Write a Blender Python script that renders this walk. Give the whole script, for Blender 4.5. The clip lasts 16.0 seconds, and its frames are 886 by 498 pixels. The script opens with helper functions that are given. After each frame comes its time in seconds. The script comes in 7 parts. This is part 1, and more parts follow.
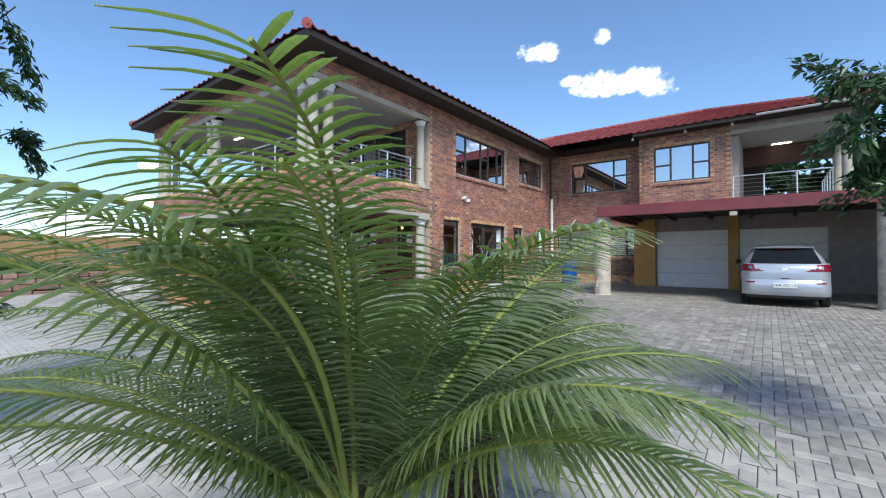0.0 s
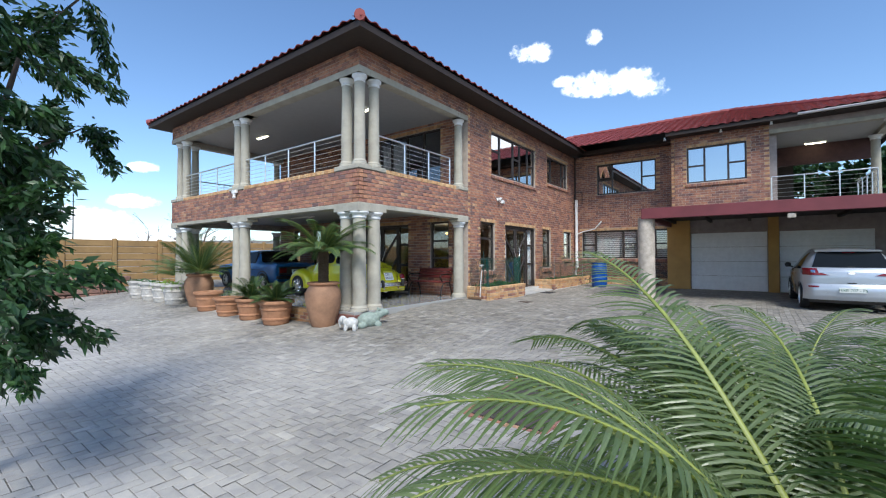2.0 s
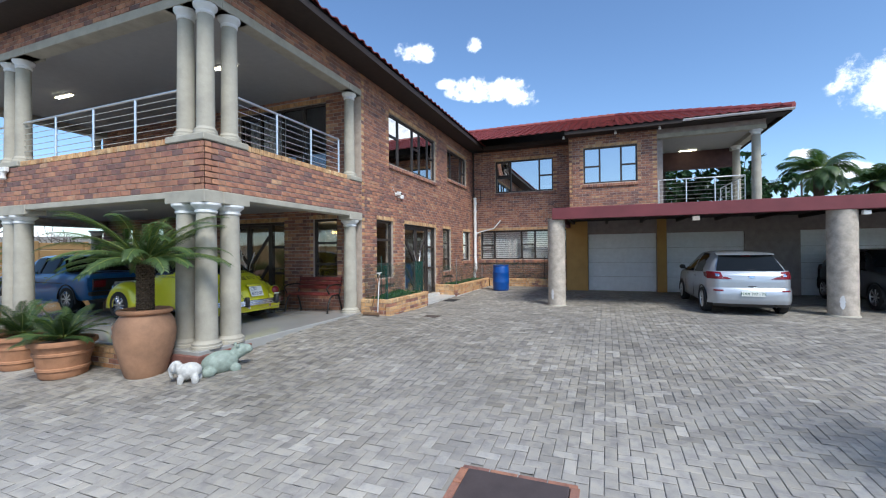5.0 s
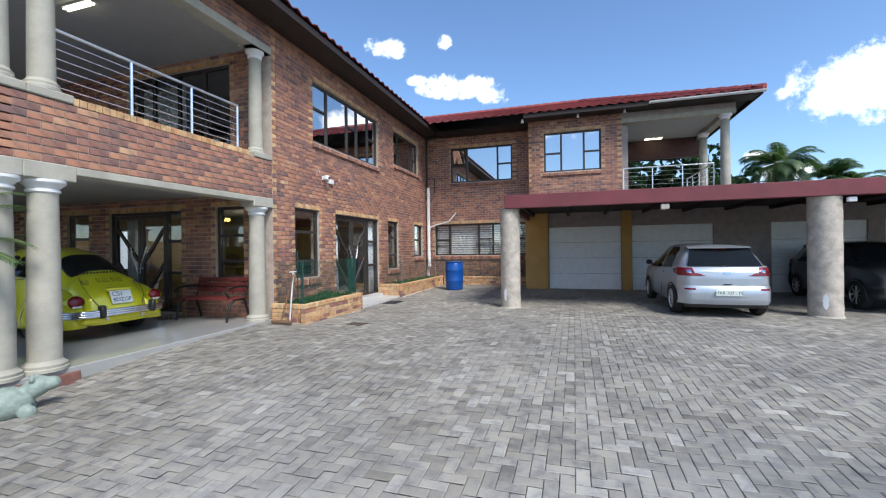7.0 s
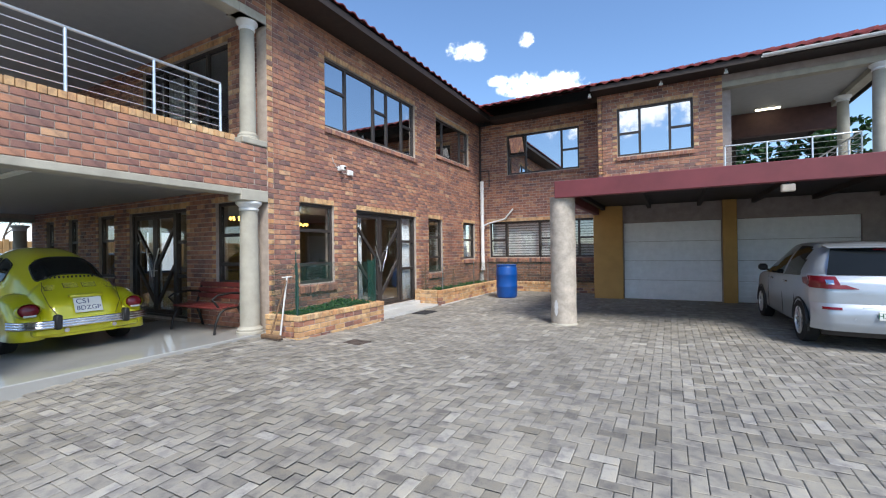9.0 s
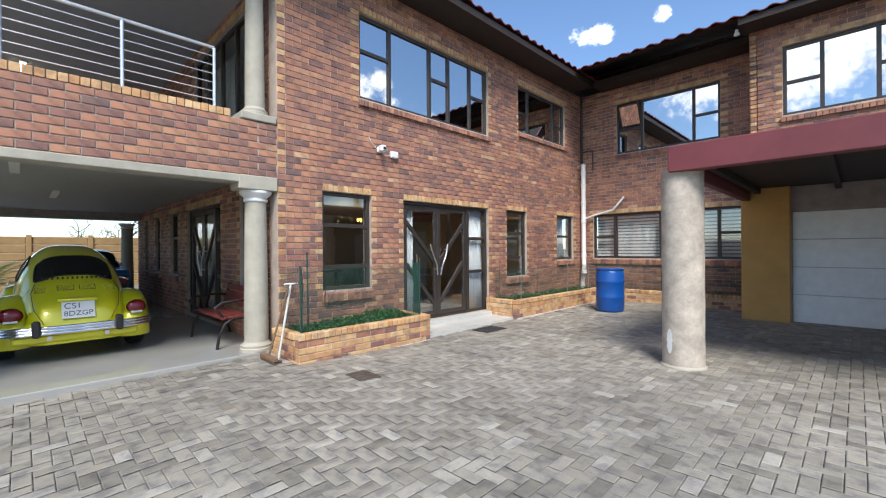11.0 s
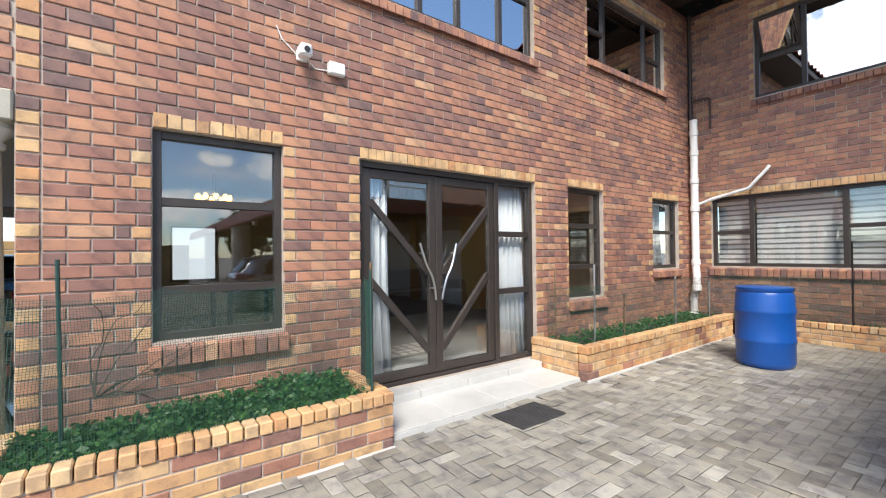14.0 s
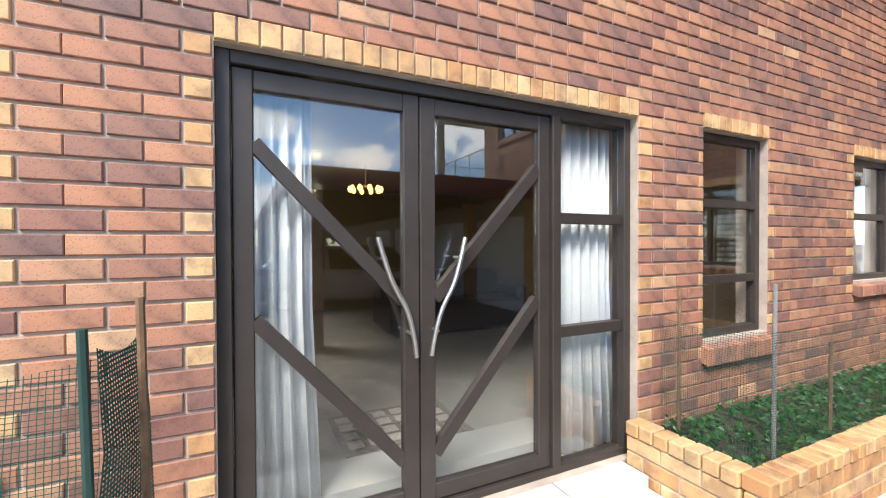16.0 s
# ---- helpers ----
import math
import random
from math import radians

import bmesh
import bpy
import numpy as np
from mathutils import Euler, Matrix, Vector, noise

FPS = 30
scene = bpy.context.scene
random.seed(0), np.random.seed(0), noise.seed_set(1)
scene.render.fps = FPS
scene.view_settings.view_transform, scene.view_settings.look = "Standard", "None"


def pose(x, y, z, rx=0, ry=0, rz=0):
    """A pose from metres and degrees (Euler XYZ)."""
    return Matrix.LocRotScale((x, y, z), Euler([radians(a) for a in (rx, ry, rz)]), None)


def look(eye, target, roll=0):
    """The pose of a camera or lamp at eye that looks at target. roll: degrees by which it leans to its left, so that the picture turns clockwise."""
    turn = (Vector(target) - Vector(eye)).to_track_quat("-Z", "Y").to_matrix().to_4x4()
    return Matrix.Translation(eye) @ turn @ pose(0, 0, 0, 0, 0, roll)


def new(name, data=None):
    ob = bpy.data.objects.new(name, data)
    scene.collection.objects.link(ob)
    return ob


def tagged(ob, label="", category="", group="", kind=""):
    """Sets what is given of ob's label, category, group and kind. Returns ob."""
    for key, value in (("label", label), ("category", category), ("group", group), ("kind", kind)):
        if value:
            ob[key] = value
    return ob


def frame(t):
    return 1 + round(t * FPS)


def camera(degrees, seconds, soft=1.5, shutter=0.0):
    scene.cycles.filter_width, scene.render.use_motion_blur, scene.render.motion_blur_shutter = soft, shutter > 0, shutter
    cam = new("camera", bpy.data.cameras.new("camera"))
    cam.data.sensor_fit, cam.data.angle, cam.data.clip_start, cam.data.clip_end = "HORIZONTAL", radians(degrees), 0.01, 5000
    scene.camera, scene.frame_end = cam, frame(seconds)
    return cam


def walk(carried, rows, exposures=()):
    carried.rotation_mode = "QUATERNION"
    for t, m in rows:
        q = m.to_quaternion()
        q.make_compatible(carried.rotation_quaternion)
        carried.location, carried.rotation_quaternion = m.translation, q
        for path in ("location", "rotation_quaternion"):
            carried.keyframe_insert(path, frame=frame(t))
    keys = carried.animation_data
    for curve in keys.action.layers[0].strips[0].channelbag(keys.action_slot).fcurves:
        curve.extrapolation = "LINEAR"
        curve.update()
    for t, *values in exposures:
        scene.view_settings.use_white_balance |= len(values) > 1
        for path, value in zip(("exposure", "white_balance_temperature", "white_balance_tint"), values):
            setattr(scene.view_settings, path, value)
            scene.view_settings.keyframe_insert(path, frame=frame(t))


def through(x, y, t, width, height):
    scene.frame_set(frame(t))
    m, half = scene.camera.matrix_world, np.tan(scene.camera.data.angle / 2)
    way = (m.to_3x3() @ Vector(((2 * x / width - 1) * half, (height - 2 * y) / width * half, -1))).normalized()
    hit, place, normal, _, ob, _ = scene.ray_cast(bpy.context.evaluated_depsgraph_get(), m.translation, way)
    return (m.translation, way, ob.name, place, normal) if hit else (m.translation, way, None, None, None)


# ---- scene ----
cam = camera(93.3, 16.0, 1.15)
PATH = [
    (0, (0.069, -0.11, 1.159), (-1.158, 1.468, 1.191), 0.1),
    (0.5, (-0.091, -0.331, 1.184), (-1.312, 1.253, 1.207), 0.4),
    (1, (-0.481, -0.45, 1.172), (-1.69, 1.143, 1.204), 0.2),
    (1.5, (-0.943, -0.547, 1.197), (-2.141, 1.054, 1.233), -0.0),
    (2, (-1.255, -0.537, 1.27), (-2.458, 1.061, 1.302), -0.1),
    (2.5, (-1.517, -0.413, 1.325), (-2.724, 1.181, 1.353), -0.1),
    (3, (-1.793, -0.183, 1.408), (-2.982, 1.424, 1.436), -0.2),
    (3.5, (-2.016, 0.048, 1.468), (-3.147, 1.697, 1.492), -0.3),
    (4, (-2.189, 0.351, 1.483), (-3.212, 2.07, 1.503), -0.4),
    (4.5, (-2.363, 0.701, 1.51), (-3.241, 2.498, 1.526), -0.4),
    (5, (-2.562, 1.063, 1.474), (-3.292, 2.925, 1.488), -0.5),
    (5.2, (-2.593, 1.229, 1.459), (-3.275, 3.109, 1.474), -0.5),
    (7.3, (-2.358, 3.093, 1.392), (-2.958, 5.001, 1.391), -0.7),
    (7.5, (-2.343, 3.279, 1.385), (-2.969, 5.179, 1.387), -0.6),
    (8, (-2.228, 3.772, 1.375), (-2.948, 5.638, 1.377), -0.6),
    (8.5, (-2.097, 4.273, 1.383), (-2.931, 6.091, 1.39), -0.7),
    (9, (-2.08, 4.823, 1.378), (-3.037, 6.579, 1.389), -0.8),
    (9.5, (-2.037, 5.388, 1.384), (-3.113, 7.074, 1.397), -0.9),
    (10, (-2.068, 5.925, 1.414), (-3.268, 7.525, 1.429), -0.8),
    (10.2, (-2.097, 6.144, 1.456), (-3.344, 7.707, 1.466), -0.7),
    (12.3, (-3.121, 8.456, 1.381), (-4.671, 9.72, 1.41), -0.6),
    (12.5, (-3.28, 8.644, 1.391), (-4.837, 9.899, 1.428), -0.7),
    (13, (-3.66, 9.144, 1.358), (-5.234, 10.378, 1.395), -0.7),
    (13.5, (-4.044, 9.611, 1.358), (-5.635, 10.822, 1.397), -0.8),
    (14, (-4.426, 10.08, 1.407), (-6.038, 11.263, 1.432), -0.6),
    (14.5, (-4.81, 10.573, 1.428), (-6.456, 11.708, 1.448), -0.7),
    (15, (-5.21, 11.023, 1.425), (-6.911, 12.074, 1.445), -0.7),
    (15.5, (-5.621, 11.475, 1.433), (-7.379, 12.429, 1.446), -0.5),
    (16, (-6.061, 11.805, 1.487), (-7.864, 12.67, 1.464), -0.2),
]
walk(cam, [(t, look(eye, target, roll)) for t, eye, target, roll in PATH], ((0, 0.45, 6000, 8), (4, 0.31, 5950, 8), (9, 0.56, 6100, 9), (12.5, 0.66, 6350, 9), (16, 1.12, 6450, 9)))


# ---- world, sun, exposure ----
SUN_EL, SUN_AZ = 50.0, 132
world = bpy.data.worlds.new("sky")
scene.world = world
world.use_nodes = True
wt = world.node_tree
wt.nodes.clear()
w_out = wt.nodes.new("ShaderNodeOutputWorld")
w_bg = wt.nodes.new("ShaderNodeBackground")
w_sky = wt.nodes.new("ShaderNodeTexSky")
w_sky.sky_type, w_sky.sun_disc = "NISHITA", False
w_sky.sun_elevation, w_sky.sun_rotation = radians(SUN_EL), radians(SUN_AZ)
w_sky.air_density, w_sky.dust_density, w_sky.ozone_density = 1.0, 0.25, 4.0
w_bg.inputs["Strength"].default_value = 0.15
w_tc = wt.nodes.new("ShaderNodeTexCoord")


def wnode(kind, **values):
    n = wt.nodes.new(kind)
    for k, v in values.items():
        if k in n.inputs:
            n.inputs[k].default_value = v
    return n


def cloud_patch(direction, width, height, previous):
    """Soft oval of cloud about a direction of the sky; returns the largest of it and what was before."""
    d = Vector(direction).normalized()
    right = d.cross(Vector((0, 0, 1))).normalized()
    up = right.cross(d)
    terms = []
    for axis, size in ((right, width), (up, height)):
        dot = wt.nodes.new("ShaderNodeVectorMath")
        dot.operation = "DOT_PRODUCT"
        wt.links.new(w_tc.outputs["Generated"], dot.inputs[0])
        dot.inputs[1].default_value = axis / size
        sq = wt.nodes.new("ShaderNodeMath")
        sq.operation = "MULTIPLY"
        wt.links.new(dot.outputs["Value"], sq.inputs[0])
        wt.links.new(dot.outputs["Value"], sq.inputs[1])
        terms.append(sq)
    facing = wt.nodes.new("ShaderNodeVectorMath")
    facing.operation = "DOT_PRODUCT"
    wt.links.new(w_tc.outputs["Generated"], facing.inputs[0])
    facing.inputs[1].default_value = d
    front = wt.nodes.new("ShaderNodeMath")
    front.operation = "GREATER_THAN"
    front.inputs[1].default_value = 0
    wt.links.new(facing.outputs["Value"], front.inputs[0])
    add = wt.nodes.new("ShaderNodeMath")
    add.operation = "ADD"
    wt.links.new(terms[0].outputs[0], add.inputs[0])
    wt.links.new(terms[1].outputs[0], add.inputs[1])
    inv = wt.nodes.new("ShaderNodeMath")
    inv.operation, inv.inputs[0].default_value = "SUBTRACT", 1.0
    wt.links.new(add.outputs[0], inv.inputs[1])
    both = wt.nodes.new("ShaderNodeMath")
    both.operation, both.use_clamp = "MULTIPLY", True
    wt.links.new(inv.outputs[0], both.inputs[0])
    wt.links.new(front.outputs[0], both.inputs[1])
    if previous is None:
        return both
    big = wt.nodes.new("ShaderNodeMath")
    big.operation = "MAXIMUM"
    wt.links.new(previous.outputs[0], big.inputs[0])
    wt.links.new(both.outputs[0], big.inputs[1])
    return big


CLOUDS = (
    ((-0.235, 0.902, 0.362), 0.115, 0.032), ((-0.168, 0.926, 0.338), 0.05, 0.028), ((-0.382, 0.818, 0.43), 0.05, 0.027), ((-0.26, 0.858, 0.443), 0.02, 0.018),
    ((-0.329, 0.868, 0.373), 0.03, 0.014), ((0.46, 0.85, 0.265), 0.13, 0.075), ((0.326, 0.93, 0.17), 0.02, 0.012), ((0.37, 0.921, 0.133), 0.06, 0.02),
    ((-0.978, 0.193, 0.07), 0.12, 0.025), ((-0.955, 0.28, 0.105), 0.05, 0.016), ((-0.94, 0.34, 0.03), 0.2, 0.035), ((-0.94, 0.296, 0.171), 0.03, 0.012), ((-0.9, -0.2, 0.06), 0.3, 0.04),
    ((0.96, 0.03, 0.255), 0.16, 0.04), ((0.975, -0.12, 0.185), 0.09, 0.025), ((0.96, 0.13, 0.2), 0.06, 0.02), ((0.95, -0.3, 0.2), 0.16, 0.06), ((0.83, 0.5, 0.27), 0.25, 0.1), ((0.88, 0.22, 0.37), 0.13, 0.07), ((0.82, 0.5, 0.34), 0.16, 0.09), ((0.9, -0.35, 0.3), 0.2, 0.08), ((0.95, 0.27, 0.2), 0.1, 0.04), ((0.6, -0.75, 0.35), 0.22, 0.10),
    ((-0.1, -0.93, 0.33), 0.26, 0.11), ((0.16, -0.93, 0.32), 0.2, 0.09), ((-0.3, -0.9, 0.45), 0.2, 0.10), ((0.35, -0.86, 0.5), 0.15, 0.07), ((0.7, 0.2, 0.68), 0.18, 0.1), ((0.72, -0.6, 0.12), 0.4, 0.05), ((0.98, 0.05, 0.1), 0.3, 0.04),
)
patches = None
for direction, width, height in CLOUDS:
    patches = cloud_patch(direction, width, height, patches)
w_noise = wnode("ShaderNodeTexNoise", Scale=20.0, Detail=9.0, Roughness=0.66)
wt.links.new(w_tc.outputs["Generated"], w_noise.inputs["Vector"])
w_shift = wnode("ShaderNodeMapRange")
w_shift.clamp = False
for i, v in zip(range(1, 5), (0.0, 1.0, -2.4, 1.9)):
    w_shift.inputs[i].default_value = v
wt.links.new(w_noise.outputs["Fac"], w_shift.inputs[0])
w_sum = wt.nodes.new("ShaderNodeMath")
w_sum.operation, w_sum.inputs[2].default_value = "MULTIPLY_ADD", 0.0
w_sum.inputs[1].default_value = 1.25
wt.links.new(patches.outputs[0], w_sum.inputs[0])
wt.links.new(w_shift.outputs[0], w_sum.inputs[2])
w_edge = wnode("ShaderNodeMapRange")
w_edge.interpolation_type = "SMOOTHSTEP"
for i, v in zip(range(1, 5), (0.0, 0.95, 0.0, 1.0)):
    w_edge.inputs[i].default_value = v
wt.links.new(w_sum.outputs[0], w_edge.inputs[0])
w_near = wt.nodes.new("ShaderNodeMath")
w_near.operation, w_near.use_clamp, w_near.inputs[1].default_value = "MULTIPLY", True, 6.0
wt.links.new(patches.outputs[0], w_near.inputs[0])
w_fac = wt.nodes.new("ShaderNodeMath")
w_fac.operation = "MULTIPLY"
wt.links.new(w_edge.outputs[0], w_fac.inputs[0])
wt.links.new(w_near.outputs[0], w_fac.inputs[1])
w_mix = wt.nodes.new("ShaderNodeMix")
w_mix.data_type = "RGBA"
wt.links.new(w_fac.outputs[0], w_mix.inputs[0])
wt.links.new(w_sky.outputs[0], w_mix.inputs[6])
w_mix.inputs[7].default_value = (9.0, 9.1, 9.3, 1)
wt.links.new(w_mix.outputs[2], w_bg.inputs["Color"])
wt.links.new(w_bg.outputs[0], w_out.inputs["Surface"])

sun = new("sun", bpy.data.lights.new("sun", "SUN"))
sun.data.energy, sun.data.angle, sun.data.color = 3.6, radians(22), (1.0, 0.93, 0.84)
# direction towards the sun: sky rotation counts from +y clockwise seen from above
SUN_TO = Vector((math.sin(radians(SUN_AZ)) * math.cos(radians(SUN_EL)), math.cos(radians(SUN_AZ)) * math.cos(radians(SUN_EL)), math.sin(radians(SUN_EL))))
sun.matrix_world = look(SUN_TO * 40, (0, 0, 0))

# ---- materials ----
def material(name, rough=0.6, metal=0.0):
    m = bpy.data.materials.new(name)
    m.use_nodes = True
    b = m.node_tree.nodes["Principled BSDF"]
    b.inputs["Roughness"].default_value, b.inputs["Metallic"].default_value = rough, metal
    return m, m.node_tree, b


def ramp(t, stops, factor):
    r = t.nodes.new("ShaderNodeValToRGB")
    e = r.color_ramp.elements
    while len(e) < len(stops):
        e.new(0.5)
    for el, (p, c) in zip(e, stops):
        el.position, el.color = p, (*c, 1)
    t.links.new(factor, r.inputs[0])
    return r.outputs[0]


def grain(t, scale, detail=5, rough=0.6, space="Object"):
    co = t.nodes.new("ShaderNodeTexCoord")
    n = t.nodes.new("ShaderNodeTexNoise")
    n.inputs["Scale"].default_value, n.inputs["Detail"].default_value, n.inputs["Roughness"].default_value = scale, detail, rough
    t.links.new(co.outputs[space], n.inputs["Vector"])
    return n.outputs["Fac"]


def blend(t, fac, a, b, kind="MULTIPLY"):
    m = t.nodes.new("ShaderNodeMix")
    m.data_type, m.blend_type = "RGBA", kind
    for socket, v in ((m.inputs[0], fac), (m.inputs[6], a), (m.inputs[7], b)):
        if isinstance(v, (int, float)):
            socket.default_value = v
        elif isinstance(v, tuple):
            socket.default_value = (*v, 1)
        else:
            t.links.new(v, socket)
    return m.outputs[2]


def bump(t, b, height, strength, distance=0.01):
    n = t.nodes.new("ShaderNodeBump")
    n.inputs["Strength"].default_value, n.inputs["Distance"].default_value = strength, distance
    t.links.new(height, n.inputs["Height"])
    t.links.new(n.outputs[0], b.inputs["Normal"])


def painted(name, colour, rough=0.6, metal=0.0, wear=0.2, scale=6.0, fine=90.0, relief=0.15, coat=0.0):
    """A plain surface with stains at one scale and grain at another."""
    m, t, b = material(name, rough, metal)
    dark = tuple(c * (1 - wear) for c in colour)
    lite = tuple(min(1, c * (1 + wear * 0.5)) for c in colour)
    base = ramp(t, ((0.3, dark), (0.7, lite)), grain(t, scale))
    g = grain(t, fine, 3)
    base = blend(t, 0.25 * min(1, wear * 3), base, ramp(t, ((0.3, (0.55, 0.55, 0.55)), (0.6, (1, 1, 1))), g))
    t.links.new(base, b.inputs["Base Color"])
    if relief:
        bump(t, b, g, relief, 0.004)
    b.inputs["Coat Weight"].default_value = coat
    return m


def lit_yard(t, base, spread):
    """Paler tone over the open yard, fading in patches towards the house: brightness of light put into the colour;
    spread: along y, from pale to plain.
    """
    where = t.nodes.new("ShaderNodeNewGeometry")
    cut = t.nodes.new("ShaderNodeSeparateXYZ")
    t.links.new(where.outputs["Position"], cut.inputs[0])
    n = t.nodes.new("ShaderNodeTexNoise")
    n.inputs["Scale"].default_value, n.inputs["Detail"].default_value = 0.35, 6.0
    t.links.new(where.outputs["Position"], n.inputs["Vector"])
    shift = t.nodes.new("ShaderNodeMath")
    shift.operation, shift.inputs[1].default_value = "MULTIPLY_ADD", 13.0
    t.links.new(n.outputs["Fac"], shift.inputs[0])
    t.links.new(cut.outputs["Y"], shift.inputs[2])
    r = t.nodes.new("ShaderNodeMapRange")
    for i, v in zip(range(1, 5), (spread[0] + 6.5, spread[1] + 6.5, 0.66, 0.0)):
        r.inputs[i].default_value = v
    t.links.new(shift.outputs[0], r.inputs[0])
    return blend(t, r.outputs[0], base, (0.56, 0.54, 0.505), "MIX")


def pieced(name, stops, source, rough=0.75, speck=0.5, fine=140.0, stain=2.0, relief=0.4, amount=0.5, lit_span=None):
    """Fired or cast pieces, each of its own tint."""
    m, t, b = material(name, rough)
    if source == "object":
        pick = t.nodes.new("ShaderNodeObjectInfo").outputs["Random"]
    else:
        pick = t.nodes.new("ShaderNodeNewGeometry").outputs["Random Per Island"]
    base = ramp(t, stops, pick)
    blotch = ramp(t, ((0.36, (0.62, 0.6, 0.64)), (0.5, (1.0, 0.98, 0.96)), (0.64, (1.16, 1.1, 1.0))), grain(t, 9.0, 4))
    base = blend(t, 0.8, base, blotch)
    dots = ramp(t, ((0.33, (0.3, 0.27, 0.28)), (0.43, (1, 1, 1))), grain(t, fine, 3))
    base = blend(t, speck, base, dots)
    base = blend(t, amount, base, ramp(t, ((0.38, (0.66, 0.65, 0.65)), (0.62, (1.08, 1.06, 1.03))), grain(t, stain, 6, 0.65)))
    if lit_span:
        base = lit_yard(t, base, lit_span)
    t.links.new(base, b.inputs["Base Color"])
    bump(t, b, grain(t, fine, 4), relief, 0.003)
    return m


RED_MIX = ((0.0, (0.30, 0.14, 0.105)), (0.12, (0.18, 0.11, 0.10)), (0.26, (0.35, 0.17, 0.115)), (0.42, (0.41, 0.20, 0.125)), (0.55, (0.23, 0.125, 0.105)), (0.68, (0.32, 0.152, 0.11)), (0.82, (0.44, 0.232, 0.142)), (0.94, (0.37, 0.182, 0.12)), (1.0, (0.52, 0.33, 0.20)))
TAN_MIX = ((0.0, (0.53, 0.32, 0.155)), (0.35, (0.60, 0.40, 0.205)), (0.7, (0.49, 0.26, 0.12)), (1.0, (0.64, 0.46, 0.26)))
GREY_MIX = ((0.0, (0.20, 0.19, 0.162)), (0.2, (0.275, 0.264, 0.23)), (0.55, (0.33, 0.318, 0.28)), (0.8, (0.245, 0.234, 0.202)), (0.93, (0.355, 0.343, 0.305)), (1.0, (0.42, 0.41, 0.37)))
M_BRICK = pieced("face_brick", RED_MIX, "island")
M_BRICK_ONE = pieced("face_brick_single", RED_MIX, "object")
M_TAN = pieced("tan_brick", TAN_MIX, "island", speck=0.35)
M_TAN_ONE = pieced("tan_brick_single", TAN_MIX, "object", speck=0.35)
# both pavers carry the open yard's brightness in their colour, paler at low y
M_PAVER = pieced("grey_paver", GREY_MIX, "island", rough=0.6, speck=0.4, stain=0.5, amount=0.7, lit_span=(-2.5, 6.5))
M_PAVER_ONE = pieced("grey_paver_single", GREY_MIX, "object", rough=0.6, speck=0.4, stain=0.5, amount=0.7, lit_span=(-2.5, 6.5))
M_MORTAR = painted("mortar", (0.47, 0.395, 0.33), 0.9, wear=0.25)
M_JOINT = painted("paver_joint", (0.30, 0.285, 0.255), 0.95, wear=0.5, scale=1.2)
M_PLASTER = painted("grey_plaster", (0.41, 0.385, 0.315), 0.85, wear=0.22, scale=3.0, relief=0.5)
M_CONCRETE = painted("rough_concrete", (0.50, 0.44, 0.365), 0.9, wear=0.38, scale=5.0, fine=34, relief=1.0)
M_WHITE = painted("white_paint", (0.74, 0.74, 0.72), 0.55, wear=0.08)
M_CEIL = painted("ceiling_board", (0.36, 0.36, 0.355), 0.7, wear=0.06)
M_FRAME = painted("bronze_aluminium", (0.055, 0.045, 0.04), 0.45, 0.3, wear=0.15, relief=0.05)
M_MAROON = painted("maroon_paint", (0.17, 0.035, 0.04), 0.5, wear=0.2, scale=2.0)
M_OCHRE = painted("ochre_plaster", (0.50, 0.29, 0.09), 0.8, wear=0.15, scale=2.0)
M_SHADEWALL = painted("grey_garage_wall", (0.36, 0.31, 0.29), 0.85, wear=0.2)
M_TILE_RED = painted("red_roof_tile", (0.27, 0.055, 0.05), 0.6, wear=0.3, scale=4.0)
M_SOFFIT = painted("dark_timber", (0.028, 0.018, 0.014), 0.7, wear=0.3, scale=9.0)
M_STEEL = painted("brushed_steel", (0.82, 0.82, 0.81), 0.3, 1.0, wear=0.08, relief=0.02)
M_DOORWHITE = painted("garage_door_enamel", (0.86, 0.87, 0.88), 0.5, wear=0.08)
M_FLOORTILE = painted("polished_porcelain", (0.33, 0.33, 0.31), 0.06, wear=0.08, scale=1.5, relief=0.0)
M_FENCE = painted("yellow_precast", (0.34, 0.215, 0.09), 0.85, wear=0.2, scale=2.0)
M_ROCK = pieced("field_stone", ((0.0, (0.16, 0.09, 0.07)), (0.5, (0.24, 0.14, 0.11)), (1.0, (0.32, 0.22, 0.17))), "island", speck=0.4)
M_SOIL = painted("soil", (0.07, 0.048, 0.033), 0.95, wear=0.4, relief=1.0)
M_REDBROWN = painted("red_brown_plaster", (0.10, 0.05, 0.045), 0.8, wear=0.2)
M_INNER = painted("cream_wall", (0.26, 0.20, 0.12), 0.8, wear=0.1)


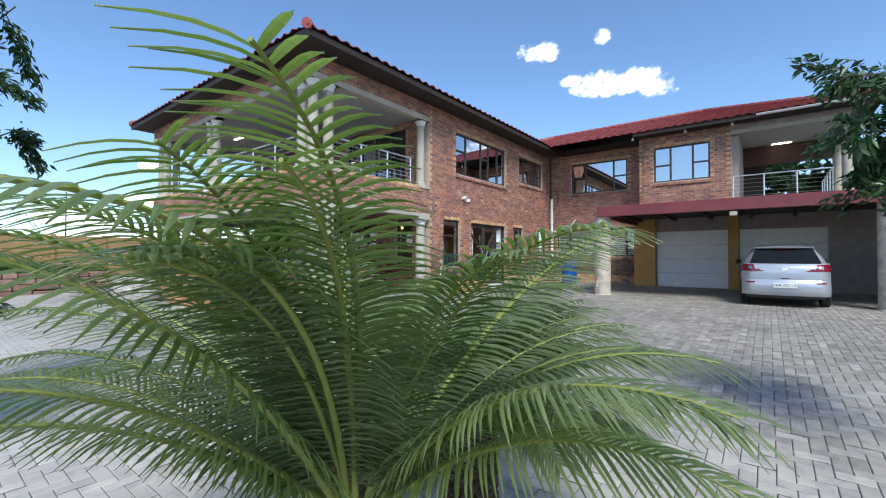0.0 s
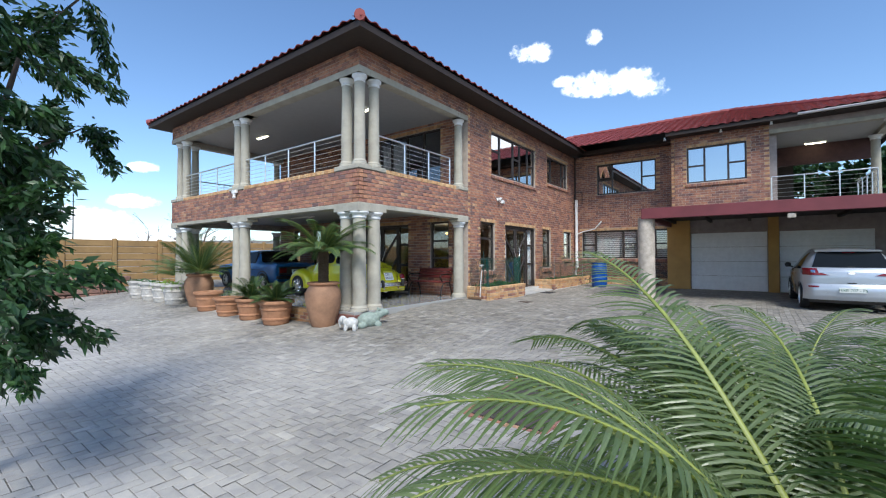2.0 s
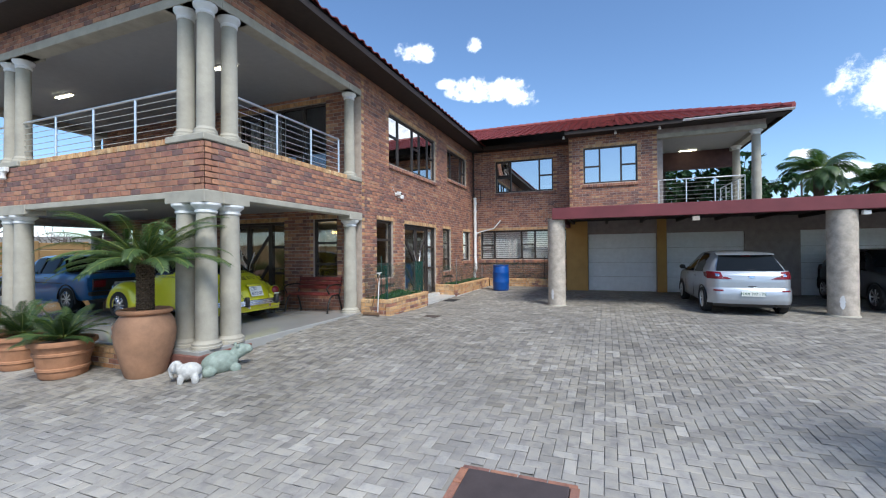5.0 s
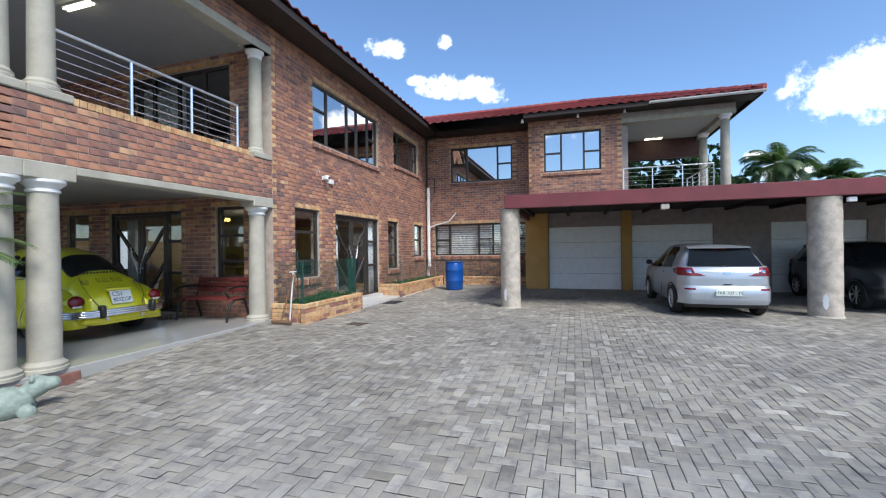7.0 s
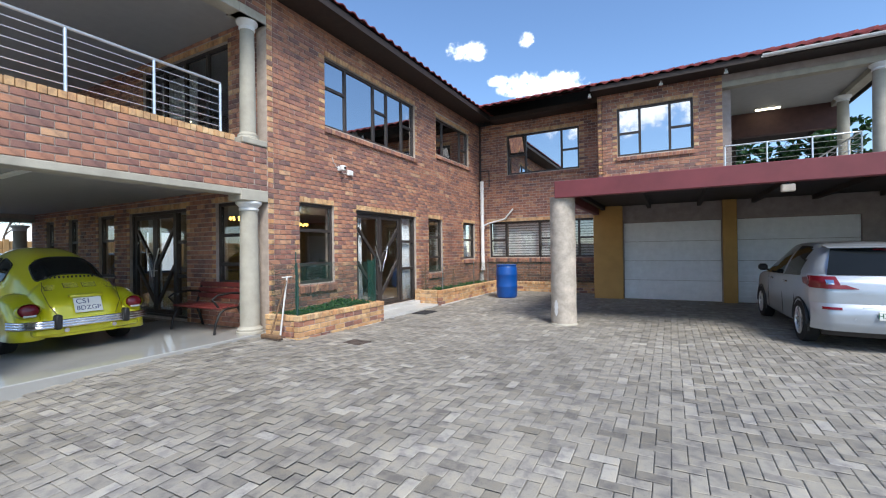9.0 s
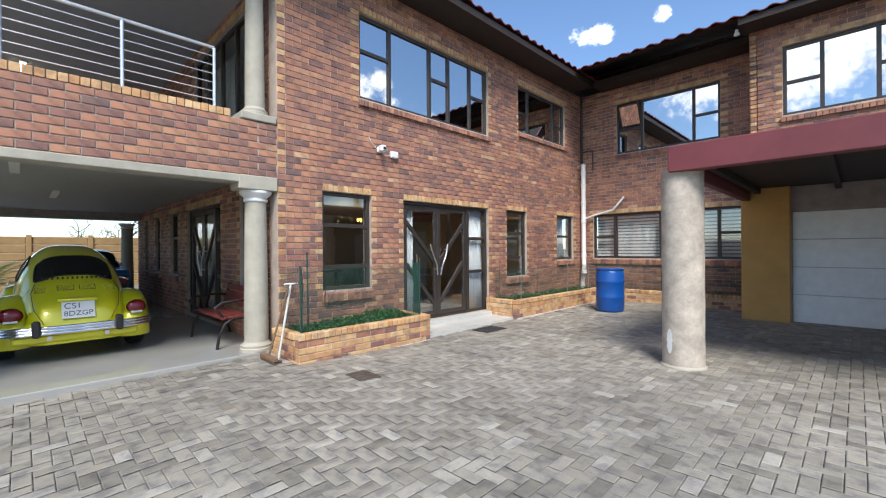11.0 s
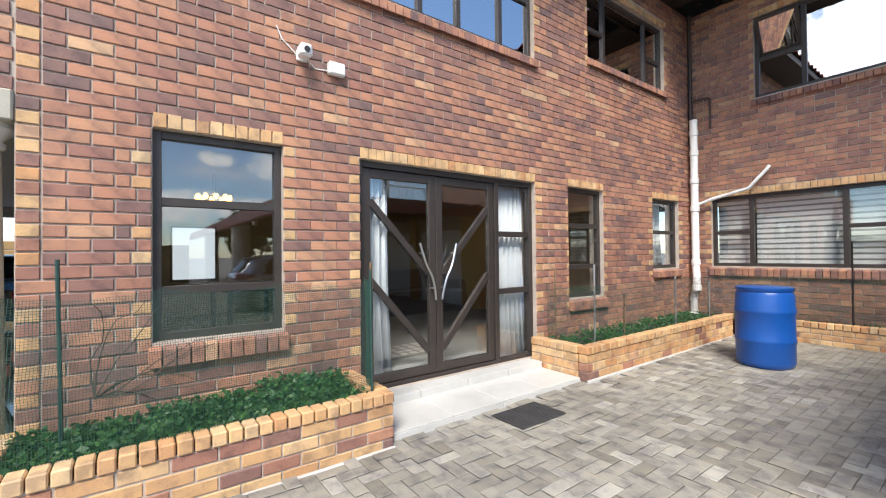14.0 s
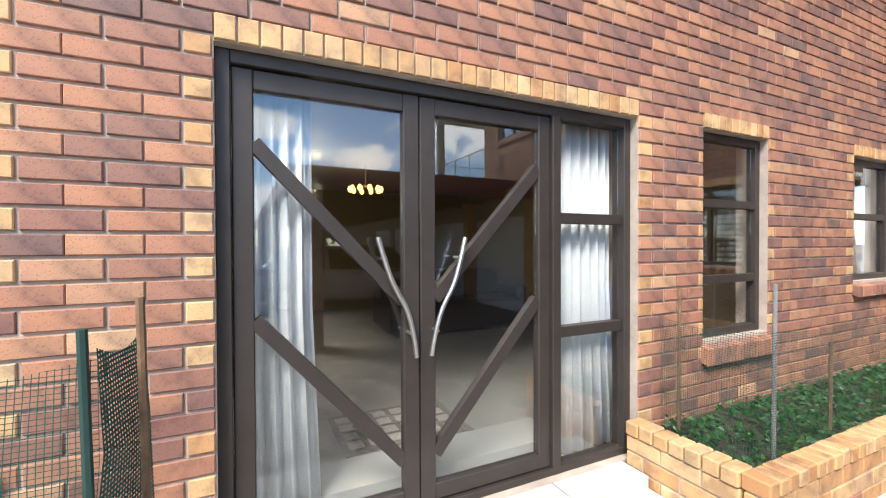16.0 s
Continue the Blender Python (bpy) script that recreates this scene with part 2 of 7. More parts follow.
def glass_mat(name, tint=(0.85, 0.9, 0.9), mirror=0.35):
    m, t, b = material(name, 0.02)
    t.nodes.remove(b)
    g = t.nodes.new("ShaderNodeBsdfGlossy")
    g.inputs["Roughness"].default_value = 0.015
    p = t.nodes.new("ShaderNodeBsdfTransparent")
    p.inputs["Color"].default_value = (*tint, 1)
    lw = t.nodes.new("ShaderNodeLayerWeight")
    lw.inputs["Blend"].default_value = 0.5
    f = t.nodes.new("ShaderNodeMath")
    f.operation, f.inputs[1].default_value = "POWER", 5.0
    t.links.new(lw.outputs["Facing"], f.inputs[0])
    a = t.nodes.new("ShaderNodeMapRange")
    for i, v in zip(range(1, 5), (0.0, 1.0, mirror, 1.0)):
        a.inputs[i].default_value = v
    t.links.new(f.outputs[0], a.inputs[0])
    x = t.nodes.new("ShaderNodeMixShader")
    t.links.new(a.outputs[0], x.inputs[0])
    t.links.new(p.outputs[0], x.inputs[1])
    t.links.new(g.outputs[0], x.inputs[2])
    t.links.new(x.outputs[0], t.nodes["Material Output"].inputs["Surface"])
    return m


M_GLASS = glass_mat("window_glass", (0.93, 0.95, 0.95), 0.13)
M_GLASS_UP = glass_mat("tinted_upper_glass", (0.12, 0.13, 0.13), 0.74)

# ---- mesh helpers ----
class Geo:
    """Collects faces, then becomes one mesh object."""

    def __init__(self):
        self.v, self.f, self.m = [], [], []

    def quad(self, a, b, c, d, mat=0):
        n = len(self.v)
        self.v += [tuple(a), tuple(b), tuple(c), tuple(d)]
        self.f.append((n, n + 1, n + 2, n + 3))
        self.m.append(mat)

    def add(self, verts, faces, mat=0):
        n = len(self.v)
        self.v += [tuple(p) for p in verts]
        self.f += [tuple(n + i for i in f) for f in faces]
        self.m += [mat] * len(faces)
        return self

    def box(self, x0, y0, z0, x1, y1, z1, b=0.0, mat=0, turn=None):
        """A box, with its edges chamfered by b."""
        x0, x1 = min(x0, x1), max(x0, x1)
        y0, y1 = min(y0, y1), max(y0, y1)
        z0, z1 = min(z0, z1), max(z0, z1)
        if b <= 0:
            vs = [(x, y, z) for x in (x0, x1) for y in (y0, y1) for z in (z0, z1)]
            fs = [(0, 1, 3, 2), (4, 6, 7, 5), (0, 4, 5, 1), (2, 3, 7, 6), (0, 2, 6, 4), (1, 5, 7, 3)]
        else:
            b = min(b, (x1 - x0) * 0.45, (y1 - y0) * 0.45, (z1 - z0) * 0.45)
            bm = bmesh.new()
            pts = []
            for sx in (0, 1):
                for sy in (0, 1):
                    for sz in (0, 1):
                        p = [(x0, x1)[sx], (y0, y1)[sy], (z0, z1)[sz]]
                        q = [(x0 + b, x1 - b)[sx], (y0 + b, y1 - b)[sy], (z0 + b, z1 - b)[sz]]
                        pts += [(p[0], q[1], q[2]), (q[0], p[1], q[2]), (q[0], q[1], p[2])]
            bv = [bm.verts.new(p) for p in pts]
            bmesh.ops.convex_hull(bm, input=bv)
            bmesh.ops.dissolve_limit(bm, angle_limit=0.01, verts=bm.verts, edges=bm.edges)
            bm.verts.index_update()
            vs, fs = [tuple(v.co) for v in bm.verts], [tuple(v.index for v in f.verts) for f in bm.faces]
            bm.free()
        if turn is not None:
            vs = [tuple(turn @ Vector(p)) for p in vs]
        return self.add(vs, fs, mat)

    def loft(self, rings, close=True, caps=True, mat=0):
        n = len(rings[0])
        vs = [p for r in rings for p in r]
        fs = []
        for i in range(len(rings) - 1):
            for j in range(n if close else n - 1):
                k = (j + 1) % n
                fs.append((i * n + j, i * n + k, (i + 1) * n + k, (i + 1) * n + j))
        if caps:
            fs.append(tuple(range(n - 1, -1, -1)))
            fs.append(tuple((len(rings) - 1) * n + j for j in range(n)))
        return self.add(vs, fs, mat)

    def lathe(self, profile, centre=(0, 0, 0), seg=24, caps=True, mat=0):
        cx, cy, cz = centre
        rings = [[(cx + r * math.cos(2 * math.pi * k / seg), cy + r * math.sin(2 * math.pi * k / seg), cz + z) for k in range(seg)] for r, z in profile]
        return self.loft(rings, True, caps, mat)

    def tube(self, pts, r, seg=8, mat=0, taper=None):
        pts = [Vector(p) for p in pts]
        rings, side = [], None
        for i, p in enumerate(pts):
            d = (pts[min(i + 1, len(pts) - 1)] - pts[max(i - 1, 0)]).normalized()
            if side is None:
                side = d.orthogonal().normalized()
            side = (side - d * side.dot(d)).normalized()
            up = d.cross(side)
            rr = r if taper is None else r + (taper - r) * i / (len(pts) - 1)
            rings.append([tuple(p + (side * math.cos(2 * math.pi * k / seg) + up * math.sin(2 * math.pi * k / seg)) * rr) for k in range(seg)])
        return self.loft(rings, True, True, mat)

    def out(self, name, mats, parent=None, label="", smooth=None):
        me = bpy.data.meshes.new(name)
        me.from_pydata(self.v, [], self.f)
        for m in mats if isinstance(mats, (list, tuple)) else [mats]:
            me.materials.append(m)
        if any(self.m):
            me.polygons.foreach_set("material_index", self.m)
        if smooth:
            me.shade_smooth()
            me.set_sharp_from_angle(angle=radians(smooth))
        me.update()
        ob = new(name, me)
        if parent is not None:
            ob.parent = parent
        if label:
            ob["label"] = label
        return ob


def thing(name, label, category, at=(0, 0, 0), turn=0.0, group="", kind=""):
    e = new(name)
    e.empty_display_size = 0.1
    e.matrix_world = pose(*at, 0, 0, turn)
    return tagged(e, label, category, group, kind)


def structure(ob, label, category):
    return tagged(ob, label, category, kind="structure")


def table(stops, v):
    for (a, p), (b, q) in zip(stops, stops[1:]):
        if v <= b:
            return p + (q - p) * max(0, v - a) / (b - a)
    return stops[-1][1]


def ground_z(y, x=-3.5):
    """Paving height: it climbs from the gate towards the house, and a little towards the terrace."""
    along = table(((-50, -0.36), (1.5, -0.36), (3.0, -0.31), (5.0, -0.19), (8.0, -0.045), (10.0, 0.0), (18.0, 0.06), (60, 0.06)), y)
    cross = table(((-50, 0.0), (4.0, 0.0), (5.0, 0.15), (7.0, 1.0), (9.0, 0.75), (11.0, 0.0), (60, 0.0)), y)
    return along + cross * 0.027 * min(4.4, max(0.0, -3.5 - x))


COURSE, BRICK_L, BRICK_H, GAP = 0.0846, 0.222, 0.0726, 0.012
PICKED = []  # single bricks, made last


def brick_faces(geo, P, u0, u1, z0, z1, proud, mat=0, b=0.004):
    ring = lambda d, i: [P(u0 + i, z0 + i, d), P(u1 - i, z0 + i, d), P(u1 - i, z1 - i, d), P(u0 + i, z1 - i, d)]
    a, m, c = ring(0, 0), ring(proud - b, 0), ring(proud, b)
    vs = a + m + c
    fs = [(0, 1, 5, 4), (1, 2, 6, 5), (2, 3, 7, 6), (3, 0, 4, 7), (4, 5, 9, 8), (5, 6, 10, 9), (6, 7, 11, 10), (7, 4, 8, 11), (8, 9, 10, 11)]
    geo.add(vs, fs, mat)


def brick_wall(name, label, P, u0, u1, z0, z1, thick, openings=(), quoin_ends=(False, False), single=None, bricks=True, lintel=True, seed=1):
    """A mortar body with real openings, and face bricks proud of it. P(u, z, d): a place by the way along, the height and the depth outwards."""
    rng = random.Random(seed)
    body = Geo()
    us = sorted({u0, u1, *(o[0] for o in openings), *(o[1] for o in openings)})
    zs = sorted({z0, z1, *(o[2] for o in openings), *(o[3] for o in openings)})
    inside = lambda u, z: any(o[0] < u < o[1] and o[2] < z < o[3] for o in openings)
    solid = {(i, k): not inside((us[i] + us[i + 1]) / 2, (zs[k] + zs[k + 1]) / 2) for i in range(len(us) - 1) for k in range(len(zs) - 1)}
    for (i, k), s in solid.items():
        if not s:
            continue
        a, b, c, d = us[i], us[i + 1], zs[k], zs[k + 1]
        body.quad(P(a, c, 0), P(b, c, 0), P(b, d, 0), P(a, d, 0))
        body.quad(P(b, c, -thick), P(a, c, -thick), P(a, d, -thick), P(b, d, -thick))
        if not solid.get((i - 1, k)):
            body.quad(P(a, c, -thick), P(a, c, 0), P(a, d, 0), P(a, d, -thick))
        if not solid.get((i + 1, k)):
            body.quad(P(b, c, 0), P(b, c, -thick), P(b, d, -thick), P(b, d, 0))
        if not solid.get((i, k - 1)):
            body.quad(P(a, c, -thick), P(b, c, -thick), P(b, c, 0), P(a, c, 0))
        if not solid.get((i, k + 1)):
            body.quad(P(a, d, 0), P(b, d, 0), P(b, d, -thick), P(a, d, -thick))
    wall = structure(body.out(name, M_MORTAR), label, "wall")
    if not bricks:
        return wall
    geo = Geo()
    n = int(round((z1 - z0) / COURSE))
    step = (z1 - z0) / n
    # lintels and sills of bricks on edge
    blocked = list(openings)
    if lintel:
        blocked = [(o[0] - 0.0, o[1] + 0.0, o[2] - 0.08, o[3] + 0.112) for o in openings]
        for o in openings:
            m = max(1, int(round((o[1] - o[0] + 0.0) / 0.084)))
            w = (o[1] - o[0]) / m
            for q in range(m):
                brick_faces(geo, P, o[0] + q * w + 0.004, o[0] + (q + 1) * w - 0.004, o[3] + 0.004, o[3] + 0.104, 0.012 + rng.uniform(0, 0.004), 1)
    for k in range(n):
        a, b = z0 + k * step + GAP / 2, z0 + (k + 1) * step - GAP / 2
        mid = (a + b) / 2
        cuts = sorted((o[0], o[1]) for o in blocked if o[2] < mid < o[3])
        spans, at = [], u0
        for c in cuts:
            if c[0] > at:
                spans.append((at, c[0], at > u0, True))
            at = max(at, c[1])
        if at < u1:
            spans.append((at, u1, at > u0, False))
        shift = (k % 2) * 0.117
        for s0, s1, left, right in spans:
            left, right = left or (quoin_ends[0] and s0 == u0), right or (quoin_ends[1] and s1 == u1)
            edges = [s0]
            e = math.ceil((s0 - u0 - shift) / 0.234 + 0.001) * 0.234 + u0 + shift
            while e < s1 - 0.001:
                if e - edges[-1] > 0.05:
                    edges.append(e)
                e += 0.234
            if s1 - edges[-1] < 0.05 and len(edges) > 1:
                edges.pop()
            edges.append(s1)
            for q in range(len(edges) - 1):
                tan = (left and q == 0 or right and q == len(edges) - 2) and k % 2 == 0 and rng.random() < 0.9
                c0, c1 = edges[q] + GAP / 2, edges[q + 1] - GAP / 2
                if tan and c1 - c0 > 0.15:
                    if left and q == 0:
                        brick_faces(geo, P, c0, c0 + 0.104, a, b, 0.012, 1)
                        c0 += 0.116
                    else:
                        brick_faces(geo, P, c1 - 0.104, c1, a, b, 0.012, 1)
                        c1 -= 0.116
                    tan = False
                if c1 - c0 < 0.03:
                    continue
                if single and not tan and c1 - c0 > 0.2 and single[0] < c0 and c1 < single[1] and single[2] < a and b < single[3]:
                    PICKED.append((wall, P((c0 + c1) / 2, mid, 0), P(0, 0, 1) - P(0, 0, 0), c1 - c0))
                    continue
                brick_faces(geo, P, c0, c1, a, b, 0.011 + rng.uniform(-0.002, 0.002), 1 if tan else 0)
    ob = geo.out("brickwork", [M_BRICK, M_TAN], wall)
    ob["kind"] = "stuff"
    return wall


def on_x(x, sign=1):
    return lambda u, z, d: Vector((x + sign * d, u, z))


def on_y(y, sign=-1):
    return lambda u, z, d: Vector((u, y + sign * d, z))


def pbox(geo, P, u0, u1, z0, z1, d0, d1, b=0.0, mat=0):
    """A box in a wall's own directions."""
    g = Geo().box(u0, d0, z0, u1, d1, z1, b)
    geo.add([P(u, z, d) for u, d, z in g.v], g.f, mat)
    return geo


# ---- large structure ----
BEAM0, BEAM1, PAR1, COPE, UB0, UB1, WTOP = 2.22, 2.40, 3.11, 3.2, 5.15, 5.3, 5.7
WX, SY, WY0, NY, BX, PY = -7.91, 5.38, 9.5, 18.31, -17.46, 17.32
east, south, north, proud = on_x(WX), on_y(SY), on_y(NY), on_y(PY)
W1, DOOR, W2, W3 = (10.17, 11.04, 0.82, 2.30), (11.71, 14.05, 0.14, 2.28), (14.7, 15.5, 0.80, 2.29), (16.89, 17.79, 1.13, 2.29)
UW1, UW2 = (10.83, 14.07, 3.83, 5.19), (15.18, 17.36, 4.15, 5.22)
LW, RW1, RW2 = (-7.58, -4.02, 1.15, 2.35), (-6.91, -4.55, 3.93, 5.25), (-3.34, -1.53, 3.93, 5.25)
TW, TD, TW2, UD = (-9.3, -8.6, 0.86, 2.30), (-12.3, -10.2, 0.14, 2.27), (-13.68, -12.95, 0.9, 2.28), (-11.7, -8.9, 2.62, 5.15)

TW3, TW4 = (-15.21, -14.7, 0.9, 2.28), (-16.5, -16.05, 0.9, 2.28)

brick_wall("wall_east", "red-brown face brick wall of the house with pale quoins", east, WY0, NY, 0.0, WTOP, 0.23, (W1, DOOR, W2, W3, UW1, UW2), (True, False), single=(9.7, 14.9, 1.0, 3.2), seed=2)
brick_wall("wall_north", "red-brown face brick wall closing the courtyard", north, WX, -3.85, 0.0, WTOP, 0.23, (LW, RW1), seed=3)
brick_wall("wall_north_upper", "brick upper wall above the garage", proud, -3.85, -0.9, 2.45, WTOP, 0.23, (RW2,), (True, True), seed=4)
brick_wall("wall_return", "short brick side wall beside the garage", on_x(-3.85, -1), PY, NY, 0.0, WTOP, 0.2, seed=5)
brick_wall("wall_terrace", "brick wall at the back of the terrace", on_y(WY0), BX, WX - 0.23, 0.1, WTOP, 0.23, (TW, TD, TW2, TW3, TW4, UD), seed=6)
brick_wall("parapet_east", "brick balcony parapet on its concrete beam", east, SY, WY0, BEAM1, PAR1, 0.22, single=(0, 20, 0, 9), seed=7)
brick_wall("parapet_south", "brick balcony parapet on its concrete beam", south, BX, WX, BEAM1, PAR1, 0.22, seed=8)
brick_wall("parapet_west", "brick balcony parapet on its concrete beam", on_x(BX, -1), SY, WY0, BEAM1, PAR1, 0.22, seed=9)
brick_wall("frieze_east", "brick band under the eaves", east, SY, WY0, UB1, WTOP, 0.22, seed=10)
brick_wall("frieze_south", "brick band under the eaves", south, BX, WX, UB1, WTOP, 0.22, seed=11)
brick_wall("frieze_west", "brick band under the eaves", on_x(BX, -1), SY, WY0, UB1, WTOP, 0.22, seed=12)

# concrete beams round the terrace
for z0, z1, name in ((BEAM0, BEAM1, "beam_lower"), (UB0, UB1, "beam_upper")):
    g = Geo()
    mid = (z0 + 0.085) if z0 < 3 else z0
    g.box(WX - 0.24, SY - 0.015, mid, WX + 0.015, WY0 - 0.001, z1, 0.008)
    g.box(BX - 0.015, SY - 0.017, mid, WX - 0.24, SY + 0.24, z1 - 0.001, 0.008)
    g.box(BX - 0.017, SY + 0.24, mid, BX + 0.24, WY0, z1 - 0.002, 0.008)
    # thicker pads over the columns
    for a in ((WX - 0.8, SY - 0.025, WX + 0.025, SY + 0.3), (WX - 0.3, SY + 0.3, WX + 0.024, SY + 0.8), (WX - 0.3, WY0 - 0.5, WX + 0.024, WY0 - 0.004), (-13.5, SY - 0.025, -12.4, SY + 0.3), (BX - 0.025, SY - 0.026, BX + 0.45, SY + 0.8)):
        g.box(a[0], a[1], z0, a[2], a[3], z1 + 0.004 if z0 < 3 else z1 - 0.03, 0.01)
    structure(g.out(name, M_PLASTER), "weathered grey plastered concrete beam on columns", "beam")

# terrace slabs and ceilings
structure(Geo().box(BX - 0.1, SY - 0.12, -0.4, WX + 0.02, WY0 + 0.2, 0.10, 0.01).out("floor_terrace", M_FLOORTILE), "shiny pale tiled carport floor of the terrace", "floor")
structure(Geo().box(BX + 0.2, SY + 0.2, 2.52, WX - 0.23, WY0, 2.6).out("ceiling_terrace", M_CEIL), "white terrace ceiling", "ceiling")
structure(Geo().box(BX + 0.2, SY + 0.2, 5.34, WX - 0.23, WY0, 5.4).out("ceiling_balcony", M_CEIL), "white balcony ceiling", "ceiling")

# upstands on parapets
def coping(name, P, u0, u1, skip):
    ob = structure(new(name), "coping of tan bricks set on edge", "coping")
    n = int((u1 - u0) / 0.083)
    w = (u1 - u0) / n
    rng = random.Random(len(name) + n)
    for k in range(n):
        a = u0 + k * w
        if any(s0 < a + w / 2 < s1 for s0, s1 in skip):
            continue
        g = Geo()
        pbox(g, P, a + 0.004, a + w - 0.004, PAR1 + 0.002, COPE + rng.uniform(-0.003, 0.003), -0.2, 0.016 + rng.uniform(-0.003, 0.003), 0.004)
        g.out("brick", M_TAN_ONE, ob)
    return ob


coping("coping_east", east, SY, WY0, ((SY, SY + 0.78), (WY0 - 0.6, WY0)))
coping("coping_south", south, BX, WX, ((WX - 0.78, WX), (-13.45, -12.6), (BX, BX + 0.5)))

# carport roof and garage
g = Geo()
g.box(-3.9, 12.35, 2.30, 14.0, 12.5, 2.6, 0.01)
g.box(-3.9, 12.5, 2.30, -3.78, 16.9, 2.6, 0.01)
structure(g.out("carport_fascia", M_MAROON), "maroon painted steel fascia of the carport", "fascia")
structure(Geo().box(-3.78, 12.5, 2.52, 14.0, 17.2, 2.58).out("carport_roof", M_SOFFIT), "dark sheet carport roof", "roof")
GY = 16.95
garage = on_y(GY)
G1, G2, G3, G4 = (-3.18, -1.0, 0.05, 2.06), (-0.68, 1.52, 0.05, 2.06), (2.95, 5.15, 0.05, 2.06), (5.5, 7.7, 0.05, 2.06)
brick_wall("wall_garage", "dim plastered garage front", garage, -3.85, 14.0, -0.1, 2.52, 0.2, (G1, G2, G3, G4), bricks=False).data.materials[0] = M_SHADEWALL
for a in ((-3.93, -3.2), (-0.98, -0.7)):
    structure(Geo().box(a[0], GY - 0.14, -0.1, a[1], GY + 0.02, 2.52, 0.01).out("garage_pier", M_OCHRE), "ochre yellow plastered pier beside a garage door", "pier")

# balcony over the garage
structure(Geo().box(-0.9, PY, 2.6, 2.45, NY + 2.5, 2.95).out("floor_balcony_north", M_PLASTER), "balcony slab above the garage", "floor")
g = Geo()
g.box(-0.9, PY - 0.01, 5.36, 2.25, PY + 0.24, 5.5, 0.01)
g.box(2.0, PY + 0.24, 5.36, 2.25, NY + 2.5, 5.5, 0.01)
structure(g.out("beam_balcony_north", M_PLASTER), "plastered balcony beam", "beam")
structure(Geo().box(-0.9, PY + 0.02, 5.5, 2.24, PY + 0.22, WTOP).out("frieze_north", M_SHADEWALL), "band under the eaves", "wall")
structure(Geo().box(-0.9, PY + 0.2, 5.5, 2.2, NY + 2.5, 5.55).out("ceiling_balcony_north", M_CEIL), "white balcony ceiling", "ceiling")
structure(Geo().box(-0.92, PY + 0.23, 2.6, -0.7, NY + 2.6, WTOP).out("wall_balcony_side", M_SHADEWALL), "side wall of the balcony", "wall")
structure(Geo().box(-0.7, NY + 2.35, 4.78, 2.24, NY + 2.6, 5.5, 0.01).out("beam_balcony_back", M_REDBROWN), "deep red-brown beam at the open back of the balcony", "beam")

# ---- roofs ----
def tile_slope(geo, eave, along, up, length, run, trim0=0.0, trim1=0.0, step=0.3, row=0.32):
    """Rolled tiles on one slope: eave is its lower corner; trim: how much the slope narrows per metre climbed."""
    along, up, eave = Vector(along), Vector(up), Vector(eave)
    nrm = along.cross(up)
    if nrm.z < 0:
        nrm = -nrm
    rise = up.length
    rows = int(run / row)
    seg = 6
    for r in range(rows):
        a0, a1 = trim0 * r * row, length - trim1 * r * row
        c0, c1 = int(math.ceil(a0 / step)), int(a1 / step)
        for c in range(c0, c1):
            lo, hi = [], []
            for k in range(seg + 1):
                q = k / seg
                h = 0.035 * math.sin(math.pi * min(1, q / 0.62)) if q < 0.62 else -0.012 * math.sin(math.pi * (q - 0.62) / 0.38)
                p = eave + along * ((c + q * 1.02) * step)
                lo.append(p + up * (r * row - 0.02) + nrm * (h + 0.035))
                hi.append(p + up * ((r + 1) * row) + nrm * (h + 0.005))
            edge = [p - nrm * 0.018 for p in lo]
            n = len(geo.v)
            geo.v += [tuple(p) for p in lo + hi + edge]
            m = seg + 1
            for k in range(seg):
                geo.f += [(n + k, n + k + 1, n + m + k + 1, n + m + k), (n + 2 * m + k, n + 2 * m + k + 1, n + k + 1, n + k)]
                geo.m += [0, 0]


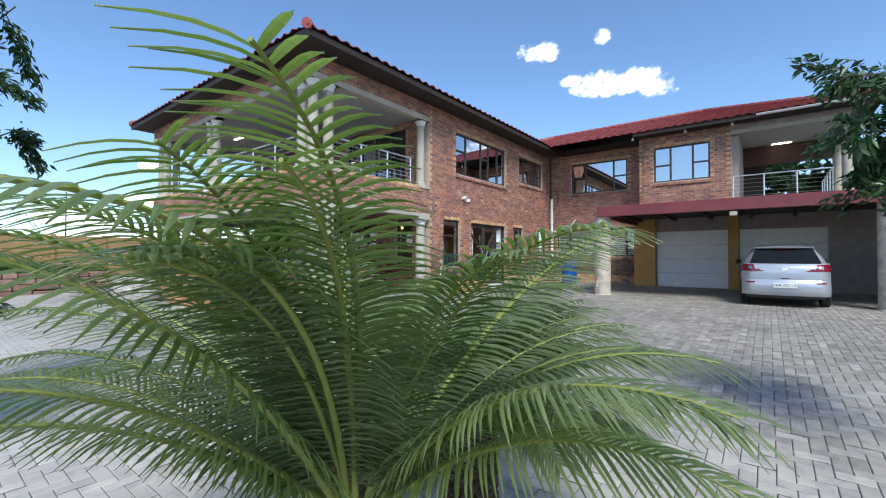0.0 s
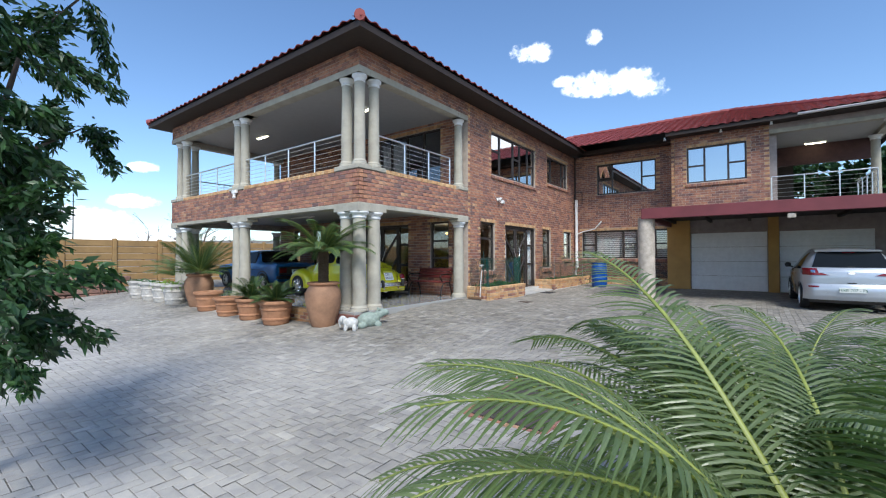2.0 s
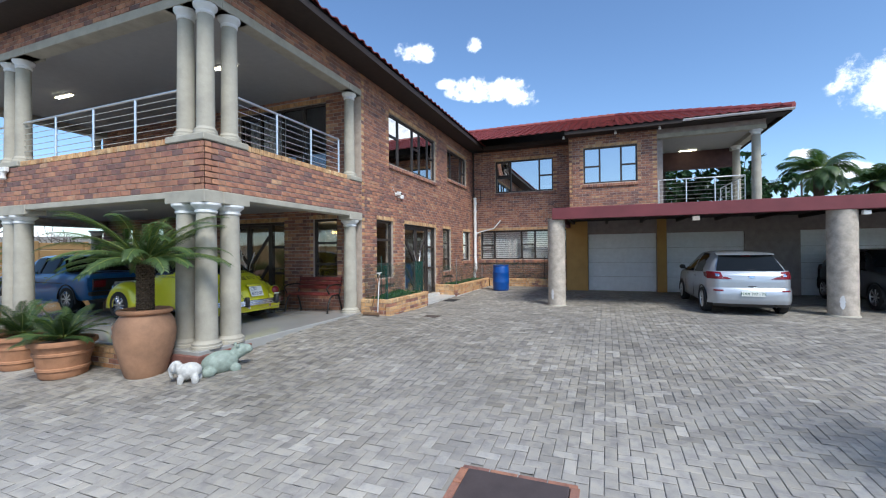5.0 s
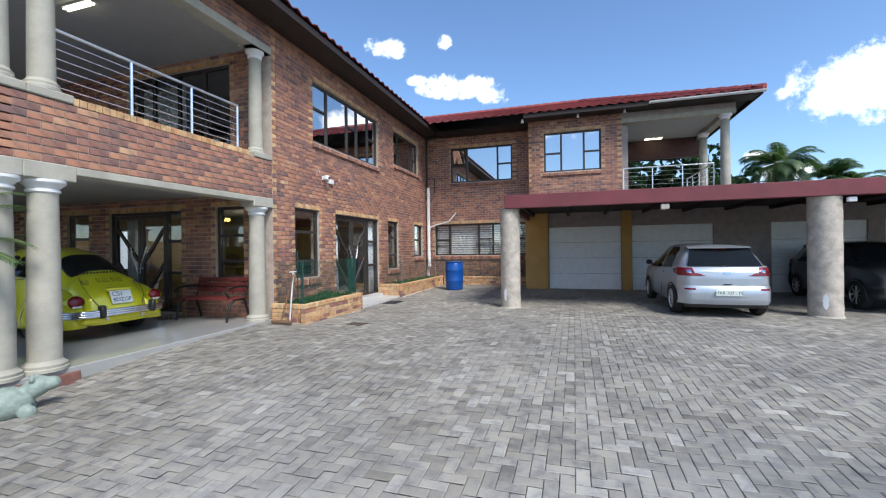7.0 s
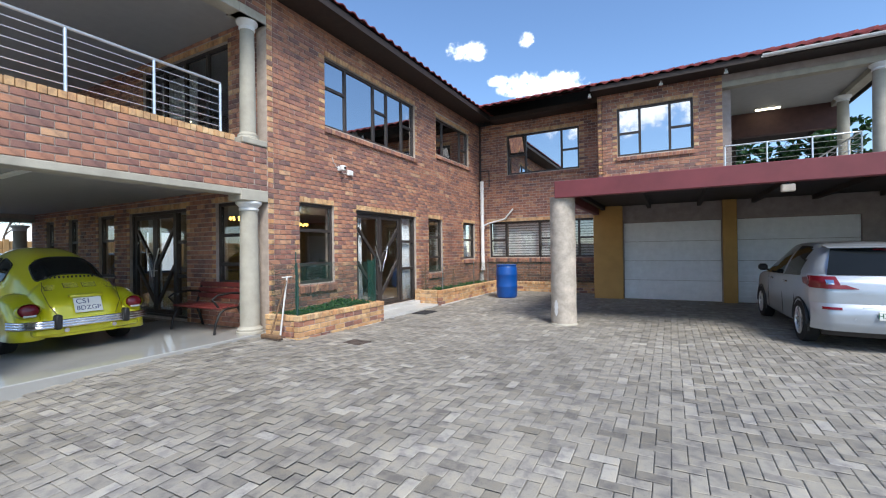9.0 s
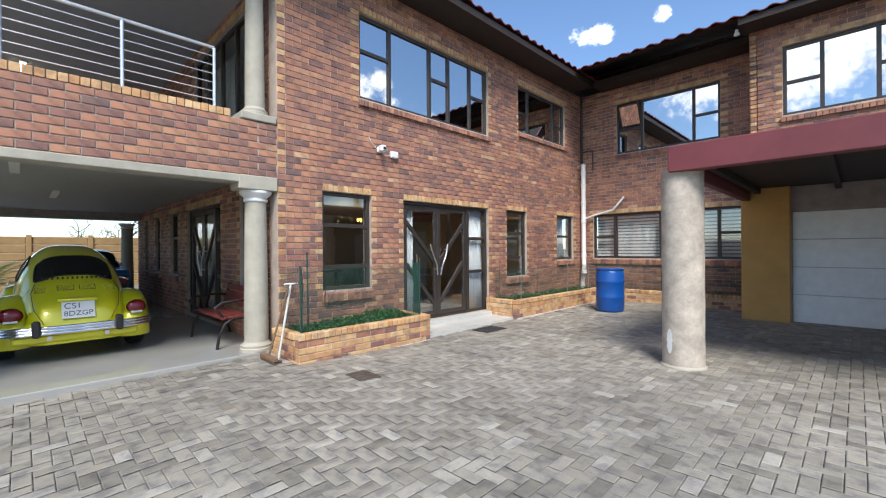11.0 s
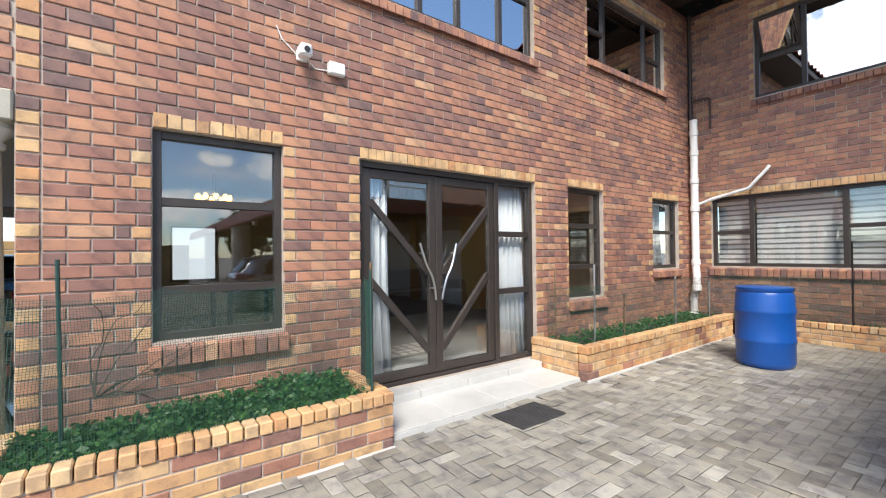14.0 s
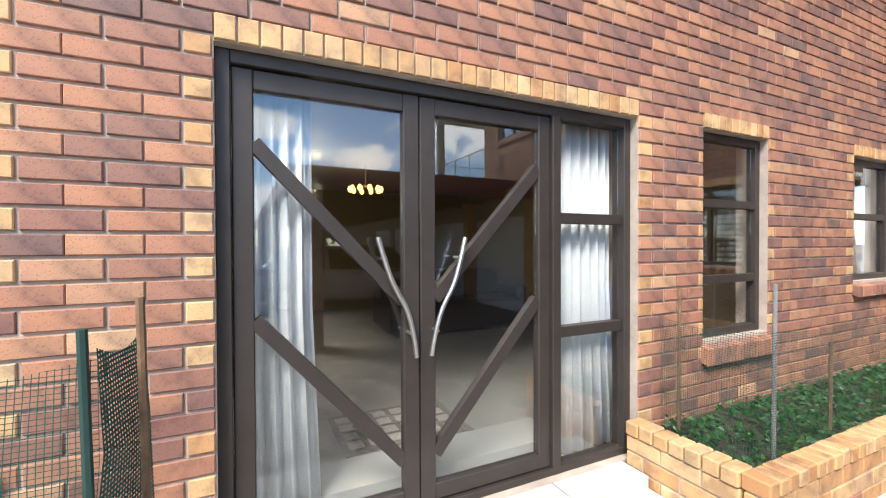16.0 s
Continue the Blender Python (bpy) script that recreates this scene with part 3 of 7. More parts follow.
def hip_roof(name, x0, x1, y0, y1, z, pitch, label, sides="swen"):
    """A hip roof over a rectangle of eaves."""
    half = min(x1 - x0, y1 - y0) / 2
    c, s = math.cos(radians(pitch)), math.sin(radians(pitch))
    h = half * math.tan(radians(pitch))
    if x1 - x0 >= y1 - y0:
        a, b = Vector((x0 + half, (y0 + y1) / 2, z + h)), Vector((x1 - half, (y0 + y1) / 2, z + h))
    else:
        a, b = Vector(((x0 + x1) / 2, y0 + half, z + h)), Vector(((x0 + x1) / 2, y1 - half, z + h))
    p = [Vector((x0, y0, z)), Vector((x1, y0, z)), Vector((x1, y1, z)), Vector((x0, y1, z))]
    deck = Geo()
    if x1 - x0 >= y1 - y0:
        deck.add([*p, a, b], [(0, 1, 5, 4), (1, 2, 5), (2, 3, 4, 5), (3, 0, 4)])
    else:
        deck.add([*p, a, b], [(0, 1, 4), (1, 2, 5, 4), (2, 3, 5), (3, 0, 4, 5)])
    roof = structure(deck.out(name, M_SOFFIT), label, "roof")
    tiles = Geo()
    run = half / c
    if "s" in sides:
        tile_slope(tiles, p[0], (1, 0, 0), (0, c, s), x1 - x0, run, c, c)
    if "e" in sides:
        tile_slope(tiles, p[1], (0, 1, 0), (-c, 0, s), y1 - y0, run, c, c)
    if "w" in sides:
        tile_slope(tiles, p[3], (0, -1, 0), (c, 0, s), y1 - y0, run, c, c)
    ob = tiles.out("roof_tiles", M_TILE_RED, roof, smooth=50)
    ob["kind"] = "stuff"
    ridge = Geo()
    for q, e in ((p[0], a), (p[1], a if x1 - x0 < y1 - y0 else b)):
        n = int((e - q).length / 0.36)
        for k in range(n):
            s0, s1 = q + (e - q) * k / n, q + (e - q) * (k + 1.08) / n
            ridge.tube([s0 + Vector((0, 0, 0.05)), s1 + Vector((0, 0, 0.02))], 0.11, 8)
    n = int((b - a).length / 0.36)
    for k in range(n):
        ridge.tube([a + (b - a) * k / n + Vector((0, 0, 0.05)), a + (b - a) * (k + 1.08) / n + Vector((0, 0, 0.02))], 0.11, 8)
    rt = ridge.out("ridge_tiles", M_TILE_RED, roof, smooth=40)
    rt["kind"] = "stuff"
    return roof


EAVE = 5.78
hip_roof("roof_main", -18.0, -7.24, 4.8, 26.0, EAVE + 0.03, 20, "dark-edged hip roof of red rolled tiles", "se")
hip_roof("roof_north", -14.0, 2.75, 16.7, 26.5, EAVE, 20, "hip roof of red rolled tiles above the garage wing", "se")
g = Geo()
g.box(-17.95, 4.86, 5.68, -7.30, SY + 0.02, 5.72)
g.box(WX - 0.02, SY + 0.02, 5.68, -7.30, 17.72, 5.72)
g.box(-7.30, 17.72, 5.68, -3.85, NY, 5.721)
g.box(-3.95, 16.76, 5.68, 2.7, PY + 0.02, 5.719)
g.box(-17.95, SY + 0.02, 5.68, BX + 0.02, 26, 5.718)
structure(g.out("eaves_soffit", M_SOFFIT), "dark stained timber eaves lining", "eaves")
g = Geo()
g.box(-17.98, 4.82, 5.66, -7.26, 4.86, 5.79)
g.box(-7.30, 4.86, 5.66, -7.26, 17.7, 5.79)
g.box(-7.26, 17.68, 5.66, -3.9, 17.72, 5.79)
g.box(-3.94, 16.72, 5.66, 2.72, 16.76, 5.79)
g.box(2.69, 16.76, 5.66, 2.73, 26, 5.79)
structure(g.out("fascia_board", M_SOFFIT), "dark timber fascia under the tiles", "fascia")

# ---- ground ----
ys = [-60, -20, -6, 1.5, 3, 4, 5, 6, 7, 8, 9, 10, 11, 18, 30, 400]
g = Geo()
for a, b in zip(ys, ys[1:]):
    for x0, x1 in ((-400, -7.9), (-7.9, -3.5), (-3.5, 400)):
        g.quad((x0, a, ground_z(a, x0) - 0.015), (x1, a, ground_z(a, x1) - 0.015), (x1, b, ground_z(b, x1) - 0.015), (x0, b, ground_z(b, x0) - 0.015))
g.quad((-400, -400, -0.372), (400, -400, -0.372), (400, -60, -0.372), (-400, -60, -0.372))
ground = structure(g.out("ground", M_JOINT), "sandy bedding under the grey paving", "ground")


def pavers(x0, x1, y0, y1, hole, seed=1):
    """Herringbone pavers over the yard; the stretch by the planter is laid singly."""
    rng = random.Random(seed)
    w = 0.1
    verts, faces, single = [], [], []
    for a in range(int(x0 / w), int(x1 / w)):
        for b in range(int(y0 / w), int(y1 / w)):
            k = (a - b) % 4
            if k == 0:
                cx, cy, sx, sy = (a + 1) * w, (b + 0.5) * w, 0.2, 0.1
            elif k == 2:
                cx, cy, sx, sy = (a + 0.5) * w, b * w, 0.1, 0.2
            else:
                continue
            if any(h[0] < cx < h[1] and h[2] < cy < h[3] for h in hole):
                continue
            z = ground_z(cy, cx) + rng.uniform(-0.0025, 0.0025)
            if -6.4 < cx < -4.4 and 8.3 < cy < 11.2:
                single.append((cx, cy, z, k))
                continue
            hx, hy, e, d = sx / 2 - 0.0025, sy / 2 - 0.0025, 0.005, 0.0035
            tilt = rng.uniform(-0.004, 0.004)
            slope = (ground_z(cy + 0.1, cx) - ground_z(cy - 0.1, cx)) / 0.2
            n = len(verts)
            for ix, iy, iz in ((hx, hy, -d), (hx - e, hy - e, 0)):
                for qx, qy in ((-1, -1), (1, -1), (1, 1), (-1, 1)):
                    verts.append((cx + qx * ix, cy + qy * iy, z + iz + slope * qy * iy + tilt * qx * ix * 5))
            faces += [(n + 4, n + 5, n + 6, n + 7), (n, n + 1, n + 5, n + 4), (n + 1, n + 2, n + 6, n + 5), (n + 2, n + 3, n + 7, n + 6), (n + 3, n, n + 4, n + 7)]
    me = bpy.data.meshes.new("paving")
    me.from_pydata(verts, [], faces)
    me.materials.append(M_PAVER)
    ob = new("paving", me)
    ob.parent = ground
    ob["kind"] = "stuff"
    return single


HOLES = [(BX - 0.1, WX + 0.03, SY - 0.12, WY0 + 0.2), (-30, WX, WY0, 30), (-30, -3.85, NY, 30), (-3.85, 30, GY, 30), (WX, -7.13, 9.39, 11.62), (WX, -7.18, 11.6, 14.0), (WX, -7.1, 13.9, NY), (-7.1, -3.85, 17.95, NY), (-3.66, -2.76, 2.95, 4.24), (-6.43, -6.08, 9.6, 9.86)]
SINGLE_PAVERS = pavers(-22, 9, -4, 18.3, HOLES)

# ---- windows and doors ----
def lit_mat(name, colour, strength):
    m, t, b = material(name)
    b.inputs["Emission Color"].default_value, b.inputs["Emission Strength"].default_value = (*colour, 1), strength
    b.inputs["Base Color"].default_value = (*colour, 1)
    return m


def cloth_mat(name, colour, through=0.35):
    m, t, b = material(name, 0.9)
    t.links.new(ramp(t, ((0.3, tuple(c * 0.85 for c in colour)), (0.7, colour)), grain(t, 14)), b.inputs["Base Color"])
    return m


M_CURTAIN = cloth_mat("white_curtain", (0.78, 0.80, 0.82))
M_BLIND = painted("blind_fabric", (0.78, 0.77, 0.75), 0.8, wear=0.06, relief=0.05)
M_BLIND_DARK = painted("blind_fabric_dark", (0.22, 0.215, 0.21), 0.8, wear=0.06, relief=0.05)
M_LAMP = lit_mat("lamp_glow", (1.0, 0.90, 0.62), 5.0)
M_BULB = lit_mat("bulb_glow", (1.0, 0.55, 0.10), 4.0)
M_PVC = painted("white_pvc", (0.74, 0.73, 0.70), 0.4, wear=0.12, relief=0.05)
M_BLACK = painted("black_plastic", (0.015, 0.015, 0.016), 0.5, wear=0.2)


def framed_window(name, label, P, o, posts=(), bars=(), glass=None, sill=0.0, depth=-0.09, open_pane=None):
    """posts: how far along the uprights stand; bars: (from, to, height) of the cross pieces."""
    glass = glass or M_GLASS
    u0, u1, z0, z1 = o
    w = structure(new(name), label, "window")
    w.location = P((u0 + u1) / 2, z0, depth)
    inv = w.matrix_world.copy()
    inv.translation = w.location
    inv = inv.inverted()
    L = lambda u, z, d: inv @ P(u, z, d)
    f = 0.055
    for n, a in (("jamb", (u0, u0 + f, z0, z1)), ("jamb", (u1 - f, u1, z0, z1)), ("head", (u0 + f, u1 - f, z1 - f, z1)), ("bottom_rail", (u0 + f, u1 - f, z0, z0 + f))):
        pbox_part(n, L, a, depth - 0.035, depth + 0.035, M_FRAME, w)
    for p in posts:
        pbox_part("mullion", L, (p - 0.032, p + 0.032, z0 + f, z1 - f), depth - 0.033, depth + 0.033, M_FRAME, w)
    for a, b, z in bars:
        pbox_part("transom", L, (a, b, z - 0.03, z + 0.03), depth - 0.031, depth + 0.031, M_FRAME, w)
    us = [u0 + f, *sorted(posts), u1 - f]
    for a, b in zip(us, us[1:]):
        hs = [z0 + f, *sorted(z for c, d, z in bars if c < (a + b) / 2 < d), z1 - f]
        for c, d in zip(hs, hs[1:]):
            if open_pane and open_pane[0] < (a + b) / 2 < open_pane[1] and open_pane[2] < (c + d) / 2:
                continue
            pane = pbox_part("pane", L, (a, b, c, d), depth - 0.003, depth + 0.003, glass, w)
            pane.visible_shadow = False
    if sill:
        g = Geo()
        n = max(2, int((u1 - u0 + 0.06) / 0.083))
        q = (u1 - u0 + 0.06) / n
        for k in range(n):
            a = u0 - 0.03 + k * q
            b8 = Geo().box(a + 0.004, -0.055, -sill, a + q - 0.004, 0.06, 0, 0.004)
            g.add([L(u, z0 + z - 0.35 * max(0, d + 0.055) - 0.002, d) for u, d, z in b8.v], b8.f)
        g.out("sill", M_BRICK, w, "sill of brown bricks on edge")
    return w


def pbox_part(name, P, a, d0, d1, mat, parent, b=0.003):
    g = Geo()
    pbox(g, P, a[0], a[1], a[2], a[3], d0, d1, b)
    return g.out(name, mat, parent)


framed_window("window_1", "dark bronze framed window with three stacked panes", east, W1, (), ((W1[0], W1[1], 1.17), (W1[0], W1[1], 1.80)), None, 0.12)
framed_window("window_2", "narrow dark framed window with stacked panes", east, W2, (), ((W2[0], W2[1], 1.22), (W2[0], W2[1], 1.78)), None, 0.12)
framed_window("window_3", "narrow dark framed window beside the downpipe", east, W3, (), ((W3[0], W3[1], 1.74),), None, 0.1)
framed_window("window_4", "wide upstairs window reflecting the sky", east, UW1, (11.48, 12.42, 12.92, 13.55), ((UW1[0], 11.48, 4.62), (12.42, 12.92, 4.6), (13.55, UW1[1], 4.55)), M_GLASS_UP, 0.09)
framed_window("window_5", "dark upstairs window near the corner", east, UW2, (15.68, 16.85), ((15.18, 15.68, 4.62), (16.85, 17.36, 4.62)), M_GLASS_UP, 0.09)
framed_window("window_6", "wide window with striped blinds", north, LW, (-7.0, -5.85, -5.3, -4.6), ((-7.58, -7.0, 1.73), (-5.85, -5.3, 1.76), (-4.6, -4.02, 1.76)), None, 0.12)
framed_window("window_7", "upstairs window with one tilted open pane", north, RW1, (-6.28, -5.1), ((-6.91, -6.28, 4.56), (-5.1, -4.55, 4.56)), M_GLASS_UP, 0.09, open_pane=(-6.91, -6.28, 4.5))
framed_window("window_8", "upstairs window reflecting bright clouds", proud, RW2, (-2.78, -2.06), ((-3.34, -2.78, 4.56), (-2.06, -1.53, 4.56)), M_GLASS_UP, 0.09)
back = on_y(WY0)
framed_window("window_9", "dark framed terrace window behind a red bench", back, TW, (), ((TW[0], TW[1], 1.72), (TW[0], TW[1], 1.2)), None, 0.1)
framed_window("window_10", "dark framed terrace window", back, TW2, (), ((TW2[0], TW2[1], 1.72),), None, 0.1)
framed_window("window_12", "narrow dark framed terrace window", back, TW3, (), ((TW3[0], TW3[1], 1.72),), None, 0.1)
framed_window("window_13", "narrow dark framed terrace window", back, TW4, (), ((TW4[0], TW4[1], 1.72),), None, 0.1)
# the tilted pane
g = Geo()
t_ = pose(-6.59, NY - 0.06, 5.19, 24, 0, 0)
for a in ((-0.28, -0.6, 0.28, -0.55), (-0.28, -0.05, 0.28, 0.0), (-0.28, -0.55, -0.23, -0.05), (0.23, -0.55, 0.28, -0.05)):
    g.box(a[0], -0.02, a[1], a[2], 0.02, a[3], 0.003, 0, t_)
sash = g.out("open_sash", M_FRAME)
tagged(sash, "tilted open dark aluminium sash of an upstairs window", "window sash")
p_ = Geo().box(-0.23, -0.004, -0.55, 0.23, 0.004, -0.05, 0, 0, t_).out("pane", M_GLASS_UP, sash)


def bar_between(P, a, b, width, d0, d1):
    """A flat bar from a to b, each (u, z), in a wall's plane."""
    ua, za = a
    ub, zb = b
    n = Vector((ub - ua, zb - za)).normalized()
    s = Vector((-n.y, n.x)) * width / 2
    ring = [(ua + s.x, za + s.y), (ub + s.x, zb + s.y), (ub - s.x, zb - s.y), (ua - s.x, za - s.y)]
    return Geo().loft([[P(u, z, d0) for u, z in ring], [P(u, z, d1) for u, z in ring]])


def double_door(name, label, P, o, split, side, depth=-0.1):
    """Two glazed leaves with slanting bars and branch-shaped pulls; side: (from, to) of a side light."""
    u0, u1, z0, z1 = o
    door = structure(new(name), label, "door")
    door.location = P((u0 + u1) / 2, z0, depth)
    inv = Matrix.Translation(-door.location)
    L = lambda u, z, d: inv @ P(u, z, d)
    f = 0.055
    leaves_end = side[0]
    for a in ((u0, u0 + f, z0, z1), (leaves_end - 0.03, leaves_end + 0.03, z0, z1), (u1 - f, u1, z0, z1)):
        pbox_part("jamb", L, a, depth - 0.05, depth + 0.05, M_FRAME, door)
    pbox_part("head", L, (u0 + f, u1 - f, z1 - f, z1), depth - 0.052, depth + 0.052, M_FRAME, door)
    pbox_part("threshold", L, (u0 + f, u1 - f, z0, z0 + 0.04), depth - 0.048, depth + 0.048, M_FRAME, door)
    for a, b, left in ((u0 + f, split, True), (split, leaves_end - 0.03, False)):
        leaf = Geo()
        s = 0.085
        pbox(leaf, L, a + 0.003, a + s, z0 + 0.045, z1 - f - 0.004, depth - 0.028, depth + 0.028, 0.005)
        pbox(leaf, L, b - s, b - 0.003, z0 + 0.045, z1 - f - 0.004, depth - 0.028, depth + 0.028, 0.005)
        pbox(leaf, L, a + s, b - s, z1 - f - 0.09, z1 - f - 0.005, depth - 0.027, depth + 0.027, 0.005)
        pbox(leaf, L, a + s, b - s, z0 + 0.046, z0 + 0.13, depth - 0.027, depth + 0.027, 0.005)
        leaf = leaf.out("leaf", M_FRAME, door)
        h = z1 - z0
        hinge, lock = (a + s, b - s) if left else (b - s, a + s)
        for za, zb in ((z0 + 0.83 * h, z0 + 0.5 * h), (z0 + 0.48 * h, z0 + 0.13 * h)):
            bar_between(L, (hinge, za), (lock, zb), 0.062, depth - 0.02, depth + 0.026).out("slanting_bar", M_FRAME, leaf)
        pane = pbox_part("pane", L, (a + s, b - s, z0 + 0.13, z1 - f - 0.09), depth - 0.003, depth + 0.003, M_GLASS, leaf)
        pane.visible_shadow = False
        k = -1 if left else 1
        base = split + k * 0.04
        pts = []
        for i in range(13):
            q = i / 12
            pts.append(L(base + k * (0.0 + 0.19 * q ** 1.2), z0 + 0.80 + 0.58 * q + 0.04 * math.sin(q * 6.3), depth + 0.075 + 0.02 * math.sin(q * 3.1)))
        pull = Geo().tube(pts, 0.012, 10)
        pull.tube([L(base + k * 0.03, z0 + 0.92, depth + 0.02), L(base + k * 0.03, z0 + 0.92, depth + 0.09)], 0.008, 8)
        pull.tube([L(base + k * 0.155, z0 + 1.28, depth + 0.02), L(base + k * 0.155, z0 + 1.28, depth + 0.09)], 0.008, 8)
        pull.out("pull_handle", M_STEEL, leaf, "branch-shaped steel pull handle", smooth=50)
    a, b = side[0] + 0.03, u1 - f
    for q in (0.385, 0.70):
        pbox_part("transom", L, (a, b, z0 + q * (z1 - z0) - 0.032, z0 + q * (z1 - z0) + 0.032), depth - 0.03, depth + 0.03, M_FRAME, door)
    pane = pbox_part("side_pane", L, (a, b, z0 + 0.04, z1 - f), depth - 0.003, depth + 0.003, M_GLASS, door)
    pane.visible_shadow = False
    return door


double_door("door_1", "closed glazed double door in dark bronze aluminium with slanting bars", east, DOOR, 12.6, (13.45, 14.05))
double_door("door_2", "closed glazed terrace door with slanting bars", back, TD, -11.45, (-10.68, -10.2))
w_ud = framed_window("window_11", "wide glazed balcony door with white curtains behind", back, UD, (-11.0, -10.3, -9.6), (), M_GLASS)


def wavy_curtain(name, P, u0, u1, z0, z1, d, folds, mat, label):
    g = Geo()
    n = folds * 8
    rows = []
    for z in (z0, z0 + (z1 - z0) * 0.5, z1):
        spread = 1.0 if z > z0 + 0.1 else 1.12
        rows.append([P(u0 + (u1 - u0) * k / n * spread, z, d + 0.035 * math.sin(k / 8 * 2 * math.pi) + 0.012 * math.sin(k * 1.7)) for k in range(n + 1)])
    g.loft(rows, close=False, caps=False)
    ob = g.out(name, mat, smooth=80)
    m = ob.modifiers.new("cloth", "SOLIDIFY")
    m.thickness = 0.004
    return tagged(ob, label, "curtain", "curtains")


wavy_curtain("curtain", east, 11.77, 12.1, 0.16, 2.26, -0.2, 5, M_CURTAIN, "white gathered curtain behind the glazed door")
wavy_curtain("curtain", east, 13.47, 14.0, 0.16, 2.26, -0.19, 7, M_CURTAIN, "white gathered curtain behind the side light")
wavy_curtain("curtain", back, -11.7, -10.5, 2.65, 5.1, -0.4, 9, M_CURTAIN, "white gathered curtain behind the balcony door")
wavy_curtain("curtain", back, -12.2, -11.8, 0.2, 2.3, -0.35, 5, M_CURTAIN, "white gathered curtain behind the terrace door")
wavy_curtain("curtain", east, 16.95, 17.75, 1.1, 2.3, -0.3, 5, M_CURTAIN, "pale net curtain behind a narrow window")
# striped blinds
for k, (a, b) in enumerate(((-7.55, -7.02), (-6.98, -5.87), (-5.83, -4.62), (-4.58, -4.05))):
    blind = thing("window_blind", "white and grey striped roller blind behind glass", "blind", ((a + b) / 2, NY + 0.234, 1.2), 0, "striped blinds")
    z = 1.2
    while z < 2.3:
        Geo().box(a - (a + b) / 2, -0.002, z - 1.2, b - (a + b) / 2, 0.002, z - 1.2 + 0.055).out("slat", M_BLIND, blind)
        Geo().box(a - (a + b) / 2, 0.001, z - 1.2 + 0.055, b - (a + b) / 2, 0.003, z - 1.2 + 0.085).out("slat", M_BLIND_DARK, blind)
        z += 0.085

# rooms behind the glass
structure(Geo().box(-16.5, WY0 + 0.23, 0.1, WX - 0.23, 18.0, 0.26).out("floor_living_room", M_FLOORTILE), "polished pale tiles of the living room", "floor")
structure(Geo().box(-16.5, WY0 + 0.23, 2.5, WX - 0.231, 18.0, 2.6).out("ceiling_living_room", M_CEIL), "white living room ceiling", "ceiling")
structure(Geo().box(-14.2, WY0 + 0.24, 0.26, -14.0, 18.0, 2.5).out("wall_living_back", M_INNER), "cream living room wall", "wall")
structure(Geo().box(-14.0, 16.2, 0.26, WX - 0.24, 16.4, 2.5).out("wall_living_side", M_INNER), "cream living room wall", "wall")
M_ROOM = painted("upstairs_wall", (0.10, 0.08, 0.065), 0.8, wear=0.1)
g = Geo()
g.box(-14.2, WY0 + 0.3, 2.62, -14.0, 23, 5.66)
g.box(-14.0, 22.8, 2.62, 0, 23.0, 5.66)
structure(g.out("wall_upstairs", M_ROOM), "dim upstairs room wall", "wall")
structure(Geo().box(-14.2, WY0 + 0.231, 5.6, WX - 0.231, 23, 5.66).box(WX - 0.231, NY + 0.231, 5.6, -0.92, 23, 5.659).out("ceiling_upstairs", M_CEIL), "upstairs ceiling", "ceiling")
structure(Geo().box(WX, NY + 0.3, 2.5, -0.92, 22.8, 2.6).out("floor_upstairs", M_INNER), "upstairs floor", "floor")
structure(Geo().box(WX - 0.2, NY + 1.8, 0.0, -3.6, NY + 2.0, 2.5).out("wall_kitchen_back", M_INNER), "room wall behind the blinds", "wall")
# far window of the living room; its net glows itself in place of daylight
wl = thing("far_window", "bright curtained window across the living room", "window", (-13.98, 11.0, 0.93))
Geo().box(0, -0.4, 0, 0.04, 0.4, 1.08, 0.005).out("frame", M_FRAME, wl)
Geo().box(0.041, -0.36, 0.04, 0.045, 0.36, 1.04).out("lit_net_curtain", lit_mat("daylit_net", (0.85, 0.92, 1.0), 0.5), wl)

def chandelier(at, label):
    c = thing("chandelier", label, "chandelier", at)
    Geo().tube([(0, 0, 0.28), (0, 0, 0.0)], 0.008).out("stem", M_STEEL, c)
    ring = Geo()
    for k in range(10):
        a = k * math.pi / 5
        ring.tube([(0, 0, 0.03), (0.16 * math.cos(a), 0.16 * math.sin(a), -0.03)], 0.006, 6)
    ring.out("arms", M_STEEL, c)
    for k in range(10):
        a = k * math.pi / 5
        Geo().lathe(((0.004, -0.045), (0.024, -0.03), (0.03, 0.0), (0.018, 0.03), (0.004, 0.036)), (0.19 * math.cos(a), 0.19 * math.sin(a), -0.02), 8).out("glass_shade", M_BULB, c, smooth=60)
    return c


chandelier((-10.6, 10.9, 2.2), "lit amber glass chandelier hanging in the living room")
chandelier((-11.2, 13.2, 2.2), "lit amber glass chandelier hanging in the living room")
# added amber fill light between the chandeliers, without a fixture of its own
room_fill = new("room_fill", bpy.data.lights.new("room_fill", "POINT"))
room_fill.data.energy, room_fill.data.color, room_fill.data.shadow_soft_size = 10, (1.0, 0.8, 0.5), 0.2
room_fill.location = (-10.9, 12.4, 2.1)

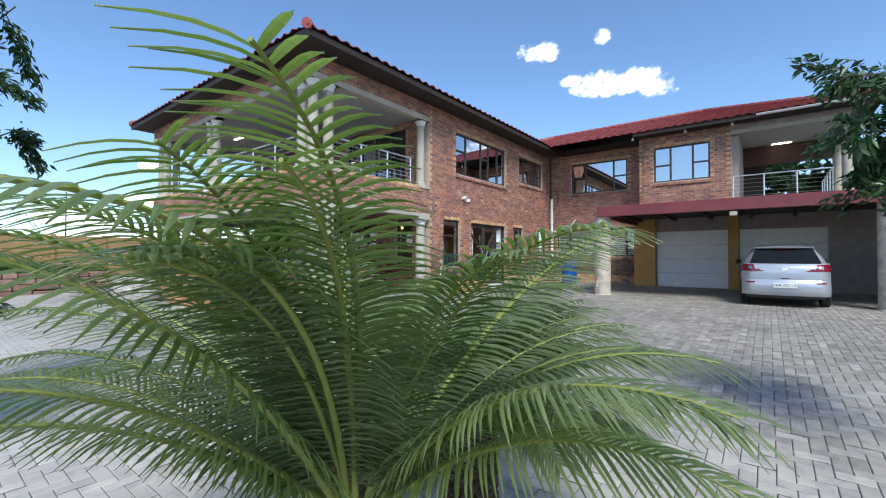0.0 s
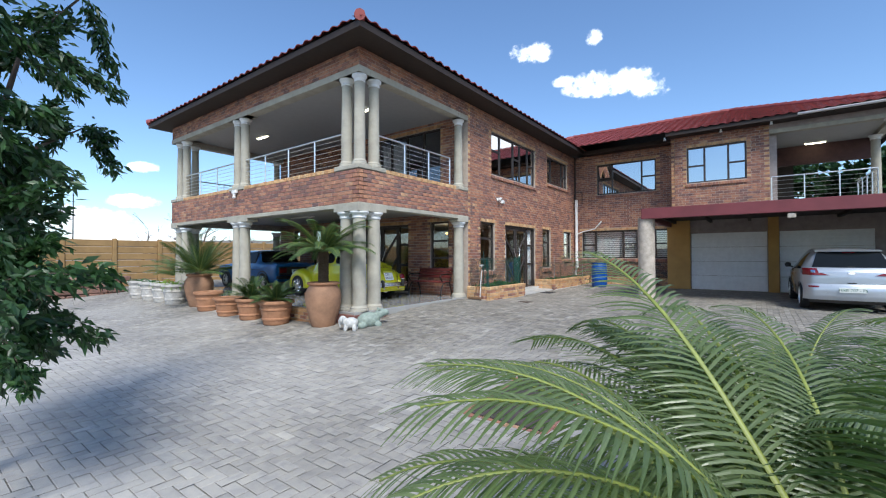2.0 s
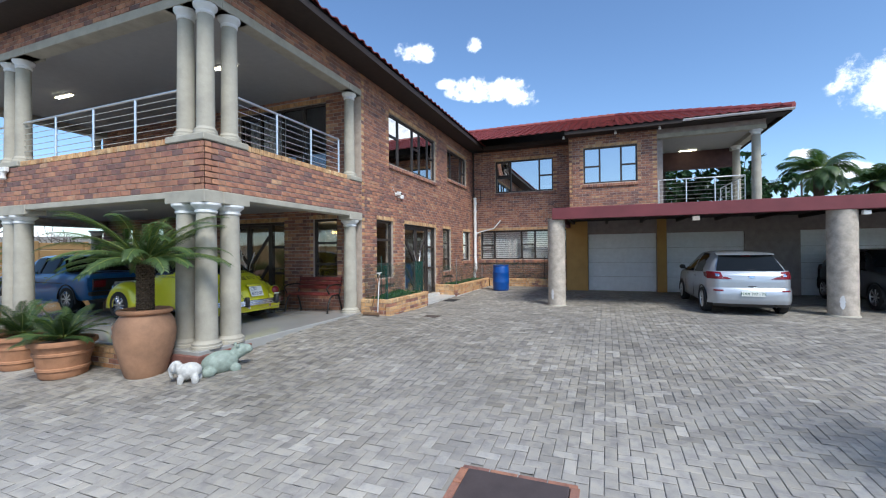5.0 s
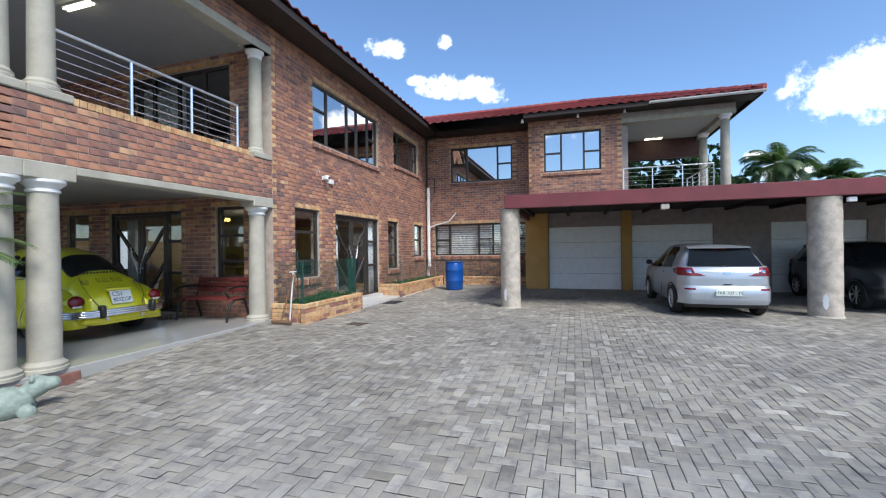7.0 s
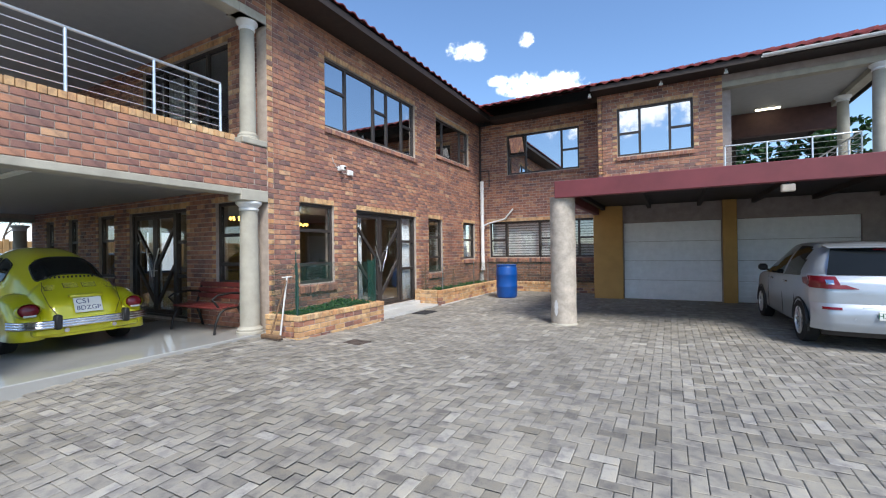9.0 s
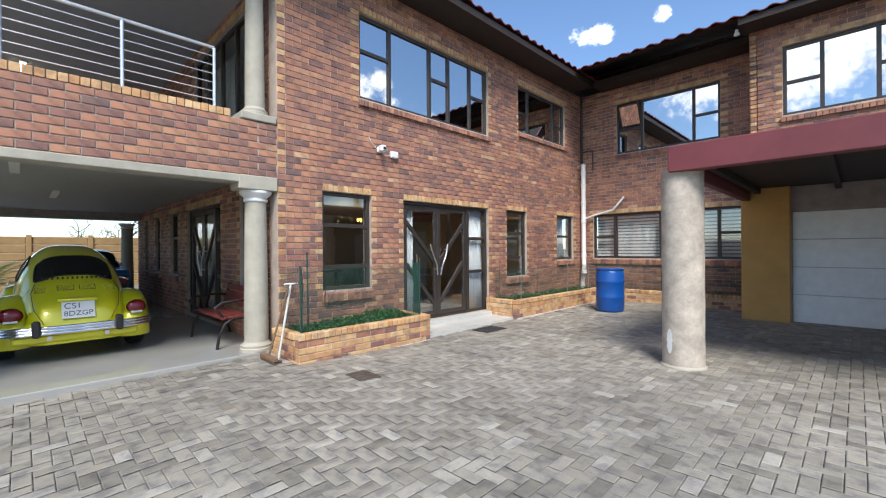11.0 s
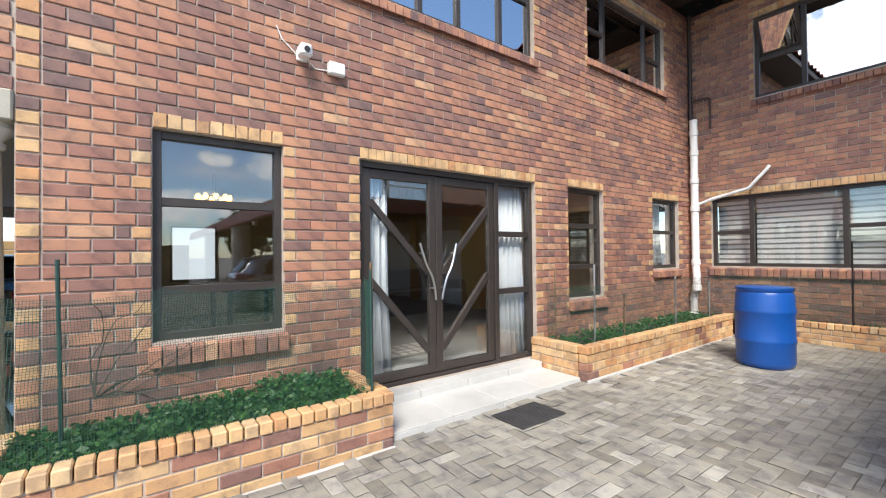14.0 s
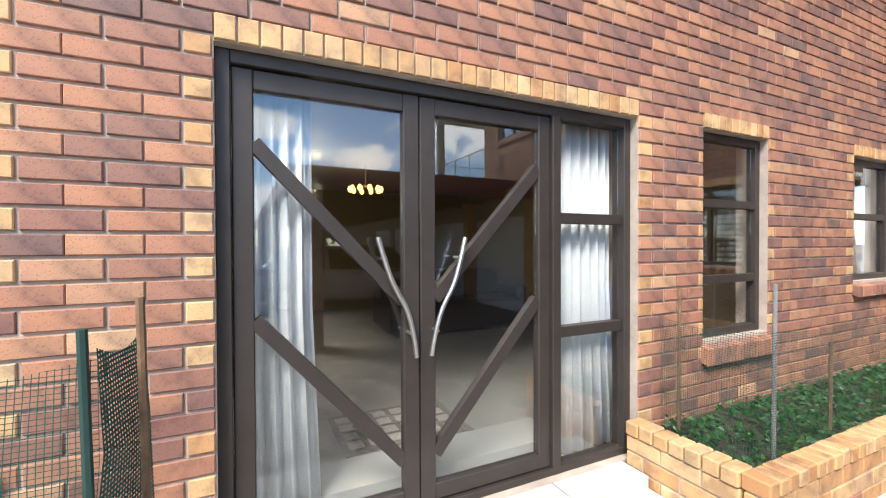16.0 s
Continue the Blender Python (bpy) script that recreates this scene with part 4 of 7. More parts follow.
M_LEATHER = painted("dark_leather", (0.035, 0.025, 0.022), 0.4, wear=0.2)
M_RUG = painted("patterned_rug", (0.20, 0.18, 0.16), 0.95, wear=0.5, scale=30)
so = thing("sofa", "dark leather sofa inside the living room", "sofa", (-11.6, 14.6, 0.26), 90)
Geo().box(-1.0, -0.42, 0.0, 1.0, 0.42, 0.44, 0.05).out("seat", M_LEATHER, so, smooth=40)
Geo().box(-1.0, 0.2, 0.4, 1.0, 0.45, 0.85, 0.06).out("backrest", M_LEATHER, so, smooth=40)
for x in (-1.08, 0.9):
    Geo().box(x, -0.42, 0.05, x + 0.2, 0.45, 0.62, 0.06).out("armrest", M_LEATHER, so, smooth=40)
tb = thing("dining_table", "dark dining table inside the living room", "table", (-10.9, 11.4, 0.26))
Geo().box(-0.8, -0.45, 0.7, 0.8, 0.45, 0.75, 0.01).out("tabletop", M_LEATHER, tb)
for x in (-0.7, 0.7):
    for y in (-0.38, 0.38):
        Geo().box(x - 0.03, y - 0.03, 0, x + 0.03, y + 0.03, 0.7, 0.004).out("leg", M_LEATHER, tb)
rug = thing("door_rug", "small patterned rug inside the door", "rug", (-8.75, 12.75, 0.262))
Geo().box(-0.3, -0.42, 0, 0.3, 0.42, 0.008).out("pile", M_RUG, rug)
tiles_ = painted("rug_motif", (0.45, 0.42, 0.38), 0.95, wear=0.3, scale=30)
for i in range(4):
    for j in range(6):
        Geo().box(-0.25 + i * 0.13, -0.38 + j * 0.13, 0.008, -0.25 + i * 0.13 + 0.09, -0.38 + j * 0.13 + 0.09, 0.011).out("woven_square", tiles_, rug)

# ---- columns ----
def column(x, y, z0, z1, r, label, plain=False):
    c = tagged(thing("column", label, "column", (x, y, z0), 0, "terrace columns"), kind="structure")
    h = z1 - z0
    Geo().lathe(((r * 1.38, 0), (r * 1.38, 0.035), (r * 1.3, 0.045), (r * 1.32, 0.075), (r * 1.12, 0.095), (r * 1.02, 0.12)), (0, 0, 0), 28).out("base", M_PLASTER, c, smooth=35)
    Geo().lathe([(r * (1.02 - 0.13 * (k / 8) ** 1.5), 0.12 + (h - 0.27) * k / 8) for k in range(9)], (0, 0, 0), 28).out("shaft", M_PLASTER, c, smooth=35)
    Geo().lathe(((r * 0.9, h - 0.15), (r * 1.02, h - 0.135), (r * 1.02, h - 0.11), (r * 0.92, h - 0.1), (r * 1.1, h - 0.065), (r * 1.28, h - 0.045), (r * 1.34, h - 0.03), (r * 1.34, h)), (0, 0, 0), 28).out("capital", M_WHITE, c, "white painted moulded capital", smooth=30)
    return c


SPOTS = ((WX - 0.15, SY + 0.15), (WX - 0.56, SY + 0.15), (WX - 0.14, SY + 0.56), (-13.22, SY + 0.16), (-12.84, SY + 0.16), (BX + 0.2, SY + 0.2), (BX + 0.18, SY + 0.66), (-16.75, SY + 0.18), (WX - 0.18, WY0 - 0.22), (BX + 0.2, WY0 - 0.3))
for x, y in SPOTS:
    column(x, y, 0.1, BEAM0, 0.15, "weathered grey plastered column with white capital on the terrace floor")
    column(x, y, COPE + 0.02, UB0, 0.122, "slim grey plastered column with white capital on the balcony parapet")
for a in ((WX - 0.78, SY - 0.03, WX + 0.03, SY + 0.34), (WX - 0.34, SY + 0.34, WX + 0.03, SY + 0.78), (-13.42, SY - 0.03, -12.63, SY + 0.36), (BX - 0.03, SY - 0.03, BX + 0.4, SY + 0.88), (WX - 0.37, WY0 - 0.47, WX + 0.03, WY0 - 0.01), (-16.98, SY - 0.03, -16.5, SY + 0.38)):
    structure(Geo().box(a[0], a[1], PAR1 + 0.01, a[2], a[3], COPE + 0.02, 0.012).out("column_pad", M_PLASTER), "grey plaster pad under the balcony columns", "plinth")
structure(Geo().box(WX - 0.86, SY - 0.17, -0.35, WX + 0.055, SY + 0.8, 0.045, 0.01).out("column_plinth", painted("worn_red_plinth", (0.20, 0.09, 0.07), 0.8, wear=0.3)), "worn reddish plinth under the corner columns", "plinth")
# small spout on the parapet
sp = thing("water_spout", "white plastered overflow spout on the parapet", "spout", (-13.0, SY - 0.03, PAR1 - 0.08))
Geo().box(-0.12, -0.07, 0, 0.12, 0.0, 0.09, 0.01).out("lip", M_WHITE, sp)
Geo().lathe(((0.03, -0.14), (0.05, -0.12), (0.04, -0.05), (0.06, 0.0)), (0, -0.04, 0), 12).out("drop", M_WHITE, sp, smooth=40)

for x, r, h in ((-3.82, 0.225, 2.33), (2.17, 0.26, 2.33), (8.2, 0.26, 2.33)):
    y = 12.62
    z = ground_z(y)
    c = tagged(thing("carport_column", "rough pitted concrete carport column with flaking paint", "column", (x, y, z), 0, "carport columns"), kind="structure")
    prof = [(r * (1.0 + 0.012 * math.sin(k * 2.1)), -0.02 + (h - z + 0.02) * k / 12) for k in range(13)]
    Geo().lathe(prof, (0, 0, 0), 40).out("shaft", M_CONCRETE, c, smooth=40)
    Geo().lathe(((r * 1.12, -0.02), (r * 1.1, 0.012), (r * 1.01, 0.03)), (0, 0, 0), 32).out("mortar_foot", M_PLASTER, c, "smeared pale mortar round the foot", smooth=40)
    chip = Geo()
    rng = random.Random(3)
    pts = []
    for k in range(14):
        q = k / 13
        wdt = 0.22 * math.sin(math.pi * q) ** 0.6 * (0.75 + 0.4 * rng.random())
        pts.append([(math.cos(a) * r * 1.016, math.sin(a) * r * 1.016, 0.16 + 0.3 * q) for a in (-1.95 - wdt, -1.95 + wdt * 0.7)])
    chip.loft(pts, close=False, caps=False)
    chip.out("flaked_patch", M_WHITE, c, "white flaked patch", smooth=60)

# ---- railings ----
def railing(name, label, pts, z0, z1, wires, spacing, bare=(False, False), group="balcony railings"):
    """pts: the ground line of the rail, corner to corner; bare: ends that run into a column with no post of their own."""
    first = Vector((*pts[0], z0))
    r = thing(name, label, "railing", first, 0, group)
    for i, (a, b) in enumerate(zip(pts, pts[1:])):
        a, b = Vector((*a, z0)) - first, Vector((*b, z0)) - first
        n = max(1, round((b - a).length / spacing))
        up = Vector((0, 0, z1 - z0))
        for k in range(n + 1):
            if k == 0 and bare[0] and i == 0 or k == n and bare[1] and i == len(pts) - 2:
                continue
            p = a + (b - a) * k / n
            g = Geo().tube([p, p + up * 0.99], 0.019, 10)
            g.lathe(((0.04, 0), (0.04, 0.008), (0.02, 0.012)), tuple(p), 10)
            g.out("post", M_STEEL, r, smooth=50)
        Geo().tube([a + up, b + up], 0.021, 10).out("handrail", M_STEEL, r, smooth=50)
        for k in range(1, wires + 1):
            h = up * (k / (wires + 1))
            Geo().tube([a + h, b + h], 0.0058, 6).out("cross_wire", M_STEEL, r, smooth=50)
    return r


RX, RY, RT = WX - 0.11, SY + 0.12, 3.96
railing("balcony_railing", "stainless steel balcony railing with thin cross rods on the parapet", [(RX, SY + 0.62), (RX, WY0 - 0.74)], COPE, RT, 6, 0.92, (True, False))
railing("balcony_railing", "stainless steel balcony railing with thin cross rods on the parapet", [(WX - 0.6, RY), (-12.8, RY)], COPE, RT, 6, 0.98, (True, True))
railing("balcony_railing", "stainless steel balcony railing with thin cross rods on the parapet", [(-13.3, RY), (-16.7, RY)], COPE, RT, 6, 0.98, (True, True))
railing("balcony_railing", "stainless steel balcony railing with thin cross rods on the parapet", [(BX + 0.1, SY + 0.7), (BX + 0.1, WY0 - 0.4)], COPE, RT, 6, 0.95, (True, True))
railing("balcony_railing", "steel railing round the balcony over the garage", [(-0.86, PY + 0.05), (1.66, PY + 0.05), (1.66, NY + 2.2)], 2.95, 3.9, 6, 0.85)
for y in (PY + 0.15, NY + 1.4):
    column(2.0, y, 2.95, 5.36, 0.135, "slim grey plastered column of the garage balcony")

# ---- garage doors ----
def garage_door(o):
    a, b, z0, z1 = o
    d = structure(new("garage_door"), "closed white sectional garage door with ribbed panels", "garage door")
    d.location = ((a + b) / 2, GY + 0.08, z0)
    n = 4
    h = (z1 - z0) / n
    w = (b - a) / 2
    for k in range(n):
        panel = Geo().box(-w, 0, k * h + 0.004, w, 0.04, (k + 1) * h - 0.004, 0.006)
        for q in (0.25, 0.5, 0.75):
            panel.box(-w + 0.02, -0.006, (k + q) * h - 0.03, w - 0.02, 0.001, (k + q) * h + 0.03, 0.003)
        panel.out("panel", M_DOORWHITE, d)
    return d


for o in (G1, G2, G3, G4):
    garage_door(o)
structure(Geo().box(-3.9, GY + 0.3, -0.1, 14, GY + 0.4, 2.5).out("wall_garage_inside", M_SHADEWALL), "wall behind the garage doors", "wall")
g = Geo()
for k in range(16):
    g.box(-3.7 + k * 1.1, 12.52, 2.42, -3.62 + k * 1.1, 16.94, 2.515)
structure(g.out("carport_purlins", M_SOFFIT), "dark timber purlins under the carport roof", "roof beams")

# ---- pipes and small fittings ----
dp = thing("downpipe", "white plastic drain pipe with couplings and a side branch", "drain pipe", (-7.83, 18.16, 0.22))
zt = 3.72 - 0.22
Geo().tube([(0, 0, 0.0), (0, 0, 0.35), (0.06, -0.06, 0.5), (0.09, -0.09, 0.62), (0.09, -0.09, 0.75), (0.05, -0.02, 0.95), (0.05, -0.02, zt)], 0.062, 14).out("pipe", M_PVC, dp, smooth=45)
for z in (0.05, 0.55, 1.0, 1.95, 2.45, 2.95, 3.3):
    q = 0.09 if 0.5 < z < 0.8 else (0.05 if z > 0.8 else 0.0)
    Geo().lathe(((0.06, -0.05), (0.074, -0.045), (0.074, 0.045), (0.06, 0.05)), (q, -q if q > 0.06 else -0.02 if q else 0, z), 16).out("coupling", M_PVC, dp, smooth=35)
Geo().tube([(0.05, -0.02, 2.0), (0.3, 0.04, 2.1), (0.85, 0.04, 2.22), (1.1, 0.05, 2.5), (1.12, 0.08, 2.55)], 0.028, 10).out("branch", M_PVC, dp, smooth=45)
Geo().lathe(((0.05, 0), (0.065, 0.01), (0.065, 0.05), (0.03, 0.06)), (0.05, -0.02, zt - 0.01), 14).out("cap", M_PVC, dp, smooth=35)
M_BROWN = painted("brown_pipe_paint", (0.05, 0.03, 0.025), 0.6, wear=0.3)
bp = thing("thin_pipe", "thin brown painted water pipe in the wall corner", "pipe", (-7.86, 18.22, 3.7))
Geo().tube([(0, 0, -0.4), (0, 0, 2.0)], 0.035, 10).out("pipe", M_BROWN, bp, smooth=45)
Geo().tube([(0.0, 0.0, 0.42), (0.28, 0.05, 0.44), (0.3, 0.05, 0.4), (0.3, 0.05, -0.12)], 0.018, 8).out("loop", M_BROWN, bp, smooth=45)

sc = thing("security_camera", "white outdoor security camera on a bracket with its cable", "camera", (WX + 0.012, 11.19, 3.06))
Geo().box(0, -0.045, -0.045, 0.02, 0.045, 0.045, 0.006).out("bracket", M_WHITE, sc)
Geo().tube([(0.02, 0, 0), (0.07, 0.0, 0.0)], 0.018, 10).out("arm", M_WHITE, sc, smooth=45)
Geo().box(0.05, -0.055, -0.05, 0.16, 0.045, 0.055, 0.018).out("housing", M_WHITE, sc, smooth=30)
Geo().lathe(((0.0, 0.0), (0.024, 0.0), (0.024, 0.012), (0.0, 0.012)), (0, 0, 0), 14).out("lens", M_BLACK, sc).matrix_local = pose(0.158, -0.005, 0, 0, 90, 0)
Geo().tube([(0.01, -0.04, 0.0), (0.01, -0.16, 0.1), (0.005, -0.2, 0.2)], 0.005, 6).out("cable", M_PVC, sc)
jb = thing("junction_box", "small white plastic junction box on the brick wall", "electrical box", (WX + 0.012, 11.48, 2.96))
Geo().box(0, -0.075, 0, 0.06, 0.075, 0.11, 0.01).out("case", M_WHITE, jb)
Geo().box(0.06, -0.065, 0.01, 0.066, 0.065, 0.1, 0.004).out("lid", M_PVC, jb)
Geo().tube([(0.02, -0.08, 0.03), (0.02, -0.18, 0.02), (0.02, -0.25, 0.08)], 0.005, 6).out("cable", M_PVC, jb)

def tube_light(at, turn, label):
    t = thing("ceiling_light", label, "ceiling light", at, turn, "terrace lights")
    Geo().box(-0.32, -0.06, -0.03, 0.32, 0.06, 0.0, 0.006).out("tray", M_WHITE, t)
    for y in (-0.03, 0.03):
        Geo().tube([(-0.29, y, -0.045), (0.29, y, -0.045)], 0.016, 8).out("lit_tube", M_LAMP, t, smooth=50)


for x, y in ((-14.7, 7.1), (-9.8, 7.4)):
    tube_light((x, y, 5.34), 0, "lit fluorescent light on the balcony ceiling")
tube_light((0.5, 20.3, 5.5), 0, "lit fluorescent light on the garage balcony ceiling")
for x, y in ((-9.8, 7.0), (-13.0, 7.5)):
    t = thing("ceiling_light", "unlit fluorescent batten on the terrace ceiling", "ceiling light", (x, y, 2.52), 0, "terrace lights")
    Geo().box(-0.6, -0.05, -0.03, 0.6, 0.05, 0.0, 0.006).out("tray", M_WHITE, t)
for x in (-4.0, -2.24, -0.85):
    sp = thing("eave_spotlight", "small white spotlight under the eaves", "spotlight", (x, 16.95, 5.68), 0, "eave spotlights")
    Geo().lathe(((0.03, 0), (0.03, -0.02)), (0, 0, 0), 10).out("mount", M_WHITE, sp)
    Geo().lathe(((0.02, -0.02), (0.035, -0.05), (0.05, -0.09), (0.045, -0.11)), (0, 0, 0), 12).out("head", M_WHITE, sp, smooth=40)
gt = thing("rain_gutter", "white rain gutter along the tiled eave", "gutter", (-0.2, 16.64, 5.74))
prof = [(math.cos(a) * 0.065, math.sin(a) * 0.065) for a in [math.pi + k * math.pi / 8 for k in range(9)]]
inner = [(y * 0.88, z * 0.88) for y, z in reversed(prof)]
Geo().loft([[(x, y, z) for y, z in prof + inner] for x in (0, 2.95)]).out("trough", M_PVC, gt, smooth=35)
fl = thing("flood_light", "small floodlight under the carport edge", "floodlight", (-0.6, 12.43, 2.33))
Geo().tube([(0, 0, 0.0), (0, 0, -0.06)], 0.012).out("stem", M_BLACK, fl)
Geo().box(-0.08, -0.05, -0.17, 0.08, 0.03, -0.06, 0.012).out("head", M_CONCRETE, fl)
fl = thing("flood_light", "small floodlight beside a carport column", "floodlight", (2.5, 12.45, 2.33))
Geo().tube([(0, 0, 0.0), (0, 0, -0.06)], 0.012).out("stem", M_BLACK, fl)
Geo().box(-0.07, -0.05, -0.15, 0.07, 0.03, -0.06, 0.012).out("head", M_WHITE, fl)

# ---- doorstep, planters ----
M_STEP = painted("pale_step_tile", (0.54, 0.53, 0.50), 0.35, wear=0.15, scale=2.0, relief=0.05)
st = structure(new("door_step"), "pale tiled double step before the glazed door", "step")
Geo().box(WX + 0.002, 11.63, -0.05, -7.2, 13.92, 0.058).out("riser_base", M_PLASTER, st)
for k in range(4):
    a, b = 11.63 + k * 0.572, 11.63 + (k + 1) * 0.572
    Geo().box(-7.72, a + 0.002, 0.058, -7.19, b - 0.002, 0.07, 0.003).out("tile", M_STEP, st)
    Geo().box(-7.2, a + 0.002, -0.01, -7.188, b - 0.002, 0.057, 0.003).out("tile", M_STEP, st)
    Geo().box(-8.05, a + 0.03, 0.058, -7.72, min(b, 13.9) + 0.02, 0.138, 0.003).out("tile", M_STEP, st)


def lay_course_run(parent, rng, frm, to, out, base, top, width=0.106):
    """Bricks of a low wall from one point to another; out: its outer side."""
    frm, to, out = Vector(frm), Vector(to), Vector(out)
    d = (to - frm)
    ln = d.length
    d.normalize()
    P = lambda u, z, q: Vector((*(frm + d * u + out * q), z))
    body = Geo()
    pbox(body, P, 0.014, ln - 0.014, base - 0.1, top - 0.075, -width + 0.012, -0.008)
    body.out("mortar", M_MORTAR, parent)
    n = max(2, int(round((top - 0.085 - base) / COURSE)))
    step = (top - 0.085 - base) / n
    for k in range(n):
        e = [0.0]
        at = 0.117 if k % 2 else 0.234
        while at < ln - 0.05:
            e.append(at)
            at += 0.234
        e.append(ln)
        for a, b in zip(e, e[1:]):
            g = Geo()
            pbox(g, P, a + 0.005, b - 0.005, base + k * step + 0.005, base + (k + 1) * step - 0.005, -width + 0.004, rng.uniform(-0.002, 0.002), 0.005)
            g.out("brick", M_TAN_ONE if rng.random() < 0.75 else M_BRICK_ONE, parent)
    m = int(ln / 0.084)
    q = ln / m
    for k in range(m):
        g = Geo()
        pbox(g, P, k * q + 0.004, (k + 1) * q - 0.004, top - 0.082, top + rng.uniform(-0.003, 0.003), -0.2 if width > 0.15 else -0.115, 0.012 + rng.uniform(-0.003, 0.003), 0.008)
        g.out("rim_brick", M_TAN_ONE, parent)


pl = structure(new("planter_1"), "low planter of tan bricks full of green ground cover", "planter")
rng = random.Random(5)
T1 = 0.40
lay_course_run(pl, rng, (-7.14, 9.41), (-7.14, 11.61), (1, 0), -0.02, T1)
lay_course_run(pl, rng, (WX + 0.02, 9.41), (-7.25, 9.41), (0, -1), -0.02, T1)
lay_course_run(pl, rng, (-7.25, 11.61), (WX + 0.02, 11.61), (0, 1), -0.02, T1)
Geo().box(WX + 0.014, 9.5, -0.1, -7.24, 11.5, T1 - 0.12).out("soil", M_SOIL, pl)
Geo().box(-7.14, 9.4, -0.03, -7.105, 11.62, 0.008, 0.006).out("mortar_fillet", M_STEP, pl, "pale mortar fillet on the paving")
pl2 = structure(new("planter_2"), "low L-shaped brick planter with sparse green plants", "planter")
lay_course_run(pl2, rng, (-7.12, 13.93), (-7.12, 17.85), (1, 0), 0.03, T1)
lay_course_run(pl2, rng, (WX + 0.02, 13.93), (-7.23, 13.93), (0, -1), 0.03, T1)
lay_course_run(pl2, rng, (-7.12, 17.95), (-3.95, 17.95), (0, -1), 0.05, T1 - 0.03)
Geo().box(WX + 0.014, 14.04, -0.1, -7.22, NY - 0.03, T1 - 0.1).out("soil", M_SOIL, pl2)
Geo().box(-7.22, 18.05, -0.1, -3.95, NY - 0.014, T1 - 0.13).out("soil", M_SOIL, pl2)
Geo().box(-7.12, 13.93, -0.03, -7.085, 17.9, 0.052, 0.006).out("mortar_fillet", M_STEP, pl2, "pale mortar fillet on the paving")

# ---- things on the paving ----
M_DRUM = painted("blue_drum_plastic", (0.008, 0.075, 0.32), 0.35, wear=0.12, scale=4, relief=0.05)
dr = thing("plastic_drum", "blue plastic drum standing by the planter", "drum", (-6.2, 16.15, ground_z(16.15)))
Geo().lathe(((0.255, 0), (0.275, 0.02), (0.29, 0.06), (0.292, 0.28), (0.3, 0.3), (0.3, 0.33), (0.292, 0.35), (0.292, 0.62), (0.3, 0.64), (0.3, 0.67), (0.292, 0.69), (0.288, 0.84), (0.27, 0.88), (0.285, 0.9), (0.285, 0.93), (0.26, 0.935)), (0, 0, 0), 40).out("body", M_DRUM, dr, smooth=40)
Geo().lathe(((0.262, 0.928), (0.25, 0.915), (0.02, 0.912)), (0, 0, 0), 40).out("lid", M_DRUM, dr, smooth=40)
for a in (0.6, 3.7):
    Geo().lathe(((0.03, 0.91), (0.03, 0.935), (0.0, 0.938)), (0.17 * math.cos(a), 0.17 * math.sin(a), 0), 12).out("bung", M_DRUM, dr)

M_RUBBER = painted("rubber_mat", (0.045, 0.042, 0.042), 0.9, wear=0.3)
mt = thing("door_mat", "dark ribbed rubber door mat on the paving", "door mat", (-6.9, 12.79, ground_z(12.79) + 0.004), 0)
Geo().box(-0.18, -0.27, 0, 0.18, 0.27, 0.008, 0.003).out("backing", M_RUBBER, mt)
for k in range(13):
    Geo().box(-0.165 + k * 0.026, -0.255, 0.008, -0.153 + k * 0.026, 0.255, 0.014, 0.002).out("rib", M_RUBBER, mt)
M_IRON = painted("rusty_iron", (0.10, 0.075, 0.06), 0.8, wear=0.4)
dc = thing("drain_cover", "small rusty square drain cover set in the paving", "drain cover", (-6.255, 9.73, ground_z(9.73, -6.255) + 0.002), 0)
Geo().box(-0.17, -0.125, -0.03, 0.17, 0.125, 0.004, 0.004).out("plate", M_IRON, dc)
for k in range(4):
    Geo().box(-0.15 + k * 0.08, -0.105, 0.004, -0.1 + k * 0.08, 0.105, 0.009, 0.002).out("raised_bar", M_IRON, dc)
M_PLATE = painted("brown_steel_plate", (0.075, 0.058, 0.055), 0.6, wear=0.25, scale=5)
mh = thing("manhole_cover", "large flat brown steel cover edged with red bricks", "manhole cover", (-3.21, 3.6, ground_z(3.6)), 0)
tilt = math.degrees(math.atan((ground_z(4.2) - ground_z(3.0)) / 1.2))
mh.matrix_world = pose(-3.21, 3.6, ground_z(3.6), tilt, 0, 0)
Geo().box(-0.38, -0.6, -0.03, 0.38, 0.6, 0.018, 0.006).out("plate", M_PLATE, mh)
for s0 in (-1, 1):
    for k in range(6):
        Geo().box(s0 * 0.385, -0.62 + k * 0.207 + 0.004, -0.05, s0 * 0.45, -0.62 + (k + 1) * 0.207 - 0.004, 0.006, 0.004).out("brick", M_BRICK_ONE, mh)
    for k in range(4):
        Geo().box(-0.44 + k * 0.22 + 0.004, s0 * 0.605, -0.05, -0.44 + (k + 1) * 0.22 - 0.004, s0 * 0.655, 0.006, 0.004).out("brick", M_BRICK_ONE, mh)

